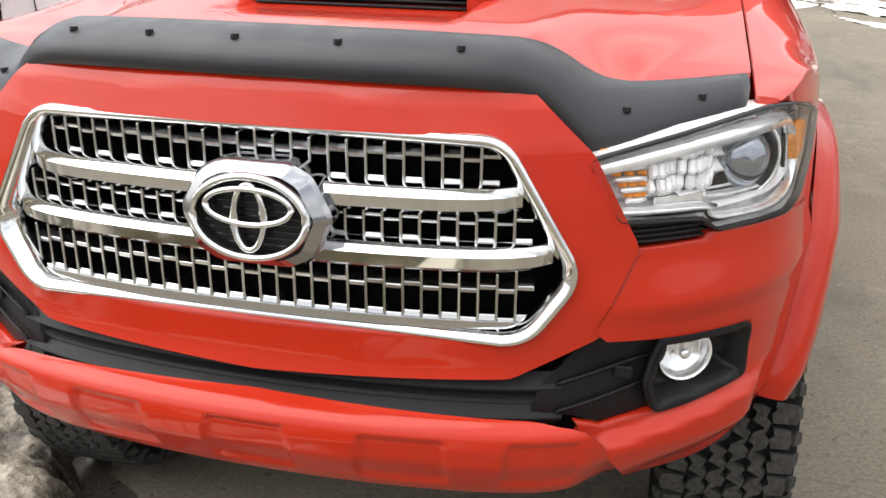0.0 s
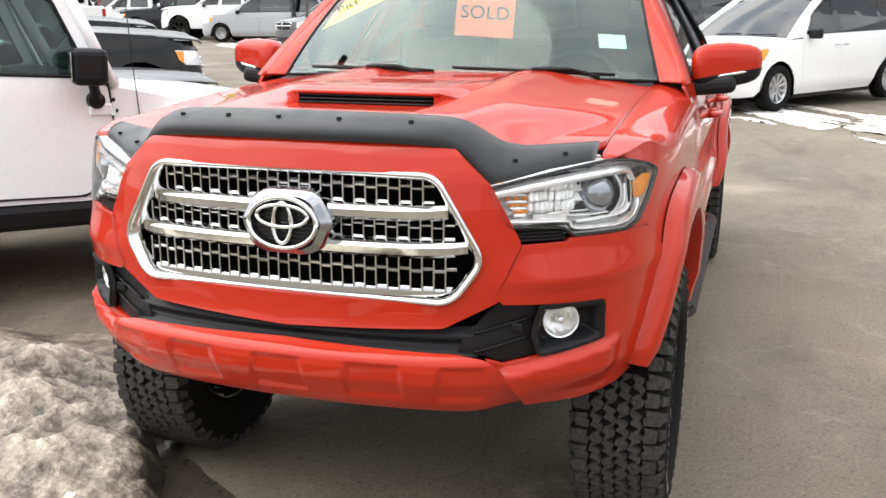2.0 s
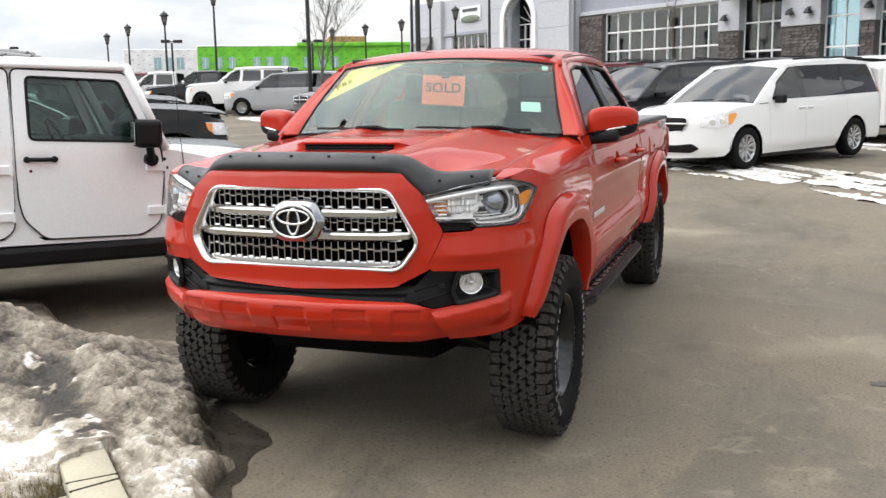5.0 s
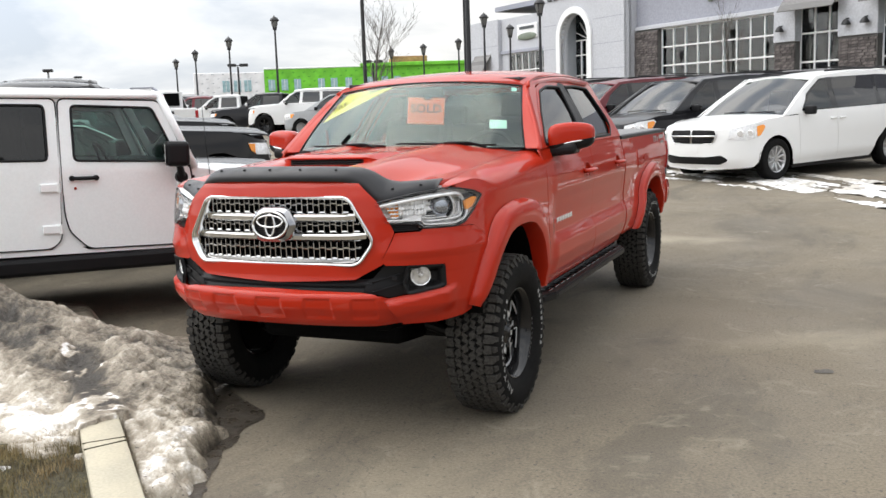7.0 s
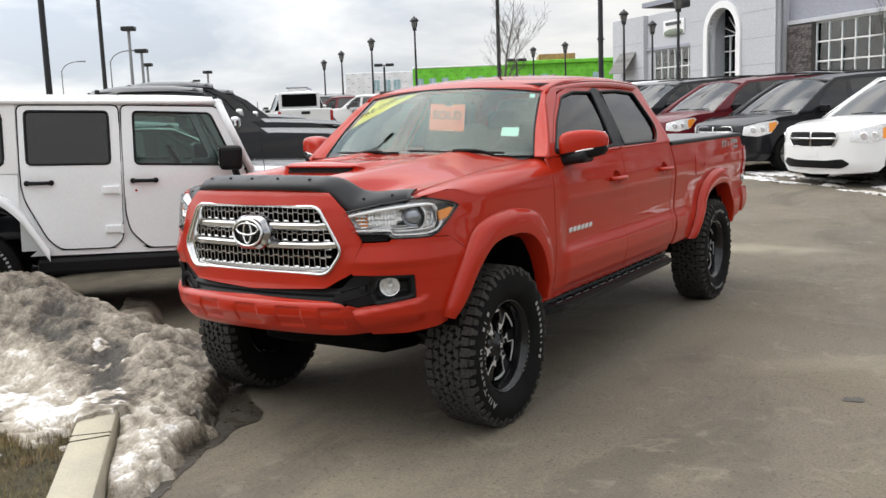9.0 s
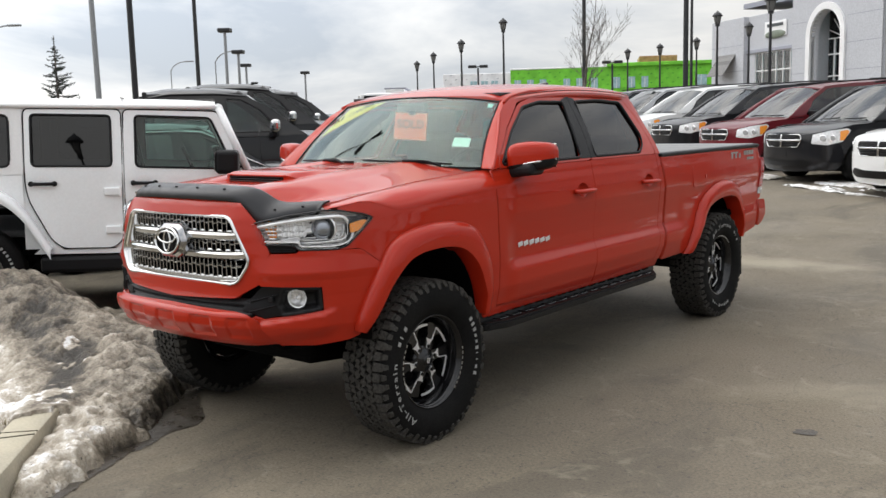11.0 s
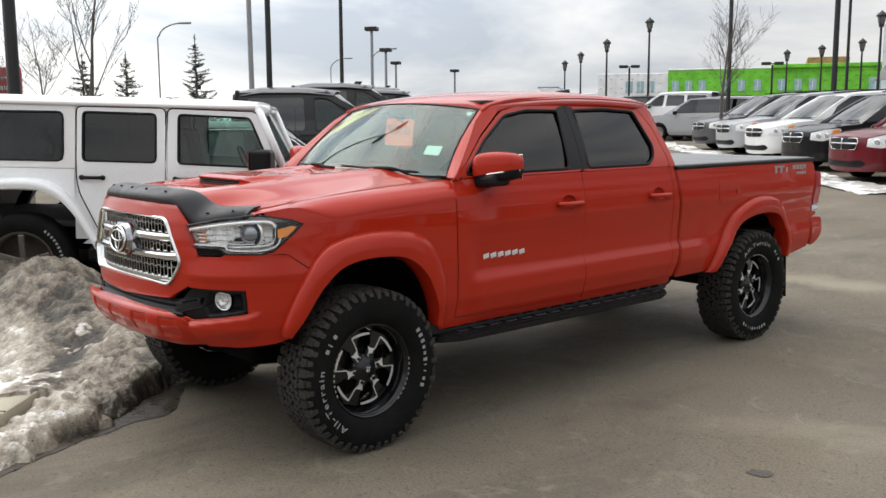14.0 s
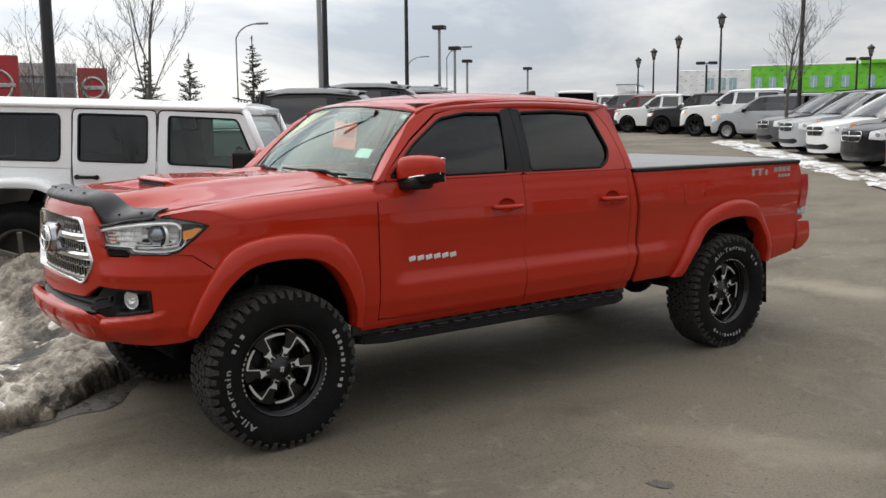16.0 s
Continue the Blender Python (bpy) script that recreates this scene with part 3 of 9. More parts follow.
def tyre_meshes(R=0.416, W=0.142):
    """Carcass, tread and side bars of an all-terrain tyre, axle along x, outside towards +x."""
    prof = [(-.095, .232), (-.118, .245), (-.136, .285), (-.141, .325), (-.136, .365), (-.128, .384), (-.116, .394), (-.06, .398), (0, .399), (.06, .398), (.116, .394), (.128, .384), (.136, .365), (.141, .325), (.136, .285), (.118, .245), (.095, .232)]
    carcass = lathe(prof, 72)
    bm = bmesh.new()
    n = 50
    pitch = 2 * math.pi * R / n
    rng = random.Random(4)
    for i in range(n):
        th = 2 * math.pi * i / n
        for row, w in enumerate((-.0560, -.0187, .0187, .0560)):
            sh = pitch * (0.0, 0.5, 0.15, 0.65)[row]
            s = 1 if (i + row) % 2 else -1
            L, H, z = pitch * 0.405, 0.0140, 0.0055
            j = rng.uniform(-0.001, 0.001)
            k = 0.0080 * s
            pts = [(-L + k, w - H), (-L * .25 + k, w - H - z), (L * .2 + k, w - H + z), (L + k, w - H - z * .5), (L, w), (L - k, w + H), (L * .25 - k, w + H + z), (-L * .2 - k, w + H - z), (-L - k, w + H + z * .5), (-L, w + j)]
            tread_block(bm, th + sh / R, 0, pts, R, 0.017, 0.007)
        for sgn in (-1, 1):
            L = pitch * 0.42
            w0, w1 = 0.079, 0.119
            k = 0.005 if i % 2 else -0.005
            pts = [(-L, sgn * w0), (-L * 0.2, sgn * (w0 + 0.005)), (0.1 * L, sgn * (w0 - 0.004)), (L, sgn * w0), (L * 0.9, sgn * (w1 + k)), (0, sgn * (w1 + k + 0.003)), (-L * 0.85, sgn * (w1 + k))]
            if sgn < 0:
                pts = pts[::-1]
            a0 = th + (pitch * 0.5 / R if sgn > 0 else 0)
            tread_block(bm, a0, 0, pts, R, 0.015, 0.008)
            # shoulder lug that runs down the side wall
            q = []
            low_r = .382 - (0.014 if i % 2 else 0)
            for a, r, x in ((-L * 0.75, .402, .1245), (L * 0.7, .402, .1245), (L * 0.5, low_r, .1385), (-L * 0.55, low_r, .1385)):
                q.append(bm.verts.new((sgn * (x + 0.0015), r * math.cos(a0 + a / R), r * math.sin(a0 + a / R))))
            bm.faces.new(q if sgn < 0 else q[::-1])
            q2 = [bm.verts.new((v.co.x - sgn * 0.010, v.co.y * 0.985, v.co.z * 0.985)) for v in q]
            for e in range(4):
                bm.faces.new((q[e], q2[e], q2[(e + 1) % 4], q[(e + 1) % 4]))
    bmesh.ops.recalc_face_normals(bm, faces=bm.faces)
    return carcass, bm


def bar_arc(bm, r, h, a0, a1, x, n=3):
    """A small raised bar on a side wall, between two angles."""
    lo, hi = [], []
    for i in range(n + 1):
        a = a0 + (a1 - a0) * i / n
        for rr, lst in ((r - h / 2, lo), (r + h / 2, hi)):
            lst.append(bm.verts.new((x(rr), rr * math.cos(a), rr * math.sin(a))))
    for i in range(n):
        bm.faces.new((lo[i], lo[i + 1], hi[i + 1], hi[i]))


def arc_text(name, body, size, r, a0, x, mat, parent, label, wide=1.0):
    """Raised letters along a circle about the axle, read clockwise from the angle a0, tops outward."""
    cu = bpy.data.curves.new(name, "FONT")
    cu.body, cu.size, cu.align_y, cu.offset, cu.resolution_u = body, size, "CENTER", .0008, 2
    cu.space_character = 1.3
    tmp = bpy.data.objects.new("tmp", cu)
    scene.collection.objects.link(tmp)
    me = bpy.data.meshes.new_from_object(tmp.evaluated_get(bpy.context.evaluated_depsgraph_get()))
    bpy.data.objects.remove(tmp)
    for v in me.vertices:
        q, rr = a0 - wide * v.co.x / r, r + v.co.y
        v.co = (x(rr), rr * math.cos(q), rr * math.sin(q))
    me.materials.append(mat)
    ob = new(name, me)
    ob.parent = parent
    return tagged(ob, label)


def side_x(r):
    return float(np.interp(r, [.245, .285, .325, .365], [.1185, .1365, .1415, .1365])) + 0.002


WHEEL_CACHE = {}


def truck_wheel(truck, m):
    """A black alloy wheel with milled spoke edges on an all-terrain tyre."""
    w = new("wheel")
    w.parent = truck
    w.matrix_basis = m
    if not WHEEL_CACHE:
        (cv, cf), tb = tyre_meshes()
        t = link_mesh("tyre", cv, cf, RUBBER, w, "black all-terrain tyre")
        tr = part("tread", tb, TREAD, t, "chunky worn tread blocks")
        tr.parent = t
        arc_text("lettering", "All-Terrain", .044, .322, radians(247), side_x, LETTER, t, "white raised sidewall lettering", 1.42)
        bm = bmesh.new()
        for i in range(3):
            q = 2.90 - i * .125
            bar_arc(bm, .322, (.022, .028, .022)[i], q - (.062, .020, .062)[i], q, side_x)
        for i in range(10):
            q = radians(46) - i * .106
            bar_arc(bm, .322 - (.003 if i > 2 else 0), .024 if i in (0, 1, 2, 5, 9) else .016, q - (.056 if i not in (6, 7) else .022), q, side_x)
        tagged(part("lettering", bm, LETTER, t, "white raised maker's name shown as bars"), kind="stuff")
        bm = bmesh.new()
        for start in (216, 20):
            for i in range(9):
                q = radians(start) - i * .115
                bar_arc(bm, .2335, .0075, q - .062, q, lambda r: .1135, 2)
        rim = [(.098, .226), (.112, .232), (.112, .240), (.100, .236), (.098, .226), (.080, .219), (.040, .208), (-.02, .200), (-.09, .205), (-.10, .232)]
        rv, rf = lathe(rim, 64)
        link_mesh("rim", rv, rf, GLOSS_BLACK, w, "gloss black rim barrel")
        tagged(part("rim_marking", bm, ALLOY, w, "small silver bars on the rim lip"), kind="stuff")
        dv, df = lathe([(-.03, .02), (-.03, .165), (-.045, .17)], 40)
        link_mesh("brake_disc", dv, df, BLACK, w)
        sv, sf = lathe([(-.070, .02), (-.070, .198)], 40)
        link_mesh("dust_shield", sv, sf, DARK, w)
        hv, hf = lathe([(.066, .001), (.066, .030), (.060, .038), (.052, .062), (.045, .078), (.02, .082)], 32)
        link_mesh("hub", hv, hf, GLOSS_BLACK, w)
        cap = lathe([(.074, .001), (.074, .024), (.066, .029), (.060, .030)], 24)
        c = link_mesh("centre_cap", *cap, GLOSS_BLACK, w)
        bm = bmesh.new()
        for dy, dz, sy, sz in ((0, .010, .022, .005), (-.006, -.004, .005, .018), (.006, -.004, .005, .018)):
            box_bm((.003, sy, sz), Matrix.Translation((.0755, dy, dz)), bm=bm)
        part("cap_mark", bm, MILLED, c, "silver mark")
        spoke_out = [(.055, -.030), (.085, -.024), (.115, -.031), (.142, -.052), (.152, -.096), (.168, -.100), (.190, -.062), (.194, .0), (.188, .026), (.160, .022), (.132, .012), (.108, .022), (.085, .026), (.055, .030)]
        face_out = [(.062, -.014), (.084, -.011), (.098, -.016), (.112, -.027), (.109, -.010), (.108, .006), (.111, .023), (.098, .016), (.084, .011), (.062, .014)]
        polar = lambda r, a: (r * math.cos(radians(a)), r * math.sin(radians(a)))
        edge_out = [(.111, -.027), (.140, -.034)] + [polar(.174 - .003 * math.sin(math.pi * k / 8), -14 - 34 * k / 8) for k in range(9)] + [polar(.184, -14 - 34 * k / 8) for k in range(8, -1, -1)] + [(.175, -.038), (.141, -.029), (.112, -.021)]
        for i in range(6):
            q = 2 * math.pi * i / 6 + 0.35
            c1, s1 = math.cos(q), math.sin(q)

            def at(r, e, c2, dish=0.0):
                y, z = r * c1 - e * s1, r * s1 + e * c1
                return (0.052 - 0.012 * ((r - .06) / .15) + dish - c2, y, z)

            v, f = extrude_data(spoke_out, 0.03, lambda a, b, c2: at(a, b, c2))
            link_mesh("spoke", v, f, GLOSS_BLACK, w, smooth=False)
            for out in (face_out, edge_out):
                v, f = extrude_data(out, 0.004, lambda a, b, c2: at(a, b, c2, 0.003))
                link_mesh("milled_face", v, f, MILLED, w, "bright milled spoke face", smooth=False)
            bm = cyl_bm(.0105, .009, (.045, .072 * math.cos(q), .072 * math.sin(q)), (.066, .072 * math.cos(q), .072 * math.sin(q)), 6)
            part("lug_nut", bm, GLOSS_BLACK, w)
        WHEEL_CACHE["first"] = w
        return w
    # the further wheels share the first one's meshes
    def copy_tree(src, par):
        for o in src.children:
            c = o.copy()
            scene.collection.objects.link(c)
            c.parent = par
            copy_tree(o, c)
    copy_tree(WHEEL_CACHE["first"], w)
    return w


def build_pickup():
    truck = empty("pickup_truck", None, "bright red lifted pickup truck with chrome grille and black wheels", "pickup truck")
    P = lambda name, out, fn, mat, **k: sheet(name, out, fn, mat, truck, **k)
    # --- nose: surround of the grille, with the grille's opening cut through it
    hex_half = [(0.395, 1.203), (0.515, .996), (0.437, .886)]
    hexagon = [(-a, b) for a, b in hex_half] + [(a, b) for a, b in reversed(hex_half)]
    hex_r = rounded(hexagon, 0.035, 4)
    surround = [(-.36, 1.292), (-.44, 1.262), (-.530, 1.178), (-.606, 1.034), (-.540, .905), (-.552, .893), (-.415, .824), (0, .806), (.415, .824), (.552, .893), (.540, .905), (.606, 1.034), (.530, 1.178), (.44, 1.262), (.36, 1.292), (0, 1.296)]
    P("grille_surround", rounded(surround, 0.012, 2), lifted(0.0), RED, cell=(.04, .03), holes=[hex_r], thick=.03, label="red painted grille surround")
    grille = new("grille")
    grille.parent = truck
    tagged(grille, "chrome hexagonal grille with three rows of slots")
    # near-black sheet stands for the shade behind the slots
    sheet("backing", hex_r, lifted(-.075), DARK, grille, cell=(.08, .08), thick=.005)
    ring_c, bm_n = rounded(hexagon, 0.04, 6), 0
    cen = np.array([0, 1.045])
    prof = [(-.022, -.050), (-.020, -.016), (-.016, -.006), (-.010, .008), (-.003, .013), (.003, .010), (.005, -.004)]
    verts, faces, k = [], [], len(prof)
    rp = np.array(ring_c)
    for i in range(len(rp)):
        tn = rp[(i + 1) % len(rp)] - rp[i - 1]
        tn /= np.linalg.norm(tn)
        nn = np.array([tn[1], -tn[0]])
        if nn @ (rp[i] - cen) < 0:
            nn = -nn
        for o, lift in prof:
            q = rp[i] + nn * o
            verts.append(skin_point(q[0], q[1], lift))
    for i in range(len(rp)):
        j = (i + 1) % len(rp)
        for q in range(k - 1):
            faces.append([i * k + q, i * k + q + 1, j * k + q + 1, j * k + q])
    ring = link_mesh("chrome_frame", verts, faces, CHROME, grille, "polished chrome frame")

    def half_width(z):
        return float(np.interp(z, [.886, .996, 1.203], [.437, .515, .395])) - 0.022

    # two heavy chrome bars across
    for z0 in (1.108, 1.020):
        w = half_width(z0) - 0.004
        sec = [(-.020, -.045), (-.020, -.006), (-.012, .004), (.006, .006), (.016, -.002), (.020, -.014), (.020, -.045)]
        verts, faces, n = [], [], 30
        for i in range(n + 1):
            u = -w + 2 * w * i / n
            for dz, lift in sec:
                verts.append(skin_point(u, z0 + dz, lift + 0.002 - 0.030 * (abs(u) / w) ** 10))
        k = len(sec)
        for i in range(n):
            for j in range(k - 1):
                faces.append([i * k + j, i * k + j + 1, (i + 1) * k + j + 1, (i + 1) * k + j][::-1])
        b = link_mesh("grille_bar", verts, faces, CHROME, grille, "chrome crossbar")
        b.modifiers.new("edge", "EDGE_SPLIT").split_angle = radians(35)
    # slots: upright ribs with a short bridge that steps up and down
    rib = bmesh.new()
    box_bm((.0050, .026, .064), Matrix.Translation((0, .010, 0)), 0.0016, 2, rib)
    box_bm((.0275, .018, .0065), Matrix.Translation((.0145, .008, .012)) @ pose(0, 0, 0, 20, 0, 0), 0.0016, 2, rib)
    box_bm((.0275, .012, .010), Matrix.Translation((.0145, .004, -.030)) @ pose(0, 0, 0, -24, 0, 0), 0.002, 2, rib)
    rib_mesh = bpy.data.meshes.new("grille_slat")
    rib.to_mesh(rib_mesh)
    rib.free()
    rib_mesh.materials.append(SATIN_CHROME)
    for zc, flip in ((1.156, 1), (1.064, 1), (.952, 1)):
        w = half_width(zc + (0.02 if zc > 1 else -0.02)) - .004
        n = int(2 * w / .029)
        for i in range(n):
            u = -w + 2 * w * (i + 0.15) / n
            if abs(u) < .112 and .985 < zc < 1.11:
                continue
            p = skin_point(u, zc, -.024)
            tn = skin_point(u + .01, zc, -.024) - skin_point(u - .01, zc, -.024)
            s = new("grille_slat", rib_mesh)
            s.parent = grille
            s.matrix_basis = pose(p.x, p.y, p.z + (.003 if i % 2 else -.003), 0, 0, math.degrees(math.atan2(tn.y, tn.x))) @ Matrix.Diagonal((1, 1, 1.34 if zc < 1 else (1.06 if zc > 1.1 else 0.86), 1))
    # sloping chrome ledge under the lowest slots
    wl_ = half_width(.918)
    sheet("grille_ledge", [(-wl_, .900), (wl_, .900), (wl_ + .006, .913), (-wl_ - .006, .913)], lambda a, b: skin(a, b, 0) + (skin(a, b, 1) - skin(a, b, 0)) * (-.016 - .1 * (b - .902))[:, None], SATIN_CHROME, grille, cell=(.05, .01), thick=.02, label="chrome ledge")
    # emblem: an eight-sided chrome shield with an oval ring and loops
    emblem = new("emblem")
    emblem.parent = truck
    tagged(emblem, "chrome oval badge on a chrome shield")
    emblem.matrix_basis = Matrix.Translation((.022, 0, .012))
    oct_o = [(-.125, 1.066), (-.092, 1.128), (-.055, 1.146), (.055, 1.146), (.092, 1.128), (.125, 1.066), (.098, 1.004), (.060, .984), (-.060, .984), (-.098, 1.004)][::-1]
    oct_r = rounded(oct_o, 0.012, 3)
    c0 = np.array([0, 1.065])

    def scaled(out, f, g=None):
        g = f if g is None else g
        return [tuple((np.array(p) - c0) * np.array([f, g]) + c0) for p in out]

    rings = [(1.0, -.03), (1.0, .018), (.955, .026), (.80, .036), (.78, .030)]
    verts, faces, k = [], [], len(oct_r)
    for f, lift in rings:
        verts += [skin_point(a, b, lift) for a, b in scaled(oct_r, f)]
    for r in range(len(rings) - 1):
        for i in range(k):
            faces.append([r * k + i, r * k + (i + 1) % k, (r + 1) * k + (i + 1) % k, (r + 1) * k + i][::-1])
    b = link_mesh("shield", verts, faces, DIMMED_CHROME, emblem, "chrome shield toned dark for its dim reflections")
    b.modifiers.new("edge", "EDGE_SPLIT").split_angle = radians(25)
    oval = [(0.088 * math.cos(2 * math.pi * i / 40), 1.066 + 0.061 * math.sin(2 * math.pi * i / 40)) for i in range(40)]
    sheet("badge_field", scaled(oct_r, .80), lifted(.026), BLACK, emblem, cell=(.05, .05), thick=.01)
    for cx, cz, rx, rz, w, tilt in ((0, 1.066, .090, .062, .0085, 0), (0, 1.083, .068, .027, .0075, 0), (0, 1.066, .024, .050, .0075, 0)):
        path = [skin_point(cx + rx * math.cos(q), cz + rz * math.sin(q), .038 + (0.004 if rx > .05 else 0.002)) for q in (2 * math.pi * i / 44 for i in range(44))]
        v, f = tube_data(path, w, 8, True, (1.0, 0.75))
        link_mesh("badge_ring", v, f, CHROME, emblem, "polished oval ring")
    bm = bmesh.new()
    for i in range(9):
        z = 1.022 + i * 0.0105
        wv = 0.084 * math.sqrt(max(0, 1 - ((z - 1.066) / .06) ** 2))
        p = skin_point(0, z, .0265)
        box_bm((2 * wv, .003, .003), Matrix.Translation(p), bm=bm)
    part("badge_ribs", bm, GLOSS_BLACK, emblem)
    # --- bumper, lower valance, black grilles
    def bumper_fn(a, b):
        x = np.abs(a)
        below = np.interp(x, [.50, .566, .845, .90], [.700, .730, .772, .785]) - b
        lift = .004 + .026 * step(below, 0.0, .024) * (1 - step(x, .83, .92)) * (1 - step(below, .07, .15))
        base = skin(a, b, 0.0)
        return base + (skin(a, b, 1.0) - base) * lift[:, None]

    for sd in (1, -1):
        M = (lambda o: o) if sd > 0 else mirrored
        bump = [(.540, .903), (.560, .886), (.622, .884), (.836, .878), (.842, .770), (.566, .732), (.520, .745), (.566, .690), (.632, .602), (.80, .598), (.97, .612), (1.03, .630), (1.000, .700), (1.092, .905), (1.130, .962), (1.098, .985), (1.030, 1.036), (.93, 1.041), (.843, 1.041), (.738, 1.043), (.728, 1.033), (.609, 1.031)]
        P("front_bumper", M(bump), bumper_fn, RED, cell=(.016, .012), thick=.03, label="red painted bumper corner")
        # black strip under the headlamp
        strip = new("vent_strip")
        strip.parent = truck
        sheet("backing", M([(.611, 1.035), (.726, 1.037), (.719, 1.066), (.574, 1.073)]), lifted(-.02), BLACK, strip, thick=.01)
        for i in range(4):
            z = 1.041 + i * .0085
            path = [skin_point(sd * u, z, -.008) for u in np.linspace(.60 - i * .006, .722, 8)]
            v, f = tube_data(path, .0028, 6)
            link_mesh("vent_slat", v, f, BLACK, strip)
        # fog lamp bezel
        fog = new("fog_lamp")
        fog.parent = truck
        tagged(fog, "round clear fog lamp in a black bezel")
        c = (.722, .828)
        circle = [(c[0] + .044 * math.cos(-2 * math.pi * i / 28), c[1] + .044 * math.sin(-2 * math.pi * i / 28)) for i in range(28)]
        box = [(.632, .800), (.648, .748), (.700, .752), (.838, .774), (.832, .876), (.655, .882)]
        bez = rounded(box, .014, 3)

        def bezel_fn(a, b):
            x, d = np.abs(a), np.full(len(a), 9.0)
            for (x0, z0), (x1, z1) in zip(box, box[1:] + box[:1]):
                ln = math.hypot(x1 - x0, z1 - z0)
                d = np.minimum(d, ((x1 - x0) * (b - z0) - (z1 - z0) * (x - x0)) / ln)
            base = skin(a, b, 0.0)
            return base + (skin(a, b, 1.0) - base) * (0.010 - 0.048 * step(d, .008, .034))[:, None]

        sheet("bezel", M(bez), bezel_fn, BLACK, fog, cell=(.012, .010), holes=[M(circle)], thick=.02)
        p = skin_point(sd * c[0], c[1], -.022)
        nrm = (skin_point(sd * c[0], c[1], .1) - skin_point(sd * c[0], c[1], 0)).normalized()
        nrm = (nrm + Vector((0, -0.55, 0))).normalized()
        mt = Matrix.Translation(p) @ nrm.to_track_quat("X", "Z").to_matrix().to_4x4() @ Matrix.Diagonal((.86, .86, .86, 1))
        for nm, pr, ma in (("reflector", [(-.03, .002), (-.026, .018), (-.012, .038), (.004, .049), (.006, .054)], REFLECTOR), ("lens", [(.022, .001), (.020, .018), (.014, .036), (.004, .050)], LAMP_GLASS), ("bulb_shield", [(.006, .001), (.005, .010), (-.02, .012)], REFLECTOR)):
            v, f = lathe(pr, 28)
            o = link_mesh(nm, v, f, ma, fog)
            o.matrix_basis = mt
            o.visible_shadow = nm != "lens"
        bm = bmesh.new()
        for i in range(5):
            box_bm((.003, .003, .05 - abs(i - 2) * .008), mt @ Matrix.Translation((-.002, (i - 2) * .015, .018)), bm=bm)
        part("reflector_ribs", bm, REFLECTOR, fog)
        # black winglet between fog lamp and lower grille
        sheet("bezel_wing", M([(.47, .812), (.50, .828), (.560, .886), (.660, .882), (.660, .748), (.566, .734), (.52, .750), (.45, .764)][::-1]), lifted(-.020), BLACK, fog, cell=(.03, .03), thick=.03)
        for z in (.846, .800):
            path = [skin_point(sd * u, z - (.64 - u) * .25, -.014) for u in np.linspace(.49, .640, 6)]
            v, f = tube_data(path, .0035, 6)
            link_mesh("bezel_rib", v, f, BLACK, fog)
        o = box_bm((.03, .012, .022), None, .003)
        part("sensor", o, BLACK, fog).matrix_basis = Matrix.Translation(skin_point(sd * .600, .822, -.012))
    lower = new("lower_grille")
    lower.parent = truck
    tagged(lower, "black lower intake grille with horizontal slats")
    # the shaded depth of the intake, drawn as a near-black sheet
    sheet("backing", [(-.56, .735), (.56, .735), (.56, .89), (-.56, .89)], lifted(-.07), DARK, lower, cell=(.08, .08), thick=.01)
    for z0_, z1_, d0, d1 in ((.800, .822, -.016, -.030), (.781, .790, -.024, -.040), (.752, .768, -.014, -.030)):
        sheet("intake_slat", [(-.50, z0_), (.50, z0_), (.50, z1_), (-.50, z1_)], lambda a, b, z0_=z0_, z1_=z1_, d0=d0, d1=d1: skin(a, b, 0) + (skin(a, b, 1) - skin(a, b, 0)) * (d0 + (d1 - d0) * (b - z0_) / (z1_ - z0_))[:, None], BLACK, lower, cell=(.05, .01), thick=.03)
    for u in (-.36, -.18, 0, .18, .36):
        part("intake_rib", box_bm((.006, .03, .06), Matrix.Translation(skin_point(u, .785, -.055)), .001, 1), BLACK, lower)
    # lower valance with shallow recessed fields
    val = [(-.632, .606), (-.560, .604), (0, .604), (.560, .604), (.632, .606), (.600, .640), (.566, .690), (.550, .730), (.514, .762), (.45, .772), (0, .779), (-.45, .772), (-.514, .762), (-.550, .730), (-.566, .690), (-.600, .640)]

    def valance_fn(a, b):
        x = np.abs(a)
        rec = np.zeros_like(a)
        for c1, hw in ((0.0, .070), (.250, .070), (-.250, .070), (.46, .055), (-.46, .055)):
            rec = np.maximum(rec, 1 - step(np.abs(a - c1) + .12 * np.clip(b - .675, 0, 1), hw - .004, hw + .006))
        body = np.interp(b, [.572, .60, .640, .69, .730, .750, .760, .767, .772, .780], [-.026, .000, .024, .042, .050, .050, .046, .038, .028, .004])
        body = body - 0.008 * rec * (1 - step(b, .736, .746)) * step(b, .636, .662)
        body = body - 0.020 * step(x, .50, .60)
        base, one = skin(a, b, 0.0), skin(a, b, 1.0)
        return base + (one - base) * body[:, None]

    P("lower_valance", rounded(val, .015, 3), valance_fn, RED, cell=(.010, .006), thick=.05, label="red lower bumper panel with recessed fields")
    # --- headlamps
    for sd in (1, -1):
        M = (lambda o: o) if sd > 0 else mirrored
        out = [(.520, 1.168), (.572, 1.074), (.720, 1.067), (.740, 1.046), (.845, 1.046), (.915, 1.044), (.965, 1.058), (1.042, 1.118), (1.112, 1.174), (1.06, 1.194), (.962, 1.214), (.866, 1.222), (.70, 1.203)]
        hl = new("headlamp")
        hl.parent = truck
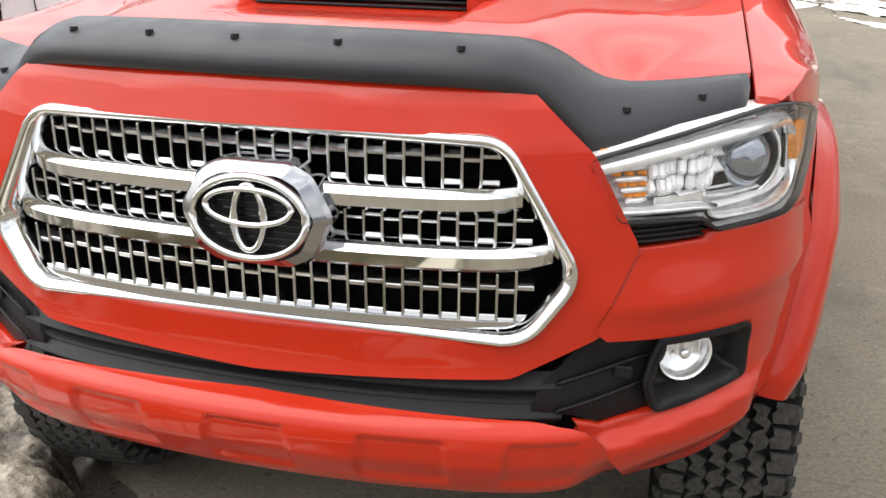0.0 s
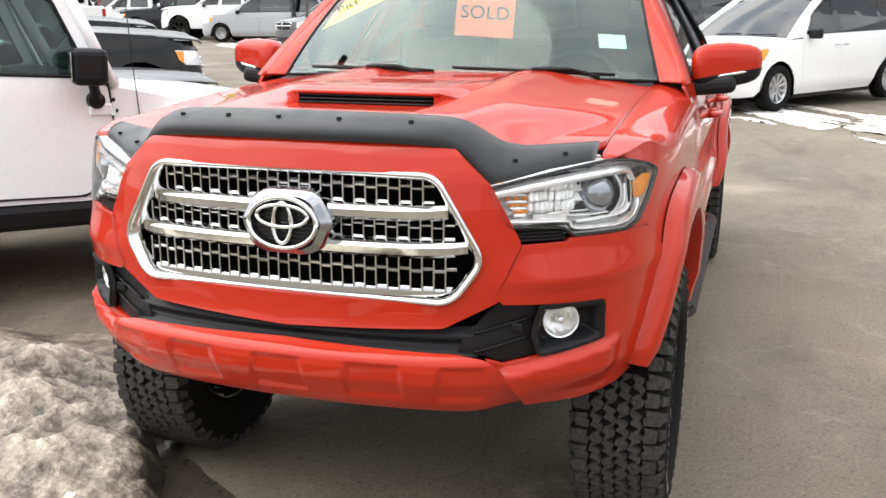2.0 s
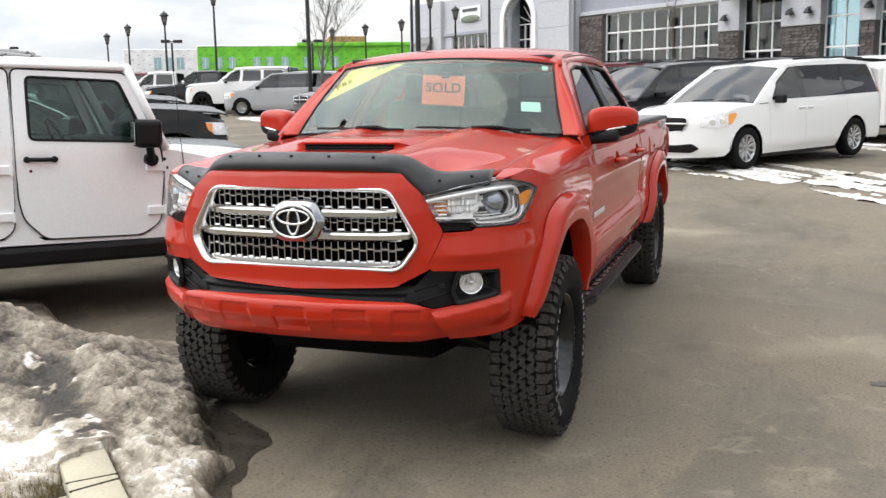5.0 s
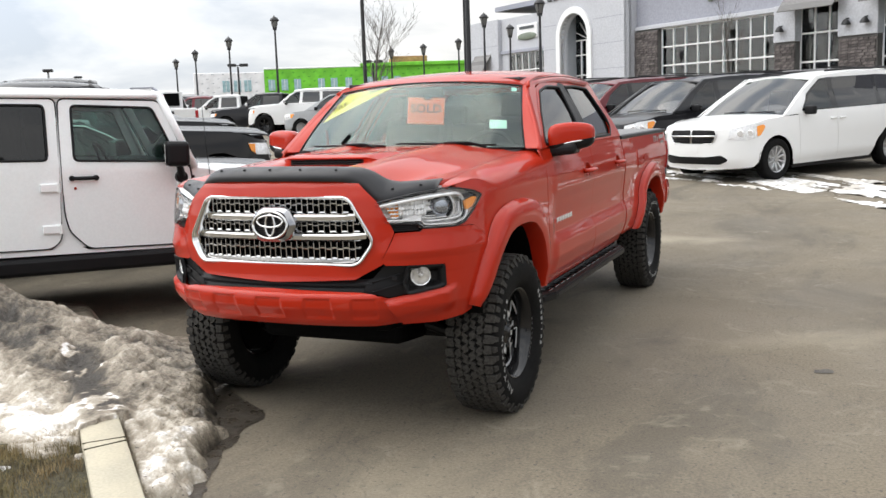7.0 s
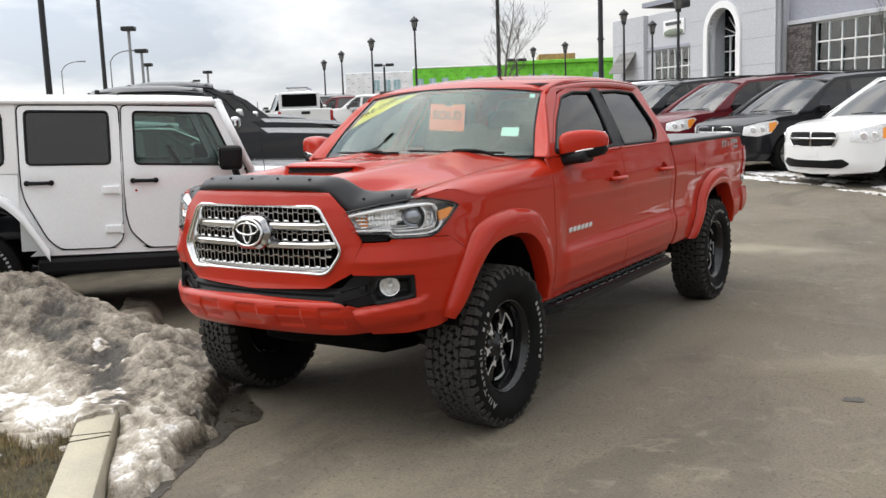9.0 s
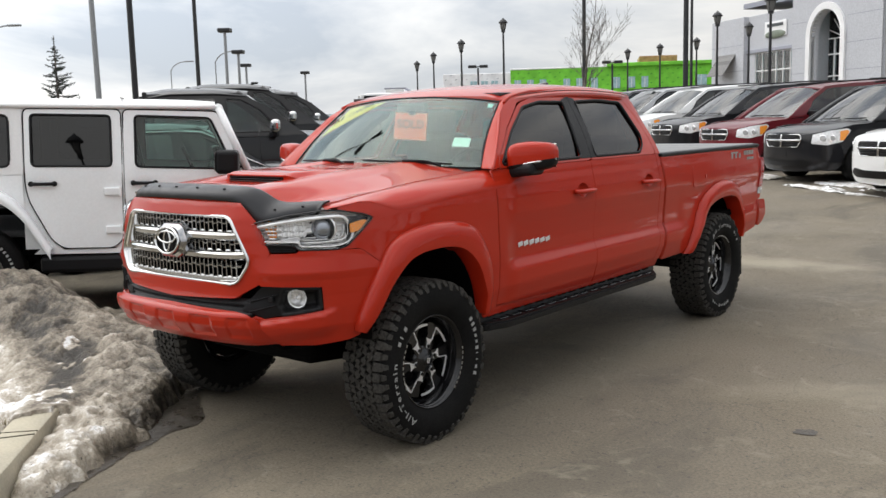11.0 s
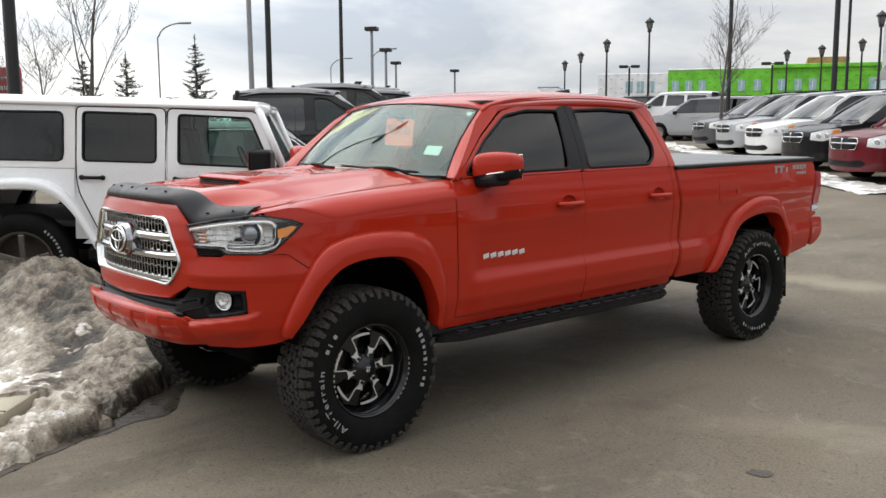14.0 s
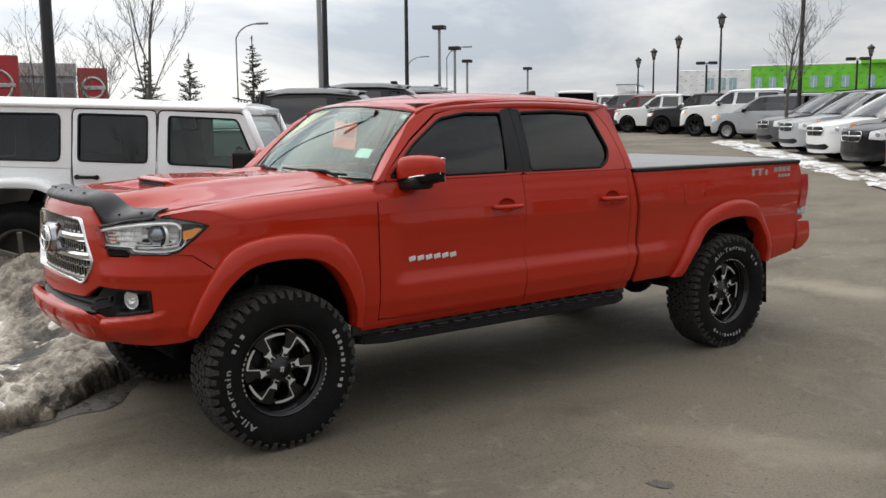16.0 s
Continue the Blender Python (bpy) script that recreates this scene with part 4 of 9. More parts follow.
        tagged(hl, "clear headlamp with projector, chrome reflectors and amber side marker")
        def ribbed(a, b):
            base = skin(a, b, 0.0)
            return base + (skin(a, b, 1.0) - base) * (-.044 - .016 * (((b - 1.04) / .026) % 1.0))[:, None]

        sheet("housing", M(out), ribbed, LAMP_SILVER, hl, cell=(.03, .0052), thick=.01)
        rimpath = [skin_point(sd * a, b, -.004) for a, b in rounded(out, .012, 3)]
        v, f = tube_data(rimpath, .0045, 6, True)
        link_mesh("seal", v, f, GLOSS_BLACK, hl)
        # side walls
        k = len(out)
        verts = [skin_point(sd * a, b, -.004) for a, b in out] + [skin_point(sd * a, b, -.055) for a, b in out]
        link_mesh("bowl", verts, [[i, (i + 1) % k, k + (i + 1) % k, k + i] for i in range(k)], LAMP_SILVER, hl)
        # chrome light guide that follows the outline
        def strip_part(name, line, w, lift, mat, n=24):
            c = spline(line, 8)
            vs, fs = [], []
            for i, (a, b) in enumerate(c):
                t = c[min(i + 1, len(c) - 1)] - c[max(i - 1, 0)]
                t /= np.linalg.norm(t)
                for o, l2 in ((-w, -.02), (-w * .8, 0), (w * .8, -w * 1.1), (w, -.02)):
                    vs.append(skin_point(sd * (a - t[1] * o), b + t[0] * o, lift + l2))
            for i in range(len(c) - 1):
                for j in range(3):
                    fs.append([i * 4 + j, i * 4 + j + 1, i * 4 + j + 5, i * 4 + j + 4])
            return link_mesh(name, vs, fs, mat, hl)

        strip_part("light_guide", [(.540, 1.154), (.70, 1.178), (.86, 1.192), (.955, 1.190), (.985, 1.165)], .011, -.006, REFLECTOR)
        strip_part("light_guide", [(.985, 1.165), (.978, 1.105), (.945, 1.082), (.84, 1.076), (.765, 1.074)], .0035, -.022, LAMP_SILVER)
        strip_part("light_guide", [(.575, 1.086), (.66, 1.084), (.735, 1.080), (.750, 1.064), (.80, 1.060), (.92, 1.060), (.99, 1.085), (1.01, 1.15)], .0042, -.010, REFLECTOR)
        strip_part("trim_line", [(.690, 1.098), (.745, 1.100), (.752, 1.090), (.84, 1.088), (.93, 1.092), (.958, 1.110), (.966, 1.15)], .0025, -.030, REFLECTOR)
        sheet("mask", M([(.705, 1.090), (.93, 1.080), (.946, 1.096), (.905, 1.116), (.80, 1.116), (.72, 1.106)]), lifted(-.048), GLOSS_BLACK, hl, cell=(.03, .03), thick=.006)
        sheet("mask", M([(.60, 1.075), (.735, 1.070), (.75, 1.052), (.95, 1.050), (1.02, 1.058), (.99, 1.066), (.80, 1.058), (.75, 1.066), (.735, 1.078)][::1]), lifted(-.020), GLOSS_BLACK, hl, cell=(.03, .03), thick=.006)
        # projector
        p, q = skin_point(sd * .852, 1.134, -.050), skin_point(sd * .852, 1.134, .04)
        nrm = ((q - p).normalized() + Vector((0, -0.9, 0))).normalized()
        mt = Matrix.Translation(p) @ nrm.to_track_quat("X", "Z").to_matrix().to_4x4() @ Matrix.Diagonal((1, 1.22, 1.22, 1))
        for nm, pr, ma in (("projector", [(.036, .001), (.034, .014), (.027, .027), (.014, .038), (.0, .042)], PROJECTOR), ("projector_bezel", [(.0, .042), (.010, .044), (.010, .050), (-.004, .051)], GLOSS_BLACK), ("projector_ring", [(.0, .051), (.008, .053), (.008, .056), (-.01, .059)], REFLECTOR)):
            v, f = lathe(pr, 32)
            o = link_mesh(nm, v, f, ma, hl)
            o.matrix_basis = mt
        # high-beam reflector with flutes and slatted indicator
        bm = bmesh.new()
        for i in range(9):
            for j in range(3):
                u = .640 + i * .0155
                p = skin_point(sd * u, 1.114 + j * .025, -.040 + .008 * math.sin(i * 1.3 + j))
                box_bm((.0145, .020, .0245), Matrix.Translation(p) @ pose(0, 0, 0, -38 + 14 * j, 0, sd * (26 - 5 * i)), .004, 1, bm)
        part("high_beam", bm, LAMP_SILVER, hl, "fluted chrome reflector")
        bm2 = bmesh.new()
        for i in range(5):
            z = 1.098 + i * .0165
            u0, u1 = .592 - i * .010, .628
            pth = [skin_point(sd * u, z, -.030) for u in np.linspace(u0, u1, 5)]
            v, f = tube_data(pth, .0048, 6)
            link_mesh("indicator_slat", v, f, REFLECTOR, hl)
            for u in np.linspace(u0 + .008, u1 - .004, 3):
                box_bm((.014, .004, .009), Matrix.Translation(skin_point(sd * u, z + .008, -.036)), .001, 1, bm2)
        part("indicator", bm2, AMBER, hl, "amber indicator")
        sheet("lower_reflector", M([(.65, 1.082), (.742, 1.082), (.742, 1.098), (.65, 1.096)]), lifted(-.034), REFLECTOR, hl, thick=.01, cell=(.02, .02))
        sheet("side_marker", M(rounded([(.992, 1.112), (1.034, 1.120), (1.084, 1.162), (1.066, 1.168), (.992, 1.154)], .006, 2)), lifted(-.010), AMBER, hl, thick=.02, cell=(.03, .03), label="amber side marker")
        sheet("mask", M(rounded([(.972, 1.074), (1.040, 1.122), (1.104, 1.172), (1.055, 1.186), (.975, 1.186)], .006, 2)), lifted(-.024), GLOSS_BLACK, hl, thick=.006, cell=(.03, .03))
        lens = sheet("lens", M(rounded(out, .014, 3)), lifted(.006), LAMP_GLASS, hl, cell=(.03, .03), thick=.012, label="clear lens")
        lens.visible_shadow = False
    # --- wings, doors, bed
    for sd in (1, -1):
        M = (lambda o: o) if sd > 0 else mirrored
        F = (lambda fn: fn) if sd > 0 else flipped
        y_of = lambda u: float(np.interp(u, PLAN_U, PLAN[:, 1]))
        top = [(u, float(hood_side(y_of(u)) - cap_drop(y_of(u)))) for u in (2.040, 1.90, 1.70, 1.50, 1.30, 1.16, 1.08, 1.0, .93)]
        wing = [(.935, 1.222), (1.0, 1.210), (1.06, 1.200), (1.120, 1.176), (1.048, 1.114), (.970, 1.053), (.925, 1.043), (1.030, 1.040), (1.102, .990), (1.135, .965), (1.20, 1.01), (1.31, 1.055), (1.48, 1.075), (1.70, 1.05), (1.82, .97), (1.88, .85), (1.91, .70), (1.915, .585), (2.044, .590), (2.040, .9)] + top
        d1 = sheet_data(M(wing), lifted(0), .025, (.05, .04))
        y0, y1 = -.560, y_of(2.040) + .11
        d2 = sheet_data(M([(y0, 0), (y1, 0), (y1, 1), (y0, 1)]) if sd > 0 else [(-y1, 0), (-y0, 0), (-y0, 1), (-y1, 1)], fender_cap if sd > 0 else (lambda a, b: fender_cap(-a, b) * np.array([-1, 1, 1])), .02, (.05, .1))
        v, n, f = joined(d1, d2)
        link_mesh("front_wing", v, f, RED, truck, "red front wing", n)
        arch_band("arch_flare", FRONT_IN, FRONT_OUT, truck, sd)
        arch_band("arch_flare", REAR_IN, REAR_OUT, truck, sd)
        fd = [(2.052, .600), (3.076, .572), (3.080, .95), (3.066, 1.340), (2.050, 1.338)]
        front_door = new("front_door")
        front_door.parent = truck
        scoop_at = lambda u: [(u + .066 * math.cos(2 * math.pi * i / 20), 1.168 + .044 * math.sin(2 * math.pi * i / 20)) for i in range(20)]
        sheet("door_skin", M(fd), lifted(0), RED, front_door, cell=(.03, .014), thick=.012, holes=[M(scoop_at(2.930))])
        rear_door = new("rear_door")
        rear_door.parent = truck
        rd = [(3.088, .572), (3.91, .600), (3.965, .72), (3.985, .95), (3.962, 1.340), (3.076, 1.340)]
        sheet("door_skin", M(rd), lifted(0), RED, rear_door, cell=(.03, .014), thick=.012, holes=[M(scoop_at(3.815))])
        P("cab_corner", M([(3.918, .600), (4.008, .600), (4.055, .80), (4.060, 1.0), (4.010, 1.340), (3.972, 1.340), (3.994, .95), (3.974, .72)]), lifted(0), RED, cell=(.05, .035), thick=.03)
        P("sill", M([(1.95, .545), (4.00, .552), (4.00, .592), (3.08, .566), (1.95, .585)]), lifted(-.004), RED, cell=(.1, .02), thick=.05)
        bed = [(4.062, .585), (4.50, .590), (4.565, .70), (4.64, .81), (4.78, .955), (5.02, 1.02), (5.30, .99), (5.41, .85), (5.44, .70), (5.45, .585), (5.60, .600), (5.835, .640), (5.862, .86), (5.965, .885), (5.935, 1.05), (5.918, 1.240), (5.900, 1.322), (4.046, 1.330), (4.095, 1.0), (4.090, .80)]
        P("bed_side", M(bed), lifted(0), RED, cell=(.05, .035), thick=.03, label="red bed side panel")
        # upper door frames and glass
        frame_f = [(.640, 1.344), (.670, 1.395), (.880, 1.560), (1.110, 1.700), (1.32, 1.742), (1.672, 1.752), (1.612, 1.344)]
        glass_f = [(.668, 1.362), (.885, 1.535), (1.120, 1.674), (1.32, 1.706), (1.590, 1.705), (1.500, 1.362)]
        side = flipped(cab_side) if sd < 0 else cab_side
        sheet("window_frame", M(rounded(frame_f, .03, 3)), side, RED, front_door, cell=(.05, .05), holes=[M(rounded(glass_f, .025, 3))], thick=.03)
        low = lambda fn, d: (lambda a, b: fn(a, b) - np.array([sd * d, 0, 0]))
        sheet("window_glass", M(rounded(glass_f, .02, 2)), low(side, .012), SMOKED_GLASS, front_door, cell=(.1, .1), thick=.004, label="dark tinted glass")
        frame_r = [(1.622, 1.344), (1.682, 1.752), (2.05, 1.764), (2.395, 1.748), (2.47, 1.60), (2.492, 1.344)]
        glass_r = [(1.675, 1.362), (1.742, 1.708), (2.05, 1.716), (2.345, 1.700), (2.385, 1.47), (2.355, 1.41), (2.275, 1.362)]
        sheet("window_frame", M(rounded(frame_r, .03, 3)), side, RED, rear_door, cell=(.05, .05), holes=[M(rounded(glass_r, .025, 3))], thick=.03)
        sheet("window_glass", M(rounded(glass_r, .02, 2)), low(side, .012), SMOKED_GLASS, rear_door, cell=(.1, .1), thick=.004, label="dark tinted glass")
        # black seals and centre pillar
        for gl, dr in ((glass_f, front_door), (glass_r, rear_door)):
            pts = side(*np.array(M(rounded(gl, .025, 3))).T)
            v, f = tube_data([Vector(q) for q in pts], .011, 6, True, (0.55, 1.0))
            link_mesh("window_seal", v, f, BLACK, dr)
        sheet("pillar_cover", M([(1.500, 1.358), (1.615, 1.358), (1.673, 1.738), (1.596, 1.722)]), low(side, -.004), BLACK, front_door, cell=(.05, .08), thick=.008)
        sheet("pillar_cover", M([(1.619, 1.358), (1.680, 1.358), (1.748, 1.726), (1.677, 1.738)]), low(side, -.004), BLACK, rear_door, cell=(.05, .08), thick=.008)
        # cab side: windscreen pillar, roof rail, rear pillar
        rail = [(.585, 1.344), (.635, 1.350), (.662, 1.398), (.875, 1.568), (1.105, 1.710), (1.32, 1.752), (1.675, 1.762), (2.05, 1.774), (2.40, 1.758), (2.480, 1.604), (2.502, 1.344), (2.556, 1.344), (2.545, 1.55), (2.555, 1.70), (2.48, 1.776), (2.05, 1.80), (1.66, 1.796), (1.30, 1.782), (1.05, 1.745), (.90, 1.655)]
        P("cab_side", M(rail), side, RED, cell=(.05, .04), thick=.03)
        # door handles with their scoops
        for u, dr in ((2.930, front_door), (3.815, rear_door)):
            h = new("door_handle")
            h.parent = dr
            pth = [skin_point(sd * (u + q), 1.163, -.002 + .040 * math.sin(math.pi * min(1, max(0, (q + .105) / .21))) ** 0.45) for q in np.linspace(-.105, .105, 13)]
            v, f = tube_data(pth, .024, 10, False, (1.0, 0.62))
            link_mesh("grip", v, f, RED, h)
            sheet("recess", M(scoop_at(u)), lambda a, b, u=u: skin(a, b, 0) + (skin(a, b, 1) - skin(a, b, 0)) * (-.002 - .040 * np.clip(1 - ((np.abs(a) - u) / .066) ** 2 - ((b - 1.168) / .044) ** 2, 0, 1) ** .6)[:, None], RED, h, cell=(.010, .010), thick=.003)
            part("lock", cyl_bm(.009, .009, skin_point(sd * (u + .085), 1.163, .030), skin_point(sd * (u + .085), 1.163, .042), 12), RED, h)
        # name badge on the door, as plain chrome bars
        if sd > 0:
            for i in range(6):
                q = skin_point(2.262 + i * .056, .913, .004)
                part("badge_bar", box_bm((.003, .044, .026), Matrix.Translation(q) @ pose(0, 0, 0, 10, 0, 0), .001, 1), MILLED, front_door, "chrome badge bar")
            bm = bmesh.new()
            for u, z, w, h in ((5.36, 1.288, .15, .012), (5.30, 1.262, .03, .04), (5.38, 1.262, .03, .04), (5.46, 1.262, .03, .04), (5.62, 1.232, .03, .022), (5.66, 1.232, .03, .022), (5.70, 1.232, .03, .022), (5.74, 1.232, .03, .022)):
                q = skin_point(u, z, .002)
                box_bm((.003, w, h), Matrix.Translation(q) @ pose(0, 0, 0, 0, 0, 1), 0, 1, bm)
            part("decal", bm, LETTER, truck, "silver stripe decal on the bed side")
            bm = bmesh.new()
            for i in range(4):
                q = skin_point(5.58 + i * .055, 1.278, .002)
                box_bm((.003, .045, .036), Matrix.Translation(q), 0, 1, bm)
            part("decal", bm, ALLOY, truck, "grey block decal on the bed side")
            fl = rounded([(4.52, 1.065), (4.745, 1.065), (4.745, 1.225), (4.52, 1.225)], .04, 4)
            P("fuel_flap", fl, lifted(.006), RED, cell=(.06, .05), thick=.012)
            part("flap_catch", box_bm((.006, .02, .03), Matrix.Translation(skin_point(4.735, 1.14, .010)), .002), RED, truck)
        # side step
        st = new("side_step")
        st.parent = truck
        tagged(st, "black ribbed running board")
        z0 = .500
        pts = [(.44, .0), (.52, .03), (.60, .045), (2.36, .045), (2.44, .03), (2.53, 0)]
        tread = [(.80, .40), (.90, .46), (.945, .60), (.945, 2.36), (.90, 2.46), (.80, 2.55)]
        outl = [(sd * a, b) for a, b in tread]
        outl = outl if sd > 0 else outl[::-1]
        v, f = extrude_data(outl, -.045, lambda a, b, c: (a, b, z0 + .02 + c))
        bm = bmesh.new()
        for q in v:
            bm.verts.new(q)
        bm.verts.ensure_lookup_table()
        for q in f:
            bm.faces.new([bm.verts[i] for i in q])
        bmesh.ops.recalc_face_normals(bm, faces=bm.faces)
        bmesh.ops.bevel(bm, geom=bm.edges[:], offset=.012, segments=2, affect="EDGES")
        part("board", bm, BLACK, st)
        for i in range(15):
            part("tread_plate", box_bm((.07, .085, .006), Matrix.Translation((sd * .865, .62 + i * .123, z0 + .022)), .002, 1), GLOSS_BLACK, st)
        part("step_rail", box_bm((.02, 2.10, .062), Matrix.Translation((sd * .838, 1.475, z0 + .046)), .006), DEFLECTOR, st, "black perforated rail along the sill")
        for i in range(16):
            part("rail_slot", box_bm((.006, .082, .026), Matrix.Translation((sd * .850, .56 + i * .122, z0 + .050)), .002, 1), DARK, st)
        for y in (.75, 1.5, 2.25):
            part("bracket", cyl_bm(.02, .02, (sd * .55, y, .56), (sd * .84, y, .50), 10), BLACK, st)
        # mirrors
        mi = new("door_mirror")
        mi.parent = front_door
        tagged(mi, "red door mirror with black base and chrome strip")
        bm = bmesh.new()
        bmesh.ops.create_cube(bm, size=1)
        bmesh.ops.subdivide_edges(bm, edges=bm.edges[:], cuts=5, use_grid_fill=True)
        for vt in bm.verts:
            x, y, z = vt.co * 2
            r = (abs(x) ** 4 + abs(y) ** 4 + abs(z) ** 4) ** 0.25
            x, y, z = x / r, y / r, z / r
            hgt = .082 * (1 - .16 * (x > 0) * x)
            vt.co = (sd * (.985 + x * .125), .800 + y * .066 * (1 - .25 * x) + .035 * x, 1.402 + z * hgt + (.006 * x))
        if sd < 0:
            bmesh.ops.reverse_faces(bm, faces=bm.faces)
        cap_b = bm.copy()
        geom = bm.verts[:] + bm.edges[:] + bm.faces[:]
        bmesh.ops.bisect_plane(bm, geom=geom, plane_co=(sd * 1.0, 0, 1.374), plane_no=(sd * -.18, 0, 1), clear_inner=True)
        part("mirror_cap", bm, RED, mi, "red mirror cap", True)
        geom = cap_b.verts[:] + cap_b.edges[:] + cap_b.faces[:]
        bmesh.ops.bisect_plane(cap_b, geom=geom, plane_co=(sd * 1.0, 0, 1.374), plane_no=(sd * -.18, 0, 1), clear_outer=True)
        part("mirror_base", cap_b, BLACK, mi, "black mirror base", True)
        pth = [(sd * (.90 + .208 * t), .728 + .105 * t ** 3, 1.352 + .036 * t) for t in np.linspace(0, 1, 10)]
        v, f = tube_data(pth, .0065, 6)
        link_mesh("chrome_strip", v, f, CHROME, mi, "chrome repeater strip")
        part("mirror_arm", box_bm((.24, .14, .066), pose(sd * .905, .785, 1.324, 0, sd * -6, 0), .024, 3), BLACK, mi)
        part("mirror_glass", box_bm((.19, .004, .13), pose(sd * .985, .862, 1.404, 0, 0, sd * 14), .002, 1), CHROME, mi)
        # wheel wells, their shade put into near-black liners, and mud flaps
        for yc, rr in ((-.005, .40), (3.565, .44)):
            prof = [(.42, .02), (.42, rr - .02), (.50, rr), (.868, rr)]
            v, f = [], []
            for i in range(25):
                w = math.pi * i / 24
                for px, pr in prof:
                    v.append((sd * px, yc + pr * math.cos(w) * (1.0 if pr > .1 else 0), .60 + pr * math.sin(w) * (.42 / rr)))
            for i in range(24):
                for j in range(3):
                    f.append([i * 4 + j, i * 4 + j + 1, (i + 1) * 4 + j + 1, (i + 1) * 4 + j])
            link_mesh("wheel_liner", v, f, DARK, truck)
        part("mud_flap", box_bm((.22, .012, .34), pose(sd * .79, 4.02, .44, 4, 0, 0), .004, 1), BLACK, truck)
        # tail lamp and rear bumper end
        tl = P("tail_lamp", M(rounded([(5.886, .975), (5.985, .975), (6.00, 1.230), (5.912, 1.230)], .02, 3)), lifted(.010), TAIL_RED, cell=(.03, .06), thick=.03, label="red tail lamp")
        sheet("reversing_lens", M(rounded([(5.880, .915), (5.985, .915), (5.985, .968), (5.884, .968)], .012, 2)), lifted(.006), PROJECTOR, tl, cell=(.03, .06), thick=.03, label="clear lower lens")
        P("bumper_end", M(rounded([(5.858, .638), (5.95, .66), (6.04, .72), (6.05, .86), (5.875, .868)], .03, 3)), lifted(.012), RED, cell=(.03, .05), thick=.04)
    # --- hood with scoop, deflector
    seam = [(.745, .600), (.735, .3), (.735, 0), (.735, -.3), (.735, -.46), (.69, -.53), (.60, -.595), (.50, -.66), (.42, -.71), (.30, -.745), (0, -.76)]
    hood_out = [(-x, y) for x, y in seam[:-1]] + [(0, -.76)] + [(x, y) for x, y in seam[-2::-1]] + [(.40, .515), (0, .475), (-.40, .515)]
    P("hood", hood_out, hood_fn, RED, cell=(.025, .02), thick=.02, label="red hood")

    def scoop_fn(a, b):
        h = hood_fn(a, np.maximum(b, -.299))
        h[:, 1] = b
        h[:, 2] += (1 - step(np.abs(a), .228, .292)) * (1 - step(b, -.27, .30)) * .032 * (1 - .35 * (1 - step(b, -.330, -.29))) - .003
        return h

    scoop = new("hood_scoop")
    scoop.parent = truck
    tagged(scoop, "red hood scoop with a black slatted mouth")
    sheet("scoop_top", rounded([(-.250, -.330), (.250, -.330), (.300, -.270), (.305, -.10), (.285, .32), (-.285, .32), (-.305, -.10), (-.300, -.270)], .035, 4), scoop_fn, RED, scoop, cell=(.015, .02), thick=.008)
    top_at = lambda x, y: Vector(scoop_fn(np.array([x]), np.array([y]))[0])
    floor_at = lambda x, y: Vector(hood_fn(np.array([x]), np.array([y]))[0])
    v, f = tube_data([top_at(x, -.329) + Vector((0, 0, -.003)) for x in np.linspace(-.232, .232, 19)], .006, 8)
    link_mesh("scoop_lip", v, f, RED, scoop)
    for i in range(3):
        pth = [floor_at(x, -.334 + .004 * i) + Vector((0, 0, .004 + .0105 * i)) for x in np.linspace(-.216, .216, 12)]
        v, f = tube_data(pth, .0034, 6)
        link_mesh("scoop_slat", v, f, BLACK, scoop)
    xs = np.linspace(-.222, .222, 12)
    v = [tuple(floor_at(x, -.335) + Vector((0, .021, -.01))) for x in xs] + [tuple(top_at(x, -.315) + Vector((0, 0, -.004))) for x in xs]
    link_mesh("scoop_back", v, [[i, i + 1, i + 13, i + 12] for i in range(11)], DARK, scoop)
    for sd in (1, -1):  # rounded red cheeks that close the mouth's ends
        xs = sd * np.linspace(.216, .290, 8)
        ys = -.331 + .05 * np.linspace(0, 1, 8) ** 2
        v = [tuple(floor_at(x, y) + Vector((0, 0, -.012))) for x, y in zip(xs, ys)] + [tuple(top_at(x, y)) for x, y in zip(xs, ys)]
        link_mesh("scoop_cheek", v, [[i, i + 1, i + 9, i + 8] for i in range(7)], RED, scoop)
    # bug deflector: a curved smoked strip that follows the hood's front edge
    low_y = curve_of([(0, -.832), (.2, -.824), (.34, -.806), (.423, -.778), (.509, -.740), (.60, -.680), (.722, -.578)])
    low_z = curve_of([(0, 1.286), (.2, 1.285), (.34, 1.281), (.395, 1.272), (.440, 1.246), (.482, 1.194), (.509, 1.174), (.56, 1.179), (.722, 1.210)])
    top_y = curve_of([(0, -.715), (.2, -.712), (.34, -.690), (.432, -.645), (.516, -.611), (.60, -.570), (.722, -.500)])
    top_z = curve_of([(0, 1.332), (.2, 1.331), (.34, 1.326), (.395, 1.319), (.436, 1.302), (.488, 1.268), (.520, 1.256), (.57, 1.251), (.722, 1.256)])
    verts, faces = [], []
    sec = [(0.0, -.016), (0.0, 0.0), (.15, .016), (.40, .022), (.70, .018), (.95, .008), (1.0, .003), (1.0, -.004), (.7, .008), (.4, .012)]
    k = len(sec)
    across = np.linspace(-1, 1, 81)
    for q in across:
        sg, aq = (-1 if q < 0 else 1), abs(q)
        xl, xt = .724 * aq, .722 * aq
        lo = Vector((sg * xl, float(low_y(xl)), float(low_z(xl))))
        hi = Vector((sg * xt, float(top_y(xt)), float(top_z(xt))))
        out = Vector((sg * .35 * aq, -.45, .85)).normalized()
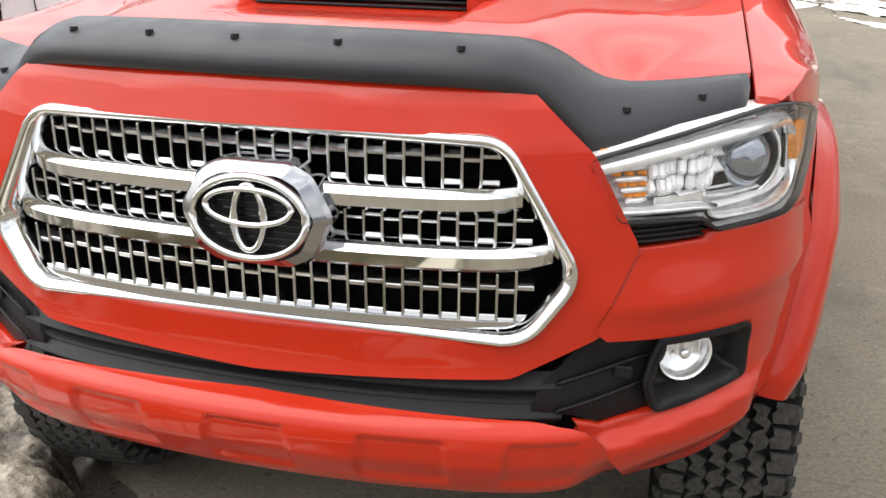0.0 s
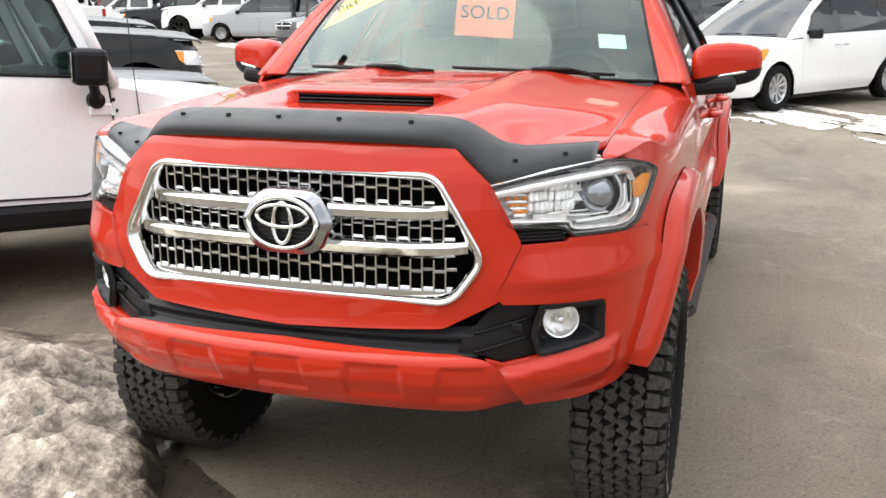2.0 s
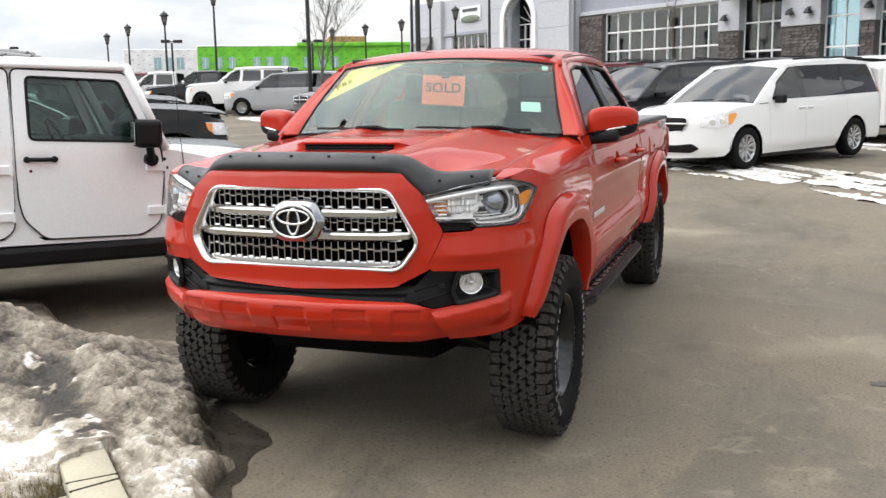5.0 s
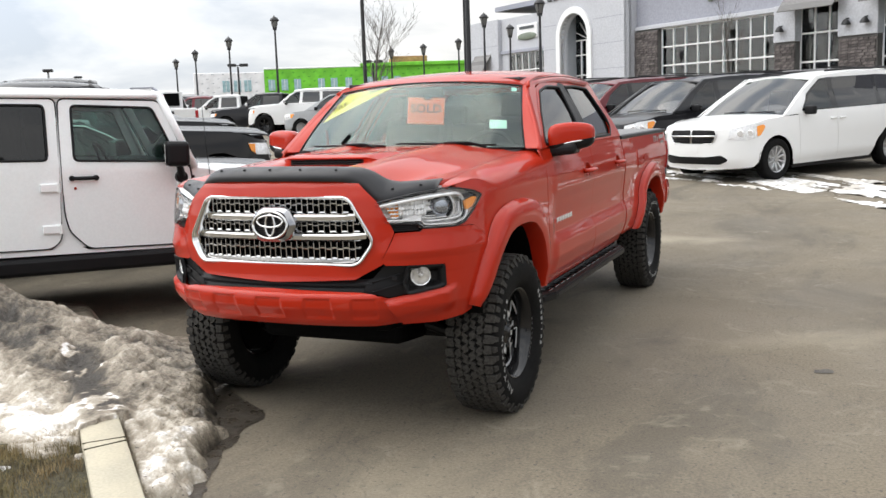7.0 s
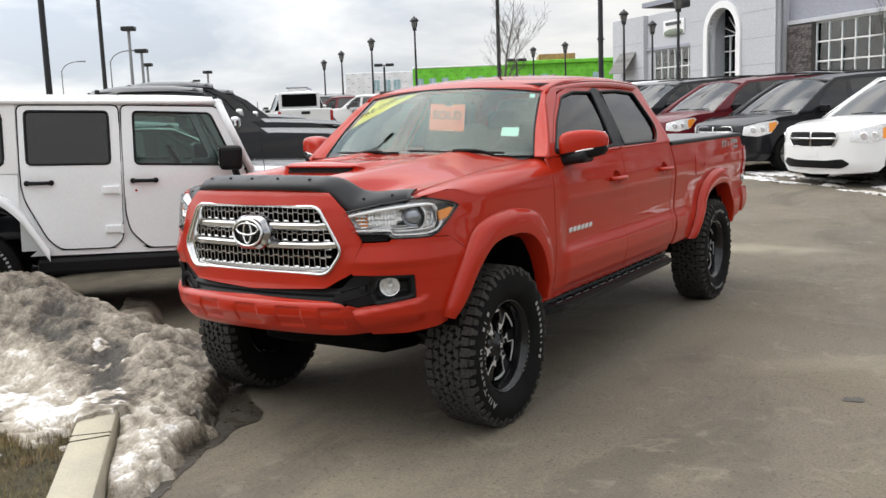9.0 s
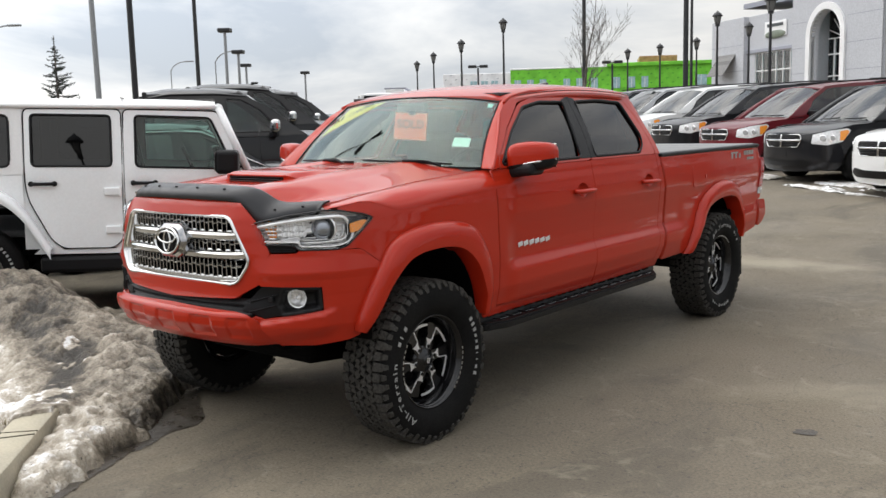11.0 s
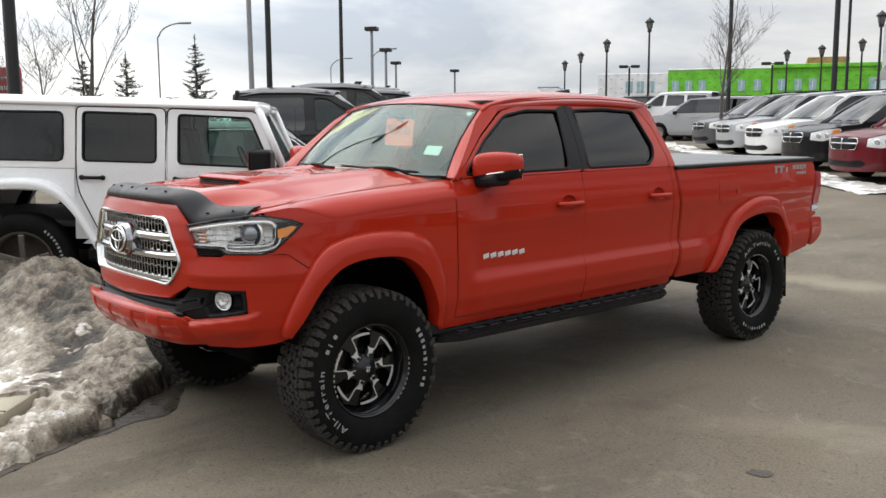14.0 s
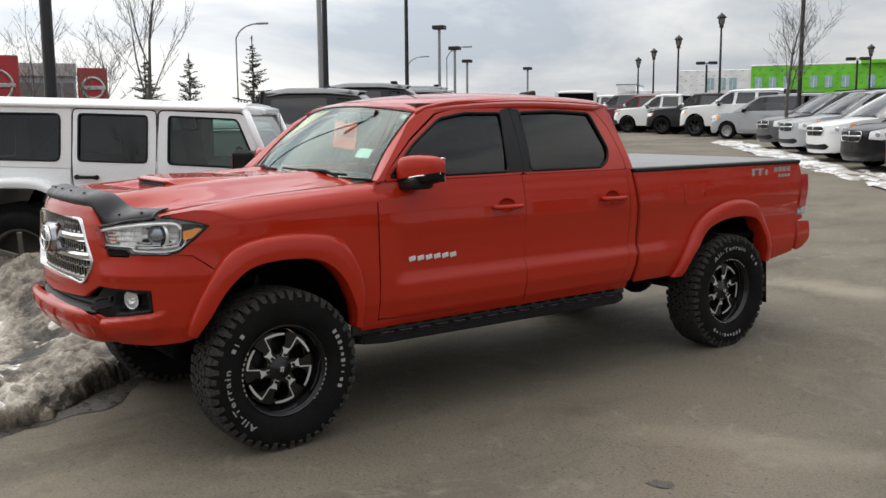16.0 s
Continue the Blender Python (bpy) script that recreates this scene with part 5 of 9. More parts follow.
        for f2, lift in sec:
            verts.append(lo.lerp(hi, f2) + out * lift)
    for i in range(len(across) - 1):
        for j in range(k - 1):
            faces.append([i * k + j, (i + 1) * k + j, (i + 1) * k + j + 1, i * k + j + 1])
    faces += [list(range(k))[::-1], [(len(across) - 1) * k + j for j in range(k)]]
    defl = new("bug_deflector")
    defl.parent = truck
    tagged(defl, "smoked grey hood deflector with small screws")
    link_mesh("deflector_blade", verts, faces, DEFLECTOR, defl)
    for x in (-.66, -.55, -.33, -.19, -.03, .13, .30, .55, .66):
        i = int(np.argmin(np.abs(across * .724 - x)))
        p = Vector(verts[i * k + 3])
        part("screw", cyl_bm(.007, .006, p - Vector((0, 0, .002)), p + Vector((0, 0, .005)), 10), BLACK, defl)
    # --- windscreen, cowl, wipers, roof, rear of cab
    ws = sheet("windscreen", [(-1, 0), (1, 0), (1, 1), (-1, 1)], windscreen_fn, CLEAR_GLASS, truck, cell=(.1, .1), thick=.004, label="clear windscreen")
    ws.visible_shadow = False
    rim_pts = [Vector(windscreen_fn(np.array([a]), np.array([s]))[0]) for a, s in [(q, 0) for q in np.linspace(-1, 1, 16)] + [(1, q) for q in np.linspace(.1, .9, 8)] + [(q, 1) for q in np.linspace(1, -1, 16)] + [(-1, q) for q in np.linspace(.9, .1, 8)]]
    v, f = tube_data(rim_pts, .006, 6, True)
    link_mesh("windscreen_seal", v, f, BLACK, truck)
    for sd in (1, -1):
        M = (lambda o: o) if sd > 0 else mirrored

        def pillar_fn(a, b, s=sd):
            # between the windscreen's edge (a=0) and the side's edge (a=1), b up the pillar
            e = windscreen_fn(np.full_like(b, s * 1.0), b)
            yy = .60 + (1.06 - .60) * b
            zz = 1.344 + (1.748 - 1.344) * b
            o = cab_side(yy, zz)
            o[:, 0] *= s
            q = np.abs(a)[:, None]
            p = e * (1 - q) + o * q
            p += (np.sin(q * math.pi) * .012) * np.array([s * .7, -.6, .2])
            return p

        sheet("windscreen_pillar", [(.01, 0), (1, 0), (1, 1), (.01, 1)] if sd > 0 else [(-1, 0), (-.01, 0), (-.01, 1), (-1, 1)], pillar_fn, RED, truck, cell=(.2, .1), thick=.01)
    sheet("cowl", [(-.74, 0), (.74, 0), (.74, 1), (-.74, 1)], lambda a, s: np.stack([a, (.44 + .17 * (a / .775) ** 2) + .03 - .09 * (1 - s), 1.345 - .012 * (1 - s) + 0 * a], -1), BLACK, truck, cell=(.1, .3), thick=.01)
    for x0, x1 in ((.62, .02), (-.05, -.62)):
        w = new("wiper")
        w.parent = truck
        pts = [Vector(windscreen_fn(np.array([q / .775]), np.array([.03 + .05 * abs(q - x0)]))[0]) + Vector((0, -.018, .008)) for q in np.linspace(x0, x1, 9)]
        v, f = tube_data(pts, .007, 6)
        link_mesh("wiper_blade", v, f, BLACK, w)
        v, f = tube_data([pts[0] + Vector((-.05, -.03, -.01)), pts[2] + Vector((0, -.012, .012)), pts[4] + Vector((0, -.008, .008))], .008, 6)
        link_mesh("wiper_arm", v, f, BLACK, w)
    roof_out = [(-.655, 1.015), (-.625, .985), (-.35, .935), (0, .912), (.35, .935), (.625, .985), (.655, 1.015), (.664, 1.20), (.668, 1.8), (.668, 2.40), (.62, 2.58), (0, 2.63), (-.62, 2.58), (-.668, 2.40), (-.668, 1.8), (-.664, 1.20)]
    P("roof", roof_out, roof_fn, RED, cell=(.06, .06), thick=.03, label="red roof")
    for sd in (1, -1):
        pts = [Vector(roof_fn(np.array([sd * .640]), np.array([y]))[0]) + Vector((0, 0, .001)) for y in np.linspace(1.10, 2.5, 20)]
        v, f = tube_data(pts, .004, 6, False, (1, .5))
        link_mesh("roof_seam", v, f, BLACK, truck)
        edge = cab_side(*np.array([(.98, 1.712), (1.05, 1.742), (1.17, 1.764), (1.30, 1.779), (1.66, 1.793), (2.05, 1.797), (2.48, 1.773)]).T)
        v, f = tube_data([Vector((sd * x, y, z - .008)) for x, y, z in edge], .011, 8)
        link_mesh("roof_edge", v, f, RED, truck)
    part("antenna", box_bm((.05, .13, .045), pose(0, 2.40, 1.842, 8, 0, 0), .016, 3), GLOSS_BLACK, truck, "black fin antenna")
    # back wall of the cab with its window
    def back_fn(a, z):
        d = z - 1.34
        w = np.where(d > 0, .874 - .40 * d - .40 * d * d, .885)
        return np.stack([-a * w, 2.57 - .10 * (a ** 2) * .5 + .03 * np.clip(d, 0, 1), z], -1)

    sheet("cab_back", [(-.98, .60), (.98, .60), (.98, 1.76), (.8, 1.79), (-.8, 1.79), (-.98, 1.76)], back_fn, RED, truck, cell=(.2, .1), holes=[rounded([(-.78, 1.40), (.78, 1.40), (.76, 1.70), (-.76, 1.70)], .05, 3)], thick=.03)
    sheet("back_window", rounded([(-.78, 1.40), (.78, 1.40), (.76, 1.70), (-.76, 1.70)], .05, 3), lambda a, z: back_fn(a, z) - np.array([0, .01, 0]), SMOKED_GLASS, truck, cell=(.2, .2), thick=.004)
    # --- bed: cover, tailgate, inner
    part("bed_floor", box_bm((1.70, 1.88, .05), pose(0, 3.53, .80), .01), DARK, truck)
    P("bed_front", [(-.86, 0), (.86, 0), (.86, 1), (-.86, 1)], lambda a, b: np.stack([a, 2.60 + 0 * a, .62 + .70 * b], -1), BLACK, cell=(.4, .4), thick=.02)
    part("tailgate", box_bm((1.66, .05, .52), pose(0, 4.47, 1.045), .012), RED, truck, "red tailgate")
    for i in range(4):
        # the cover's base grey is lifted to carry the sky's sheen
        part("cover_panel", box_bm((1.66, .455, .022), pose(0, 2.83 + i * .461, 1.335), .008), material("bed_cover", (.17, .17, .172), .38, grain=.15, grain_size=200, stain=.4, stain_size=4, stain_color=(.24, .235, .23)) if i == 0 else bpy.data.materials["bed_cover"], truck, "folding bed cover panel, its grey lifted for sky sheen")
    for sd in (1, -1):
        part("bed_rail", box_bm((.06, 1.86, .03), pose(sd * .852, 3.50, 1.328), .012), BLACK, truck)
    part("rear_bumper", box_bm((1.60, .16, .20), pose(0, 4.58, .755), .04, 3), RED, truck, "red rear bumper")
    # --- underside, its shade put into near-black parts
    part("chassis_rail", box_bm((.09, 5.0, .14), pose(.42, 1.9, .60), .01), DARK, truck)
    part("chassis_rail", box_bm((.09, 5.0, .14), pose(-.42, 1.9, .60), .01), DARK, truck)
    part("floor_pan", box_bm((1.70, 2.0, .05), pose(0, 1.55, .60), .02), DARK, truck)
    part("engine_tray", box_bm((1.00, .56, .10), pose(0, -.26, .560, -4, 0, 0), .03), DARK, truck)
    # added near-black boxes fill the dark gap below the valance
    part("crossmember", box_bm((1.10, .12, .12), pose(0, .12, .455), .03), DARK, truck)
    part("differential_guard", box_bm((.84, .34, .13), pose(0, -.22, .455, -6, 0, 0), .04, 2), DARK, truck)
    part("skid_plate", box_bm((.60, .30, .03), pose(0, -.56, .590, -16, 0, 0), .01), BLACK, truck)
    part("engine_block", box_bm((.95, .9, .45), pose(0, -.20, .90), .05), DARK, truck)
    part("front_axle", cyl_bm(.045, .045, (-.70, 0, .41), (.70, 0, .41), 12), BLACK, truck)
    part("rear_axle", cyl_bm(.05, .05, (-.70, 3.571, .41), (.70, 3.571, .41), 12), BLACK, truck)
    bm = bmesh.new()
    bmesh.ops.create_uvsphere(bm, u_segments=16, v_segments=10, radius=.15, matrix=Matrix.Translation((0, 3.571, .42)))
    part("differential", bm, BLACK, truck, smooth=True)
    part("exhaust_pipe", cyl_bm(.035, .035, (-.35, .6, .50), (-.55, 4.2, .52), 12), BLACK, truck)
    for sd in (1, -1):
        part("control_arm", cyl_bm(.028, .03, (sd * .30, -.12, .50), (sd * .66, -.02, .36), 10), BLACK, truck)
        part("control_arm", cyl_bm(.028, .03, (sd * .30, .20, .50), (sd * .66, .02, .36), 10), BLACK, truck)
        part("shock_absorber", cyl_bm(.035, .035, (sd * .50, .02, .42), (sd * .44, .06, .85), 12), BLACK, truck)
    # --- cabin
    part("dashboard", box_bm((1.40, .34, .22), pose(0, .78, 1.25, -8, 0, 0), .05, 3), CABIN, truck)
    part("inner_floor", box_bm((1.64, 1.95, .05), pose(0, 1.55, .72), .01), CABIN, truck)
    for sx in (.38, -.38):
        s = new("front_seat")
        s.parent = truck
        part("seat_back", box_bm((.50, .16, .66), pose(sx, 1.58, 1.20, -14, 0, 0), .06, 3), SEAT_CLOTH, s)
        part("headrest", box_bm((.26, .10, .19), pose(sx, 1.66, 1.585, -10, 0, 0), .04, 3), SEAT_CLOTH, s)
        part("seat_cushion", box_bm((.52, .52, .16), pose(sx, 1.32, .92), .05, 3), SEAT_CLOTH, s)
    part("rear_bench", box_bm((1.36, .16, .62), pose(0, 2.40, 1.16, -10, 0, 0), .05, 3), SEAT_CLOTH, truck)
    for sx in (.45, -.45):
        part("headrest", box_bm((.26, .09, .17), pose(sx, 2.45, 1.53, -8, 0, 0), .04, 3), SEAT_CLOTH, truck)
    sw = new("steering_wheel")
    sw.parent = truck
    cen = Vector((.38, 1.00, 1.27))
    q = Euler((radians(62), 0, 0)).to_matrix()
    v, f = tube_data([cen + q @ Vector((.185 * math.cos(w), .185 * math.sin(w), 0)) for w in (2 * math.pi * i / 32 for i in range(32))], .015, 8, True)
    link_mesh("wheel_rim", v, f, CABIN, sw)
    part("wheel_hub", box_bm((.16, .05, .12), pose(.38, .99, 1.27, -28, 0, 0), .03, 3), CABIN, sw)
    part("rear_view_mirror", box_bm((.24, .03, .07), pose(0, .93, 1.685, 10, 0, 0), .012, 2), CABIN, truck)
    part("headlining", box_bm((1.20, 1.45, .02), pose(0, 1.75, 1.755), .005), CABIN, truck)
    # cards and stickers behind the windscreen
    def on_screen(x, s, inset=.006):
        return windscreen_fn(np.asarray(x), np.asarray(s), inset)

    sheet("yellow_banner", [(-.97, .50), (-.945, .985), (-.36, .985)][::-1], lambda a, b: on_screen(a, b, .018), YELLOW_FILM, truck, cell=(.1, .1), thick=.002, label="yellow corner banner on the windscreen")
    sheet("inspection_sticker", [(.735, .30), (.875, .30), (.875, .43), (.735, .43)], lambda a, b: on_screen(a, b), GREEN_STICKER, truck, cell=(.1, .1), thick=.001, label="pale green window sticker")
    sheet("small_sticker", [(.90, .90), (.95, .90), (.95, .96), (.90, .96)], lambda a, b: on_screen(a, b), GREEN_STICKER, truck, cell=(.1, .1), thick=.001)
    for sd in (1, -1):
        for y in (0, 3.571):
            m = pose(sd * .790, y, .412, 0, 0, 0)
            if sd < 0:
                m = m @ pose(0, 0, 0, 0, 0, 180)
            truck_wheel(truck, m @ pose(0, 0, 0, -116 if y else -12, 0, 0))
    return truck


pickup = build_pickup()


def text_mesh(name, body, size, m, mat, parent=None, depth=0.001, squeeze=1.0, label=""):
    cu = bpy.data.curves.new(name, "FONT")
    cu.body, cu.size, cu.extrude, cu.align_x, cu.align_y = body, size, depth, "CENTER", "CENTER"
    cu.space_character = 1.05
    tmp = bpy.data.objects.new("tmp", cu)
    scene.collection.objects.link(tmp)
    me = bpy.data.meshes.new_from_object(tmp.evaluated_get(bpy.context.evaluated_depsgraph_get()))
    bpy.data.objects.remove(tmp)
    me.materials.append(mat)
    ob = new(name, me)
    ob.parent = parent
    ob.matrix_world = m @ Matrix.Diagonal((squeeze, 1, 1, 1))
    if label:
        tagged(ob, label)
    return ob


def build_sold_card():
    m = pose(.020, .885, 1.578, 84, 3, 4)
    card = empty("sold_card", m, "bright orange paper sign reading sold, hung inside the windscreen", "sign")
    part("card", box_bm((.245, .165, .002)), ORANGE_CARD, card)
    t = text_mesh("lettering", "SOLD", .074, Matrix.Identity(4), INK, card, .0006, 1.08, "black block letters")
    t.matrix_basis = pose(0, .012, .002) @ Matrix.Diagonal((1.08, 1, 1, 1))
    part("clip", box_bm((.05, .03, .012), pose(.01, .085, .003), .004), BLACK, card)
    return card


build_sold_card()


def build_banner_text():
    a = windscreen_fn(np.array([-.60]), np.array([.83]))[0]
    b = windscreen_fn(np.array([-.46]), np.array([.93]))[0]
    c = windscreen_fn(np.array([-.60]), np.array([.93]))[0]
    X = Vector(b - a).normalized()
    N = X.cross(Vector(c - a)).normalized()
    Y = N.cross(X)
    o = Vector(windscreen_fn(np.array([-.685]), np.array([.865]))[0]) - N * .0055
    m = Matrix((X, Y, N)).transposed().to_4x4()
    m.translation = o
    t = text_mesh("banner_lettering", "PRE-OWNED", .066, m, INK, pickup, .0005, 1.0, "black lettering on the yellow banner")


build_banner_text()

# ---- kerb, turf, snow ----
CONCRETE = material("kerb_concrete", (0.50, 0.455, 0.345), 0.9, grain=0.07, grain_size=70, stain=0.35, stain_size=5, stain_color=(0.30, 0.28, 0.24), bump=0.0012, bump_size=200)
TURF = material("dormant_turf", (0.060, 0.052, 0.028), 0.95, grain=0.4, grain_size=50, stain=0.6, stain_size=4, stain_color=(0.035, 0.032, 0.018), bump=0.02, bump_size=40)
BLADE = material("dry_grass", (0.21, 0.155, 0.075), 0.9, grain=0.5, grain_size=9, stain=0.6, stain_size=3, stain_color=(0.12, 0.12, 0.05))
WET = material("wet_asphalt", (0.052, 0.043, 0.033), 0.38, grain=0.25, grain_size=70, stain=0.6, stain_size=5, stain_color=(0.066, 0.055, 0.042), bump=0.002, bump_size=110, rough_var=0.2)
SAND = material("sandy_dust", (0.30, 0.265, 0.21), 0.95, grain=0.2, grain_size=60, stain=0.5, stain_size=4, stain_color=(0.22, 0.195, 0.16))
PATCH = material("tar_patch", (0.095, 0.085, 0.073), 0.8, grain=0.3, grain_size=80, stain=0.4, stain_size=8)


def snow_material(name, white, dirty, dirt, bias):
    """Old snow: white crust, grey-brown melt and grit."""
    m = material(name, dirty, 0.75, bump=0.012, bump_size=34)
    nt = m.node_tree
    b = nt.nodes["Principled BSDF"]
    b.inputs["Subsurface Weight"].default_value = 0.0
    co = nt.nodes.new("ShaderNodeTexCoord")

    def ramp(scale, detail, lo, hi):
        n = nt.nodes.new("ShaderNodeTexNoise")
        n.inputs["Scale"].default_value, n.inputs["Detail"].default_value, n.inputs["Roughness"].default_value = scale, detail, 0.62
        nt.links.new(co.outputs["Object"], n.inputs["Vector"])
        r = nt.nodes.new("ShaderNodeMapRange")
        r.inputs["From Min"].default_value, r.inputs["From Max"].default_value = lo, hi
        nt.links.new(n.outputs["Fac"], r.inputs["Value"])
        return r.outputs["Result"]

    def mix(a, bb, fac):
        x = nt.nodes.new("ShaderNodeMix")
        x.data_type = "RGBA"
        nt.links.new(fac, x.inputs["Factor"])
        for key, v in (("A", a), ("B", bb)):
            if isinstance(v, tuple):
                x.inputs[key].default_value = (*v, 1)
            else:
                nt.links.new(v, x.inputs[key])
        return x.outputs["Result"]

    c = mix(dirty, white, ramp(1.7, 6, bias, bias + 0.10))
    c = mix(c, tuple(0.55 * d for d in dirty), ramp(6.0, 7, 0.52, 0.66))
    c = mix(c, dirt, ramp(2.3, 9, 0.60, 0.70))
    c = mix(c, dirt, ramp(26, 4, 0.64, 0.70))
    nt.links.new(c, b.inputs["Base Color"])
    return m


def snow_heap_material():
    """Melting snow whose cleanness is laid down on the mesh, broken up by finer grime and grit."""
    m = material("dirty_snow", (0.5, 0.45, 0.37), 0.55, bump=0.010, bump_size=55)
    nt = m.node_tree
    b = nt.nodes["Principled BSDF"]
    co = nt.nodes.new("ShaderNodeTexCoord")

    def tex(scale, detail=6, rough=.65):
        n = nt.nodes.new("ShaderNodeTexNoise")
        n.inputs["Scale"].default_value, n.inputs["Detail"].default_value, n.inputs["Roughness"].default_value = scale, detail, rough
        nt.links.new(co.outputs["Object"], n.inputs["Vector"])
        return n.outputs["Fac"]

    def calc(op, x, y, z=None):
        n = nt.nodes.new("ShaderNodeMath")
        n.operation = op
        for i, v in enumerate((x, y) if z is None else (x, y, z)):
            if isinstance(v, (int, float)):
                n.inputs[i].default_value = v
            else:
                nt.links.new(v, n.inputs[i])
        return n.outputs[0]

    at = nt.nodes.new("ShaderNodeAttribute")
    at.attribute_name = "cleanness"
    v = calc("ADD", at.outputs["Fac"], calc("MULTIPLY", calc("SUBTRACT", tex(8, 8, .65), .5), 1.0))
    v = calc("ADD", v, calc("MULTIPLY", calc("SUBTRACT", tex(42, 6, .65), .5), .75))
    rp = nt.nodes.new("ShaderNodeValToRGB")
    stops = ((0.0, (.034, .028, .021)), (.18, (.085, .070, .051)), (.36, (.19, .160, .120)), (.56, (.325, .282, .220)), (.74, (.46, .412, .338)), (.84, (.62, .58, .52)), (.94, (.85, .84, .82)))
    rp.color_ramp.elements[0].position, rp.color_ramp.elements[0].color = stops[0][0], (*stops[0][1], 1)
    rp.color_ramp.elements[1].position, rp.color_ramp.elements[1].color = stops[-1][0], (*stops[-1][1], 1)
    for p, c in stops[1:-1]:
        rp.color_ramp.elements.new(p).color = (*c, 1)
    nt.links.new(v, rp.inputs["Fac"])
    x = nt.nodes.new("ShaderNodeMix")
    x.data_type = "RGBA"
    r = nt.nodes.new("ShaderNodeMapRange")
    r.inputs["From Min"].default_value, r.inputs["From Max"].default_value = .66, .70
    nt.links.new(tex(60, 3, .5), r.inputs["Value"])
    nt.links.new(r.outputs["Result"], x.inputs["Factor"])
    nt.links.new(rp.outputs["Color"], x.inputs["A"])
    x.inputs["B"].default_value = (.10, .085, .07, 1)
    nt.links.new(x.outputs["Result"], b.inputs["Base Color"])
    return m


SNOW = snow_heap_material()
SLUSH = snow_material("slush", (0.86, 0.86, 0.86), (0.50, 0.47, 0.42), (0.20, 0.18, 0.15), 0.45)

KERB_DIR = Vector((0.737, -0.676))
KERB_START = Vector((-1.55, -0.41))


def kerb_line():
    pts = [KERB_START + KERB_DIR * d for d in np.linspace(.55, 2.75, 10)]
    p, a = pts[-1], math.atan2(KERB_DIR.y, KERB_DIR.x)
    for i in range(12):
        a -= radians(13)
        p = p + Vector((math.cos(a), math.sin(a))) * 0.12
        pts.append(p)
    for i in range(6):
        p = p + Vector((math.cos(a), math.sin(a))) * 0.6
        pts.append(p)
    return pts


def build_kerb():
    pts = kerb_line()
    sec = [(-.006, -.02), (0.0, .128), (.004, .138), (.012, .142), (.172, .143), (.184, .139), (.188, .130), (.19, .10)]
    verts, faces, k = [], [], len(sec)
    for i, p in enumerate(pts):
        t = (pts[min(i + 1, len(pts) - 1)] - pts[max(i - 1, 0)]).normalized()
        n = Vector((t.y, -t.x))  # away from the car park
        for o, z in sec:
            verts.append((p.x + n.x * o, p.y + n.y * o, z))
    for i in range(len(pts) - 1):
        for j in range(k - 1):
            faces.append([i * k + j, i * k + j + 1, (i + 1) * k + j + 1, (i + 1) * k + j][::-1])
    faces.append(list(range(k)))
    faces.append([(len(pts) - 1) * k + j for j in range(k)][::-1])
    ob = link_mesh("kerb", verts, faces, CONCRETE)
    ob.modifiers.new("edge", "EDGE_SPLIT").split_angle = radians(40)
    for d in (1.36, 1.43, 2.30):
        p = KERB_START + KERB_DIR * d - Vector((-KERB_DIR.y, KERB_DIR.x)) * .095
        part("kerb_joint", box_bm((.006 if d != 1.43 else .010, .186, .006), pose(p.x, p.y, .1425, 0, 0, math.degrees(math.atan2(KERB_DIR.y, KERB_DIR.x)) + (12 if d == 1.43 else 0)), .001, 1), TURF, ob)
    tagged(ob, "pale weathered concrete kerb of a planted island", "kerb", kind="structure")


build_kerb()


def beyond_kerb(x, y):
    """How far a place lies behind the kerb's face (negative: on the car park)."""
    px, py = x - KERB_START.x, y - KERB_START.y
    return px * KERB_DIR.y - py * KERB_DIR.x


def build_turf():
    pts = kerb_line()
    edge = []
    for i, p in enumerate(pts):
        t = (pts[min(i + 1, len(pts) - 1)] - pts[max(i - 1, 0)]).normalized()
        edge.append((p.x + t.y * .16, p.y - t.x * .16))
    outl = edge + [(edge[-1][0] - 3, edge[-1][1] - 1.0), (-7.0, -4.0), (-6.0, 0.0), (-4.2, -0.6)]

    def fn(a, b):
        z = 0.105 + 0.03 * np.array([noise.noise((x * 1.5, y * 1.5, 0)) for x, y in zip(a, b)])
        return np.stack([a, b, z], -1)

    s = sheet("turf", outl[::-1], fn, TURF, None, .08, (.15, .15))
    tagged(s, "dormant brown grass on the island behind the kerb", "grass", kind="structure")
    rng = random.Random(7)
    verts, faces = [], []
    for i in range(60000):
        x, y = rng.uniform(-2.4, 0.6), rng.uniform(-3.4, -0.9)
        if not 0.20 < beyond_kerb(x, y) < 1.4:
            continue
        if (x - KERB_START.x) * KERB_DIR.x + (y - KERB_START.y) * KERB_DIR.y < 1.1:
            continue
        if noise.noise((x * 3, y * 3, 5)) < -0.25:
            continue
        tuft = max(.0, noise.noise((x * 9, y * 9, 2)))
        h, w, a, l = rng.uniform(.015, .045) + .07 * tuft, .0020, rng.uniform(0, 6.28), rng.uniform(.0, .045)
        z = .10
        k = len(verts)
        ca, sa = math.cos(a), math.sin(a)
        verts += [(x - sa * w, y + ca * w, z), (x + sa * w, y - ca * w, z), (x + ca * l, y + sa * l, z + h)]
        faces.append([k, k + 1, k + 2])
    ob = link_mesh("grass", verts, faces, BLADE, smooth=False)
    tagged(ob, "short dry brown grass blades", "grass", kind="stuff")


build_turf()


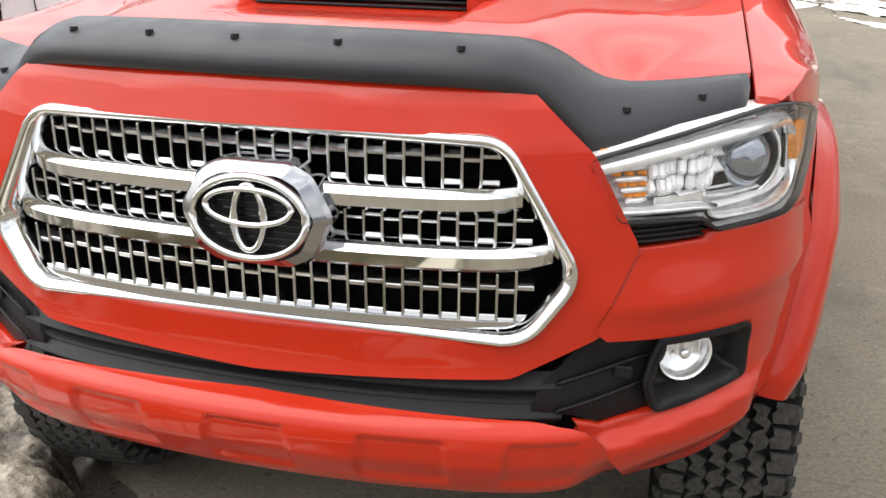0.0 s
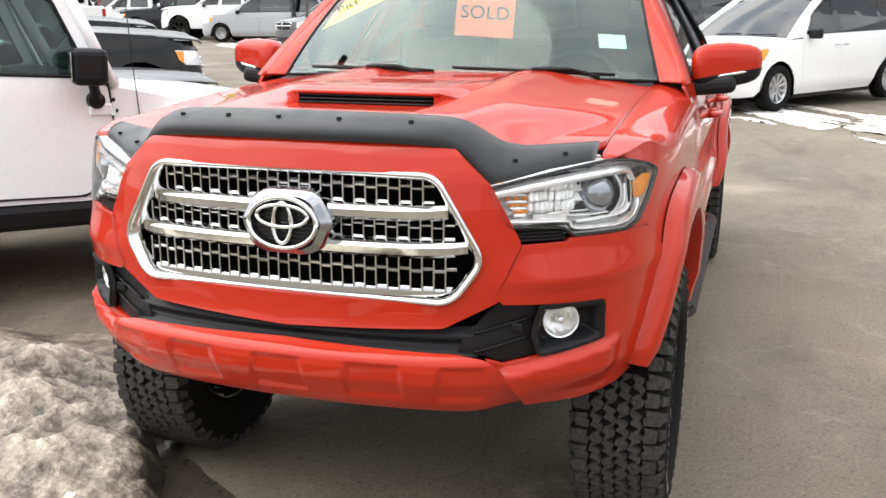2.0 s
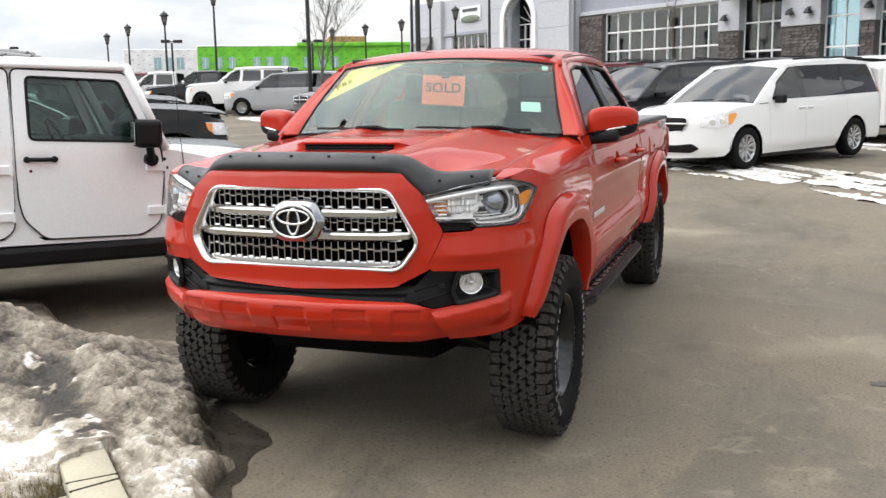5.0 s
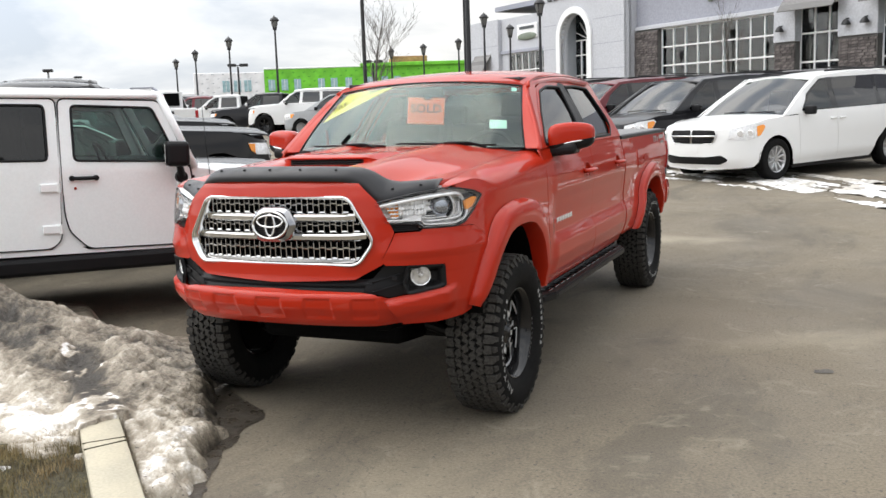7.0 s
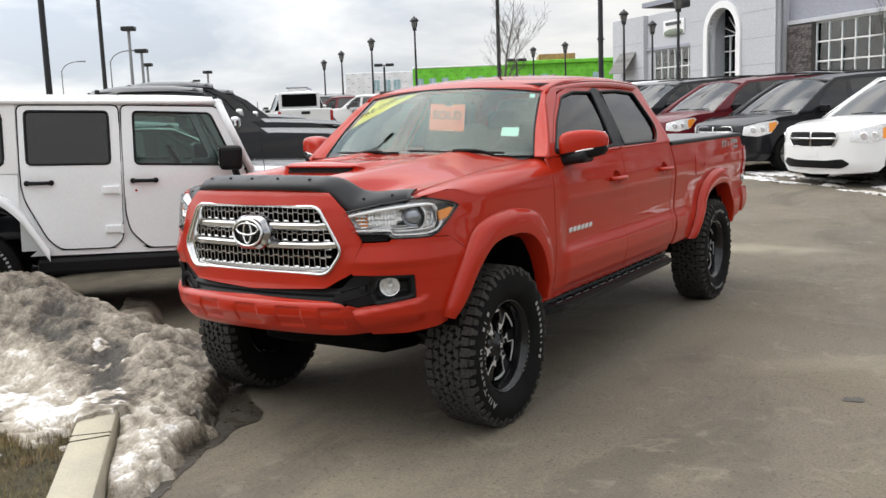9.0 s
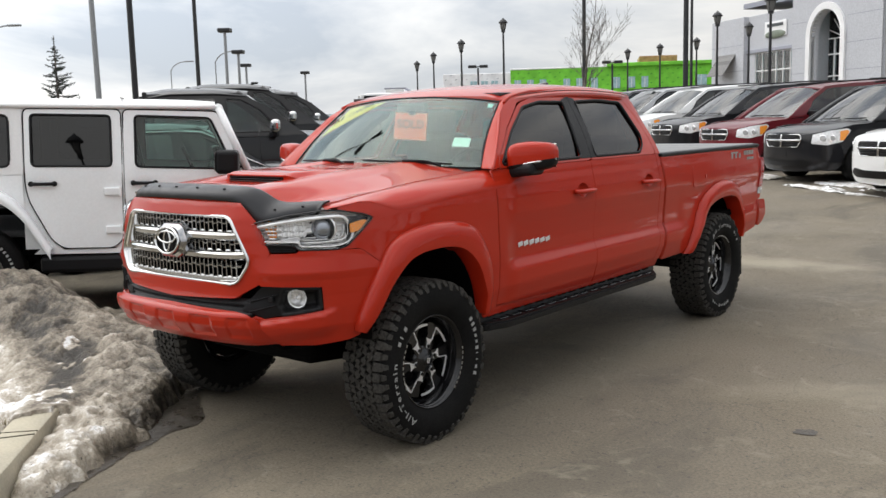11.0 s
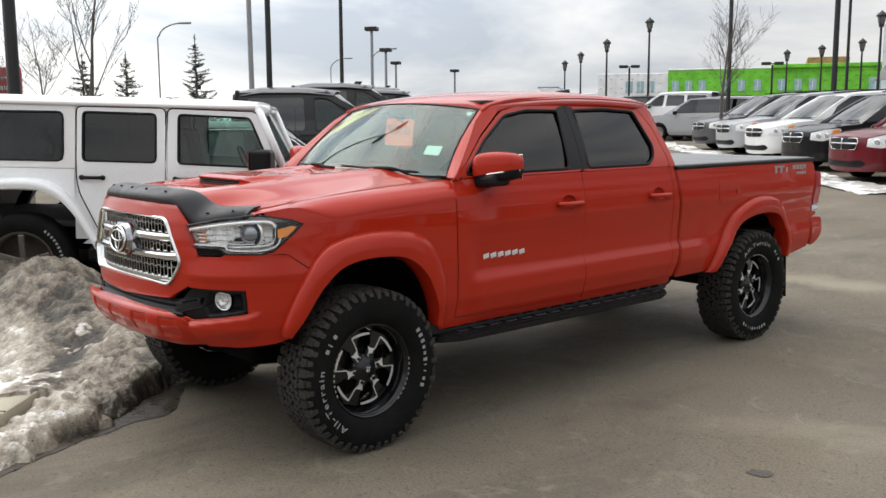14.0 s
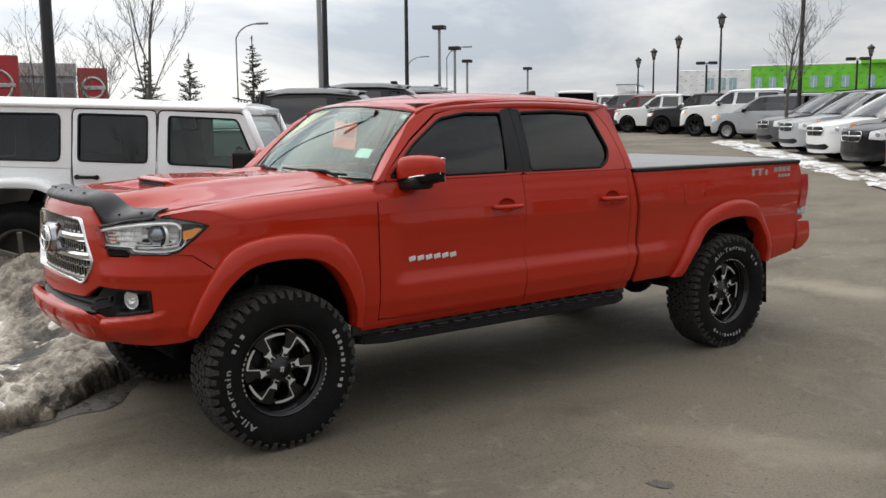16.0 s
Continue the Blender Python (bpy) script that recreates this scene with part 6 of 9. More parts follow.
def snow_edge(x, y):
    """Positive inside the snowbank: its outer line runs from the tyre to the kerb."""
    line = np.interp(y, [-3.0, -1.95, -1.55, -1.1, -.8, -.5, -.2, .2, .6, 1.2], [-.6, -.20, -.06, -.26, -.42, -.66, -.92, -1.02, -1.25, -2.0])
    return line - x


def build_snowbank():
    xs = np.concatenate([np.linspace(-5.6, -2.7, 60)[:-1], np.linspace(-2.7, .15, 285)])
    ys = np.concatenate([np.linspace(-2.5, -1.9, 30)[:-1], np.linspace(-1.9, .55, 245), np.linspace(.55, 1.5, 30)[1:]])
    nx, ny = len(xs), len(ys)
    H, C = np.zeros((ny, nx)), np.zeros((ny, nx))
    blob = lambda p, q, a0, b0, ra, rb: math.exp(-((p - a0) / ra) ** 2 - ((q - b0) / rb) ** 2)
    for j, y in enumerate(ys):
        for i, x in enumerate(xs):
            n1 = noise.fractal((x * 1.1, y * 1.1, 3.0), 0.8, 2.1, 5)
            n2 = noise.fractal((x * 4.2, y * 4.2, 9.0), 0.7, 2.2, 4)
            n3 = noise.fractal((x * 13, y * 13, 1.0), 0.8, 2.1, 3)
            n4 = 1 - 2 * abs(noise.fractal((x * 9, y * 9 + x * 3, 6.0), 0.75, 2.2, 4))
            pit = abs(noise.noise((x * 7.5 + 3 * n2 * .2, y * 7.5, 4.0)))
            d = float(snow_edge(x, y)) + .07 * n2 + .04 * n1
            bk = beyond_kerb(x, y)
            al = (x - KERB_START.x) * KERB_DIR.x + (y - KERB_START.y) * KERB_DIR.y
            base = .50 * math.exp(-((x + 2.75) / 1.0) ** 2 - ((y + .30) / .62) ** 2)
            base += .30 * math.exp(-((x + 3.9) / .9) ** 2 - ((y + .7) / .7) ** 2)
            base += .17 * math.exp(-((x + 1.5) / .75) ** 2 - ((y + .15) / .55) ** 2)
            base += .14 * math.exp(-((x + .95) / .6) ** 2 - ((y + .75) / .55) ** 2)
            base += .08 * math.exp(-((x + .35) / .35) ** 2 - ((y + 1.35) / .55) ** 2)
            ridge = float(step(al, .62, .95)) * (1 - float(step(al, 1.9, 2.6))) * math.exp(-((bk + .17) / .16) ** 2)
            white_turf = float(step(bk, .10, .22)) * max(blob(al, bk, .78, .32, .40, .22), blob(al, bk, .35, .62, .38, .28))
            streak = blob(0, bk - (.12 - .10 * float(step(al, .6, .95))), 0, 0, 1, .09) * float(step(al, -.25, 0.0)) * (1 - float(step(al, .90, 1.0)))
            mound = float(step(bk, .12, .30)) * (1 - float(step(al, .2, .6)))
            h = .92 * base * (1 + .34 * n1) + .034 * n2 * min(1, base * 6) + .006 * n3 * min(1, base * 8) + .007 * n4 * min(1, base * 9)
            h += .022 * pit * min(1, base * 7) + .030 * ridge * (.6 + n2 + .6 * pit) - .03 * streak
            fade = min(1.0, max(0.0, d / .10)) ** .6 * min(1.0, max(0.0, (1.35 - y) / .35)) * min(1.0, (x + 5.6) / .5)
            cl = .37 + .24 * n1 + .22 * n2 + .14 * n3 + .14 * (pit - .2) + .06 * n4
            cl += .30 * min(1, ridge * 1.5) + .46 * min(1, white_turf * 1.6) - .46 * streak - .17 * mound
            cl += .62 * float(step(n2 + .3 * n3, .26, .34)) * (streak > .25)
            cl += .30 * blob(al, bk, -.15, .72, .22, .22)
            cl -= .25 * (1 - float(step(d, .02, .16)))
            if bk > .19:  # on the turf a thin cover with bare places
                thin = .125 + .03 * n2 + .05 * max(0, n1 + .1) + .012 * n3
                bare = float(step(al - 1.05 + .16 * n2 + .20 * n1 - .25 * (bk < .5), 0.0, .08))
                spot = float(step(n1 + .5 * n2, .32, .42)) * float(step(al, 1.2, 1.5))
                bare *= 1 - spot
                cl += .4 * spot
                h = max(h + .06 * float(step(bk, .10, .45)), thin + .03 * (1 - float(step(bk, .19, .35))) * float(al < 1.0)) * (1 - bare) + .02 * bare
                fade = min(1.0, max(0.0, (y + 2.5) / .3)) * min(1.0, max(0.0, (.95 - y) / .45)) * min(1.0, max(0.0, (x + 5.6) / .5))
            elif -.16 < bk <= -.015 and al < .98:
                q = float(step(bk, -.16, -.015))
                h = h * (1 - q) + max(h, .170 + .012 * n2) * q
            elif bk > -.015:
                h = max(h + .06 * float(step(bk, .10, .45)), .172 + .012 * n2) if al < .98 + .9 * max(bk, 0) + .10 * n2 else -.05
            H[j, i] = h * fade - .012 - .02 * (fade < .02)
            C[j, i] = cl
    verts = [(float(xs[i]), float(ys[j]), float(H[j, i])) for j in range(ny) for i in range(nx)]
    faces = []
    for j in range(ny - 1):
        for i in range(nx - 1):
            if max(H[j, i], H[j + 1, i], H[j, i + 1], H[j + 1, i + 1]) > -.008:
                faces.append([j * nx + i, j * nx + i + 1, (j + 1) * nx + i + 1, (j + 1) * nx + i])
    ob = link_mesh("snowbank", verts, faces, SNOW)
    ob.data.attributes.new("cleanness", "FLOAT", "POINT").data.foreach_set("value", C.astype(np.float32).ravel())
    tagged(ob, "dirty melting snowbank heaped over a kerb", "snowbank", kind="stuff")


build_snowbank()


def flat_patch(name, cx, cy, rx, ry, turn, mat, label, lift=.004, seed=1, rag=.35):
    n, out = 48, []
    for i in range(n):
        a = 2 * math.pi * i / n
        r = 1 + rag * noise.fractal((math.cos(a) * 1.3 + seed, math.sin(a) * 1.3, seed * 3.1), 0.9, 2.0, 4)
        x, y = rx * r * math.cos(a), ry * r * math.sin(a)
        c, s = math.cos(turn), math.sin(turn)
        out.append((cx + x * c - y * s, cy + x * s + y * c))
    verts = [(cx, cy, float(ground_z(cx, cy)) + lift)] + [(x, y, float(ground_z(x, y)) + lift) for x, y in out]
    ob = link_mesh(name, verts, [[0, i + 1, (i + 1) % n + 1] for i in range(n)], mat)
    return tagged(ob, label, "ground stain", kind="structure")


def build_wet_margin():
    ys = np.linspace(-2.1, .75, 240)
    verts, faces = [], []
    for y in ys:
        w = .07 + .22 * math.exp(-((y + .50) / .24) ** 2) + .04 * noise.noise((0, y * 5, 0)) + .02 * noise.noise((0, y * 17, 0)) + .01 * noise.noise((0, y * 41, 0))
        x0 = float(snow_edge(0, y))
        verts += [(x0 - .35, y, .0042), (x0 + w, y, .0042)]
    for i in range(len(ys) - 1):
        faces.append([2 * i, 2 * i + 1, 2 * i + 3, 2 * i + 2])
    ob = link_mesh("puddle", verts, faces, WET)
    tagged(ob, "dark wet asphalt along the melting snow", "puddle", kind="structure")


build_wet_margin()
flat_patch("tar_patch", 2.37, 1.16, .062, .045, .4, PATCH, "small dark tar patch in the asphalt", seed=2)


def snow_strip(points, width, seed, thr=-.05):
    """A ragged ribbon of trodden snow."""
    P = [Vector(p) for p in points]
    verts, faces, idx = [], [], {}
    step_len = .05
    cols = int(width / .04)
    row = 0
    for a, b in zip(P, P[1:]):
        n = int((b - a).length / step_len)
        t = (b - a).normalized()
        s = Vector((-t.y, t.x))
        for i in range(n):
            for j in range(cols + 1):
                w = (j / cols - .5) * width
                p = a + t * (i * step_len) + s * w
                edge = 1 - (2 * abs(w) / width) ** 2
                v = noise.fractal((p.dot(t) * .55 + seed, p.dot(s) * 2.6, seed), .6, 2.1, 7) + .45 * edge - .28
                z = float(ground_z(p.x, p.y)) + .002 + min(.03, max(.001, (v - thr) * .08))
                idx[(row, j)] = (len(verts), v)
                verts.append((p.x, p.y, z))
            row += 1
    for r in range(row - 1):
        for j in range(cols):
            q = [idx[(r, j)], idx[(r, j + 1)], idx[(r + 1, j + 1)], idx[(r + 1, j)]]
            if sum(v for _, v in q) / 4 > thr:
                faces.append([i for i, _ in q][::-1])
    used = sorted({i for f in faces for i in f})
    re_i = {o: n for n, o in enumerate(used)}
    ob = link_mesh("snow_strip", [verts[i] for i in used], [[re_i[i] for i in f] for f in faces], SLUSH)
    tagged(ob, "ragged strip of trodden snow on the asphalt", "snow", kind="stuff")


snow_strip([(4.6, 9.2), (2.4, 10.9), (.9, 12.4), (-1.2, 13.9)], 2.6, 3.0, .06)
snow_strip([(-2.4, 13.6), (-4.4, 15.3), (-9.2, 19.5), (-16.0, 25.9), (-17.2, 27.2)], 1.15, 6.0, -.22)
snow_strip([(7.5, 14.5), (3.2, 17.0)], 1.6, 8.0)

# ---- other vehicles ----
CAR_GLASS = glass("car_glass", (0.16, 0.18, 0.18), 0.015, 1.6)
DARK_GLASS = glass("dark_car_glass", (0.03, 0.033, 0.035), 0.015, 1.75)
DOOR_GLASS = glass("green_door_glass", (0.34, 0.44, 0.42), 0.015, 1.5)
SCREEN_GLASS = glass("screen_glass", (0.42, 0.50, 0.47), 0.015, 1.9)
HEAD_GLASS = material("headlamp_clear", (0.80, 0.80, 0.80), 0.15, 0.15, coat=1.0, grain=0.2, grain_size=40)


class CarShape:
    """The skin of a road car, nose towards -y, front axle at y=0."""

    def __init__(self, length, front, width, belt, roof, tumble):
        w = width / 2
        tail = length - front
        self.plan = spline([(0, -front), (w * .45, -front + .03), (w * .78, -front + .17), (w * .94, -front + .45), (w * .985, -.1), (w, .8), (w, tail * .6), (w * .97, tail - .45), (w * .90, tail - .12), (w * .75, tail)], 20, True)
        self.u = np.concatenate([[0], np.cumsum(np.linalg.norm(np.diff(self.plan, axis=0), axis=1))])
        self.belt, self.roof, self.tumble, self.w, self.tail, self.front = belt, roof, tumble, w, tail, front

    def skin(self, u, z, lift=0.0):
        u, z = np.asarray(u, float), np.asarray(z, float)
        a, s = np.abs(u), np.where(u < 0, -1.0, 1.0)
        x, y = np.interp(a, self.u, self.plan[:, 0]), np.interp(a, self.u, self.plan[:, 1])
        xa, ya = np.interp(np.maximum(a - .06, 0), self.u, self.plan[:, 0]), np.interp(np.maximum(a - .06, 0), self.u, self.plan[:, 1])
        xb, yb = np.interp(np.minimum(a + .06, self.u[-1]), self.u, self.plan[:, 0]), np.interp(np.minimum(a + .06, self.u[-1]), self.u, self.plan[:, 1])
        ln = np.maximum(np.hypot(xb - xa, yb - ya), 1e-6)
        nx, ny = (yb - ya) / ln, -(xb - xa) / ln
        d = -0.06 * np.clip((.42 - z) / .2, 0, 1) ** 2 - .05 * np.clip((z - .70) / .35, 0, 2) ** 2 * np.where(a < 1.1, 1.6, .45)
        d = d - self.tumble * np.clip(z - self.belt, 0, 2) * (1 + .35 * np.clip(z - self.belt, 0, 2)) + lift
        return np.stack([s * (x + nx * d), y + ny * d, z + 0 * d], -1)

    def u_of(self, y):
        return float(np.interp(y, self.plan[:, 1], self.u))


def road_wheel(car, x, y, r, w=.22, spokes=10, mat=None):
    wh = new("wheel")
    wh.parent = car
    wh.matrix_basis = pose(x, y, r, 0, 0, 0 if x > 0 else 180)
    h = w / 2
    v, f = lathe([(-h * .8, r * .64), (-h, r * .72), (-h, r * .92), (-h * .8, r), (h * .8, r), (h, r * .92), (h, r * .72), (h * .82, r * .64)], 36)
    link_mesh("tyre", v, f, RUBBER, wh)
    v, f = lathe([(h * .86, r * .65), (h * .8, r * .60), (h * .2, r * .57), (-h * .5, r * .55), (-h * .5, .01)], 32)
    link_mesh("rim", v, f, mat or ALLOY, wh)
    bm = bmesh.new()
    for i in range(spokes):
        a = 2 * math.pi * i / spokes
        box_bm((.025, .035 * (10 / spokes) ** .5, r * .56), Matrix.Rotation(a, 4, "X") @ pose(h * .62, 0, r * .31, 0, 12, 0), .006, 1, bm)
    cyl_bm(.05, .045, (h * .4, 0, 0), (h * .8, 0, 0), 14, bm)
    part("spokes", bm, mat or ALLOY, wh)
    return wh


def build_van(label, color, dark_trim=False, category="minivan"):
    """A minivan with hood, sliding side door, cross-bar grille and clear headlamps."""
    c = CarShape(5.10, .95, 1.96, 1.06, 1.74, .17)
    car = empty("minivan", None, label, category, "vans in the sales row")
    S = lambda lift=0.0: (lambda a, b: c.skin(a, b, lift))
    sm = CAR_PAINT
    U = c.u_of
    r = .335
    arch = lambda y0, rr, n=10: [(U(y0 + rr * math.cos(q)), .33 + rr * math.sin(q)) for q in np.linspace(0, math.pi, n)]
    for sd in (1, -1):
        M = (lambda o: o) if sd > 0 else mirrored
        F = arch(0, .40)
        Rr = arch(3.08, .40)
        # front wing: from the headlamp back to the door, round the arch
        wing = [(U(-.60), .66), (U(-.50), .40), (U(-.41), .33)] + F[::-1] + [(U(.45), .22), (U(.56), .22), (U(.54), 1.03), (U(.2), 1.02), (U(-.20), 1.0), (U(-.40), .965)]
        sheet("front_wing", M(wing), S(), sm, car, .02, (.1, .08))
        sheet("front_door", M([(U(.57), .22), (U(1.52), .22), (U(1.55), .6), (U(1.52), 1.06), (U(.55), 1.05)]), S(), sm, car, .02, (.15, .08))
        sheet("sliding_door", M([(U(1.53), .22), (U(2.50), .22), (U(2.62), .45), (U(2.78), .62), (U(2.80), 1.07), (U(1.53), 1.06), (U(1.56), .6)]), S(), sm, car, .02, (.15, .08))
        quarter = [(U(2.81), 1.075), (U(2.79), .62), (U(2.74), .55)] + [p for p in Rr[::-1] if p[1] > .5] + [(U(3.44), .50), (U(3.50), .30), (U(3.95), .32), (U(4.05), .6), (U(4.08), 1.09)]
        sheet("rear_quarter", M(quarter), S(), sm, car, .02, (.12, .08))
        sheet("sill", M([(U(.45), .16), (U(2.60), .16), (U(2.60), .225), (U(.45), .225)]), S(-.02), BLACK, car, .02, (.3, .1))
        # windows and pillars
        sheet("upper_frame", M([(U(.18), 1.03), (U(.54), 1.045), (U(2.8), 1.075), (U(4.08), 1.09), (U(3.98), 1.45), (U(3.80), 1.66), (U(2.9), 1.70), (U(1.9), 1.695), (U(1.25), 1.655), (U(.78), 1.40)]), S(-.004), sm, car, .02, (.2, .08))
        for nm, w, g in (("front_window", [(U(.62), 1.09), (U(1.44), 1.10), (U(1.46), 1.60), (U(1.28), 1.585), (U(.86), 1.34)], CAR_GLASS), ("side_window", [(U(1.58), 1.10), (U(2.70), 1.115), (U(2.72), 1.62), (U(1.58), 1.61)], DARK_GLASS), ("quarter_window", [(U(2.82), 1.12), (U(3.90), 1.13), (U(3.84), 1.42), (U(3.70), 1.60), (U(2.82), 1.62)], DARK_GLASS)):
            sheet(nm, M(rounded(w, .04, 3)), S(.004), g, car, .01, (.3, .2))
            # near-black sheet behind the dark panes stands for the unlit cabin
            sheet(nm + "_back", M(rounded(w, .04, 3)), S(-.012 if g is CAR_GLASS else .0), DARK, car, .004, (.3, .2)) if g is DARK_GLASS else None
        sheet("pillar_trim", M([(U(.66), 1.085), (U(3.92), 1.115), (U(3.86), 1.44), (U(3.72), 1.615), (U(2.9), 1.635), (U(1.5), 1.62), (U(1.26), 1.60), (U(.86), 1.36)]), S(.0005), GLOSS_BLACK, car, .004, (.3, .1), holes=[M(rounded([(U(.70), 1.10), (U(1.40), 1.11), (U(1.42), 1.58), (U(1.29), 1.57), (U(.92), 1.34)], .04, 3))])
        # headlamp, fog recess, mirror, handles
        hl = [(U(-.84), .70), (U(-.66), .67), (U(-.42), .72), (U(-.26), .90), (U(-.32), .945), (U(-.62), .915), (U(-.83), .855)]
        h = sheet("headlamp", M(rounded(hl, .02, 2)), S(.008), HEAD_GLASS, car, .03, (.08, .08), label="clear headlamp")
        sheet("indicator", M(rounded([(U(-.46), .735), (U(-.40), .745), (U(-.29), .885), (U(-.33), .920), (U(-.46), .90)], .015, 2)), S(.014), AMBER, h, .01, (.06, .06), label="amber indicator")
        for nm, p, q in (("lamp_bowl", (.058), -.72), ("lamp_bowl", (.052), -.58)):
            cpt = Vector(c.skin(np.array([sd * U(q)]), np.array([.79]), .006)[0])
            part(nm, cyl_bm(p, p * .8, cpt, cpt + Vector((sd * .01, -.012, 0)), 14), REFLECTOR, h)
        mi = box_bm((.20, .10, .15), pose(sd * (c.w + .07), .72, 1.10), .035, 3)
        part("door_mirror", mi, BLACK, car)
        for y in (1.42, 1.66):
            cpt = Vector(c.skin(np.array([sd * U(y)]), np.array([.93]), .012)[0])
            part("door_handle", box_bm((.03, .16, .03), Matrix.Translation(cpt), .01), sm, car)
        road_wheel(car, sd * (c.w - .12), 0, r)
        road_wheel(car, sd * (c.w - .12), 3.08, r)
        for y in (0, 3.08):
            v = [(sd * x2, y + .42 * math.cos(q), .33 + .42 * math.sin(q)) for q in np.linspace(-.3, math.pi + .3, 14) for x2 in (.5, c.w - .03)]
            link_mesh("wheel_liner", v, [[2 * i, 2 * i + 1, 2 * i + 3, 2 * i + 2] for i in range(13)], DARK, car)
    # nose
    u1 = U(-.41)
    bumper = [(-u1, .33), (-U(-.50), .24), (0, .20), (U(-.50), .24), (u1, .33), (U(-.50), .41), (U(-.62), .665), (U(-.84), .69), (U(-.90), .64), (0, .62), (-U(-.90), .64), (-U(-.84), .69), (-U(-.62), .665), (-U(-.50), .41)]
    sheet("front_bumper", bumper, S(.012), sm, car, .03, (.08, .08))
    sheet("intake", rounded([(-.56, .30), (.56, .30), (.70, .37), (.58, .45), (.30, .42), (-.30, .42), (-.58, .45), (-.70, .37)], .04, 3), S(.016), BLACK, car, .02, (.1, .1))
    g = sheet("grille", rounded([(-.42, .64), (.42, .64), (.50, .78), (.46, .86), (-.46, .86), (-.50, .78)], .04, 3), S(.004), BLACK, car, .03, (.1, .1))
    for z in (.685, .72, .80, .83):
        v, f = tube_data([Vector(c.skin(np.array([q]), np.array([z]), .008)[0]) for q in np.linspace(-.42, .42, 9)], .007, 6)
        link_mesh("grille_slat", v, f, BLACK, g)
    for a, b in (((-.48, .76), (.48, .76)), ((0, .64), (0, .86))):
        v, f = tube_data([Vector(c.skin(np.array([a[0] + (b[0] - a[0]) * q]), np.array([a[1] + (b[1] - a[1]) * q]), .014)[0]) for q in np.linspace(0, 1, 9)], .019, 6)
        link_mesh("grille_bar", v, f, CHROME, g, "chrome cross bar")
    rim = [Vector(c.skin(np.array([a]), np.array([b]), .010)[0]) for a, b in rounded([(-.42, .64), (.42, .64), (.50, .78), (.46, .86), (-.46, .86), (-.50, .78)], .04, 3)]
    v, f = tube_data(rim, .010, 6, True)
    link_mesh("grille_frame", v, f, CHROME, g)
    sheet("number_plate_blank", [(-.15, .48), (.15, .48), (.15, .59), (-.15, .59)], S(.02), sm, car, .01, (.2, .2))
    zm = curve_of([(-.93, .845), (-.80, .885), (-.5, .945), (0, 1.0), (.30, 1.035)])
    wh = lambda y: np.interp(y, c.plan[:, 1], c.plan[:, 0]) * .955
    sheet("nose", [(-U(-.42), .58), (0, .56), (U(-.42), .58), (U(-.36), .955), (U(-.62), .925), (U(-.84), .875), (0, .885), (-U(-.84), .875), (-U(-.62), .925), (-U(-.36), .955)], S(-.004), sm, car, .02, (.1, .08))
    sheet("hood", [(-1, -.905), (1, -.905), (1, .26), (-1, .26)], lambda a, b: np.stack([a * wh(b), b + .06 * (1 - a * a) * step(b, -1.2, .5) * 0, zm(b) + .045 * (1 - a * a)], -1), sm, car, .02, (.15, .08))

    def screen(a, s):
        return np.stack([a * (.86 * (1 - s) + .66 * s), (.14 + .16 * a * a) * (1 - s) + (1.14 + .14 * a * a) * s, (1.045 - .01 * a * a) * (1 - s) + (1.67 - .05 * a * a) * s + .035 * np.sin(np.pi * np.clip(s, 0, 1))], -1)

    sheet("windscreen", [(-1, 0), (1, 0), (1, 1), (-1, 1)], screen, SCREEN_GLASS, car, .01, (.2, .2))
    for sd in (1, -1):
        pts = [Vector(screen(np.array([sd * 1.03]), np.array([q]))[0]) for q in np.linspace(-.05, 1.02, 8)]
        v, f = tube_data(pts, .045, 8)
        link_mesh("windscreen_pillar", v, f, sm, car)
    sheet("roof", [(-1, 1.16), (0, 1.10), (1, 1.16), (1, 3.85), (.9, 4.02), (-.9, 4.02), (-1, 3.85)], lambda a, b: np.stack([a * (.70 + .02 * step(b, 1.2, 2.5)), b, 1.665 + .085 * step(b, 1.0, 2.4) - .05 * a * a - .05 * step(b, 3.2, 4.1)], -1), sm, car, .03, (.15, .12))
    for sd in (1, -1):
        v, f = tube_data([(sd * .66, y, 1.735 + .02 * math.sin((y - 1.6) * 1.5)) for y in np.linspace(1.6, 3.7, 10)], .018, 6)
        link_mesh("roof_rail", v, f, BLACK, car)
        sheet("tail_lamp", [(sd * a, b) for a, b in ([(U(4.02), .80), (c.u[-1] - .10, .80), (c.u[-1] - .06, 1.30), (U(4.02), 1.30)] if sd > 0 else [(U(4.02), 1.30), (c.u[-1] - .06, 1.30), (c.u[-1] - .10, .80), (U(4.02), .80)])], S(.006), TAIL_RED, car, .02, (.1, .2))
    part("tail", box_bm((1.70, .12, 1.30), pose(0, 4.06, .92, -4, 0, 0), .05, 2), sm, car)
    part("underbody", box_bm((1.60, 4.4, .25), pose(0, 1.6, .34), .04, 2), DARK, car)
    part("cabin", box_bm((1.5, 2.6, .12), pose(0, 2.2, .72), .05, 2), CABIN, car)
    for x in (.38, -.38):
        part("seat", box_bm((.46, .14, .62), pose(x, 1.72, 1.12, -12, 0, 0), .05, 2), SEAT_CLOTH, car)
    part("dashboard", box_bm((1.35, .4, .14), pose(0, .75, 1.02), .05, 2), CABIN, car)
